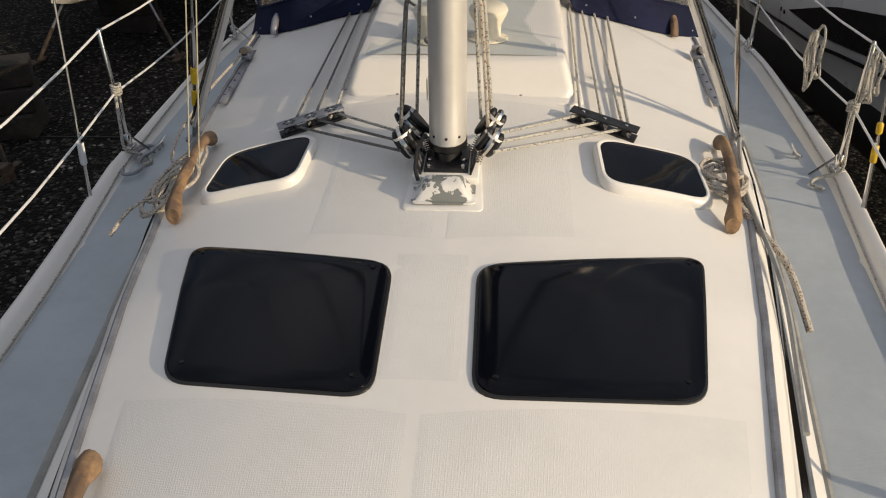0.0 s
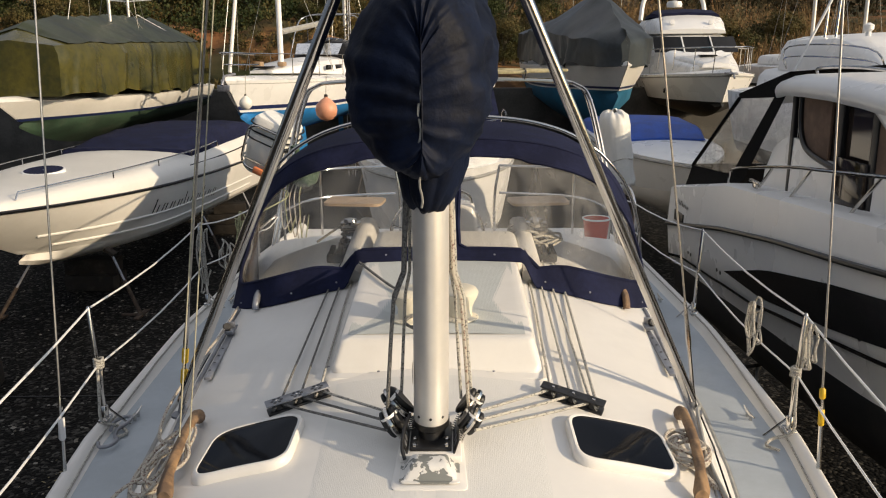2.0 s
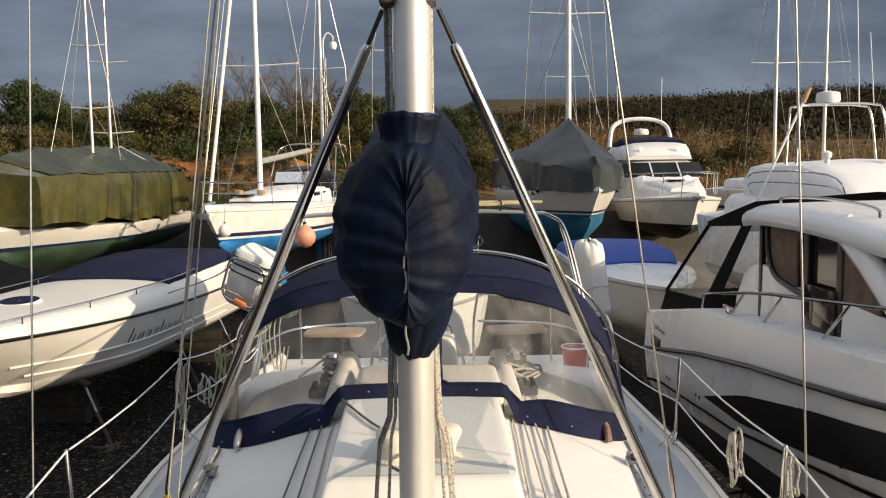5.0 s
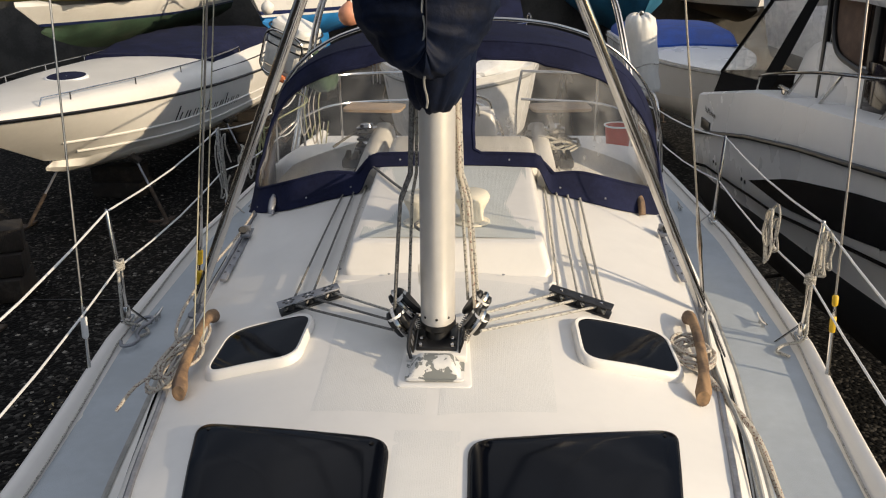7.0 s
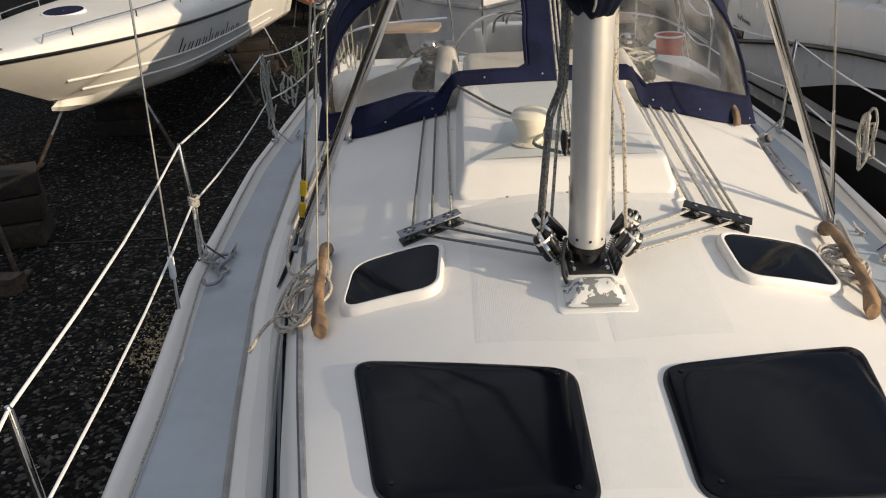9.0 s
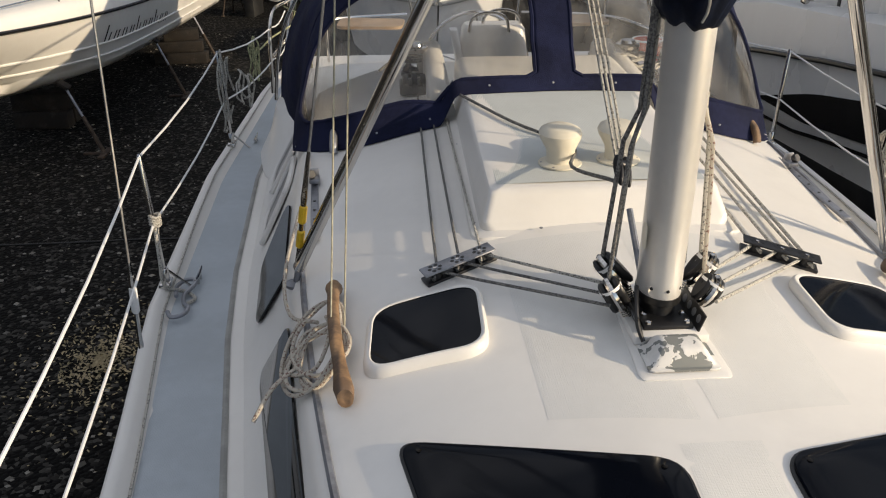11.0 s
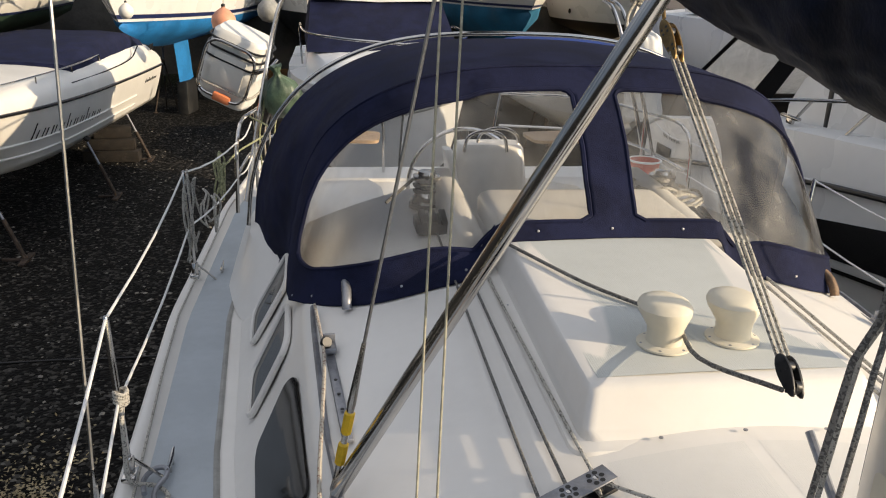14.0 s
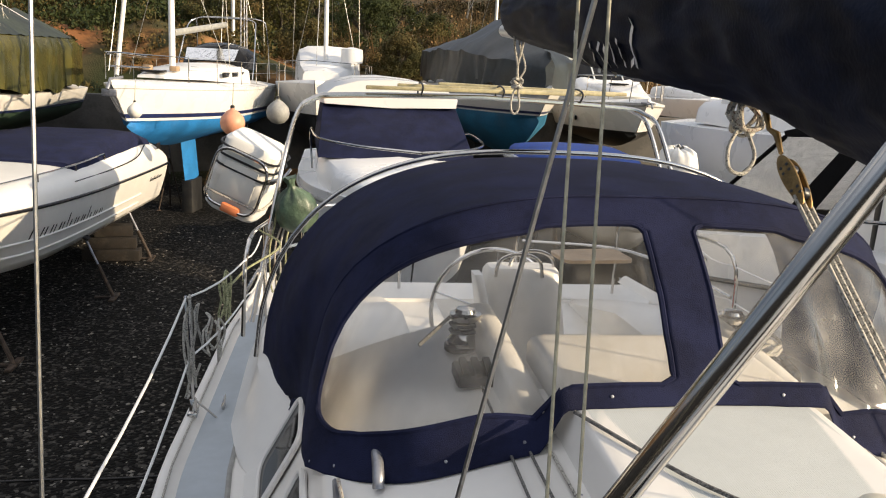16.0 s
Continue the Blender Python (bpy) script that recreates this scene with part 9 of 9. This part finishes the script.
def scrub_band(name, n, x0, x1, y0, y1, hmin, hmax, mat, seed, size, label, leafy=0.3):
    """A thicket of rounded winter bushes: fans of fine twigs with scraps of leaf."""
    r = random.Random(seed)
    vs_, fs = [], []
    for _ in range(n):
        x, y = r.uniform(x0, x1), r.uniform(y0, y1)
        base = Vector((x, y, G + ground_h(x, y) - 0.1))
        h = r.uniform(hmin, hmax) * (0.55 + 0.9 * max(0.0, 0.5 + noise.noise(Vector((x * 0.12, y * 0.12, seed)))))
        w = h * r.uniform(0.35, 0.6)
        for _k in range(46):
            d = Vector((r.gauss(0, 0.6) * w, r.gauss(0, 0.6) * w, h * r.uniform(0.35, 1.0)))
            k = len(vs_)
            if r.random() < leafy:
                p = base + d * r.uniform(0.5, 1.0)
                a = Vector((r.gauss(0, 1), r.gauss(0, 1), r.gauss(0, 1))).normalized() * size * r.uniform(0.4, 1.0)
                b = a.cross(Vector((r.gauss(0, 1), r.gauss(0, 1), r.gauss(0, 1)))).normalized() * size * 0.5
                vs_ += [p - a, p + b, p + a, p - b]
                fs.append((k, k + 1, k + 2, k + 3))
            else:
                p, q = base + d * r.uniform(0.25, 0.5), base + d + Vector((r.gauss(0, 0.1), r.gauss(0, 0.1), 0)) * h
                b = Vector((r.gauss(0, 1), r.gauss(0, 0.5), 0)).normalized() * size * 0.16
                vs_ += [p - b, p + b, q]
                fs.append((k, k + 1, k + 2))
    me = bpy.data.meshes.new(name)
    me.from_pydata(vs_, [], fs)
    me.materials.append(mat)
    return tagged(new(name, me), label, "scrub", kind="stuff")


scrub_band("bank_scrub", 500, -36, 10, 39, 46, 0.6, 1.5, BRAMBLE, 41, 0.10, "olive brambles and ivy on the bank", 0.8)
scrub_band("knoll_scrub", 150, -19, -3, 32, 39, 0.5, 1.1, BRAMBLE, 46, 0.10, "brambles creeping over the bare earth knoll", 0.75)
scrub_band("ivy_scrub", 110, -20, -3, 35, 40, 0.7, 1.5, LEAFD, 47, 0.11, "dark green ivy bushes on the earth knoll", 0.9)
scrub_band("winter_scrub", 1600, 0, 44, 42, 66, 1.2, 3.2, SCRUB, 42, 0.15, "brown winter scrub and saplings on the slope", 0.3)
scrub_band("far_scrub", 1500, -50, 34, 58, 92, 1.8, 4.2, SCRUB, 43, 0.20, "brown hedgerow scrub on the hillside", 0.35)
scrub_band("hill_scrub", 2600, -40, 190, 92, 340, 2.5, 6.0, HILLW, 44, 0.5, "dark brown hedges and woods on the far hill", 0.6)
# small pale cards on the gravel; their light colour paints a patch of sun
r_ = random.Random(77)
vs_, fs = [], []
for _ in range(1500):
    a, d = r_.random() * 6.283, abs(r_.gauss(0, 0.42))
    p = Vector((-3.65 + 0.95 * d * math.cos(a), 5.3 + 1.5 * d * math.sin(a), G + 0.012 + 0.03 * r_.random()))
    u = Vector((r_.gauss(0, 1), r_.gauss(0, 1), r_.gauss(0, 0.4))).normalized() * r_.uniform(0.012, 0.03)
    w = u.cross(Vector((r_.gauss(0, 0.4), r_.gauss(0, 0.4), 1))).normalized() * u.length * 0.45
    k = len(vs_)
    vs_ += [p - u, p + w, p + u, p - w]
    fs.append((k, k + 1, k + 2, k + 3))
me = bpy.data.meshes.new("sun_patch_flakes")
me.from_pydata(vs_, [], fs)
me.materials.append(material("pale_sun_patch", (0.44, 0.36, 0.22), 0.9, var=0.3, scale=3, tint=(0.22, 0.18, 0.10)))
tagged(new("sun_patch_flakes", me), "pale flakes painted as a sunlit patch of the gravel", "leaf litter", kind="stuff")
PINE = leafy_tree(70.0, 180.0, 6.0, 3.6, LEAFD, 51, "lone dark pine on the hill top")

bm = B()
tube(bm, smooth_path([(-9.0, 8.0, G + 0.012), (-6.5, 8.12, G + 0.012), (-4.9, 8.16, G + 0.012), (-4.0, 8.2, G + 0.012), (-3.2, 8.2, G + 0.012), (-1.5, 8.35, G + 0.012)], 5), 0.011, 6)
solo("ground_cable", bm, BLACK, "thin black cable lying across the gravel", "cable")
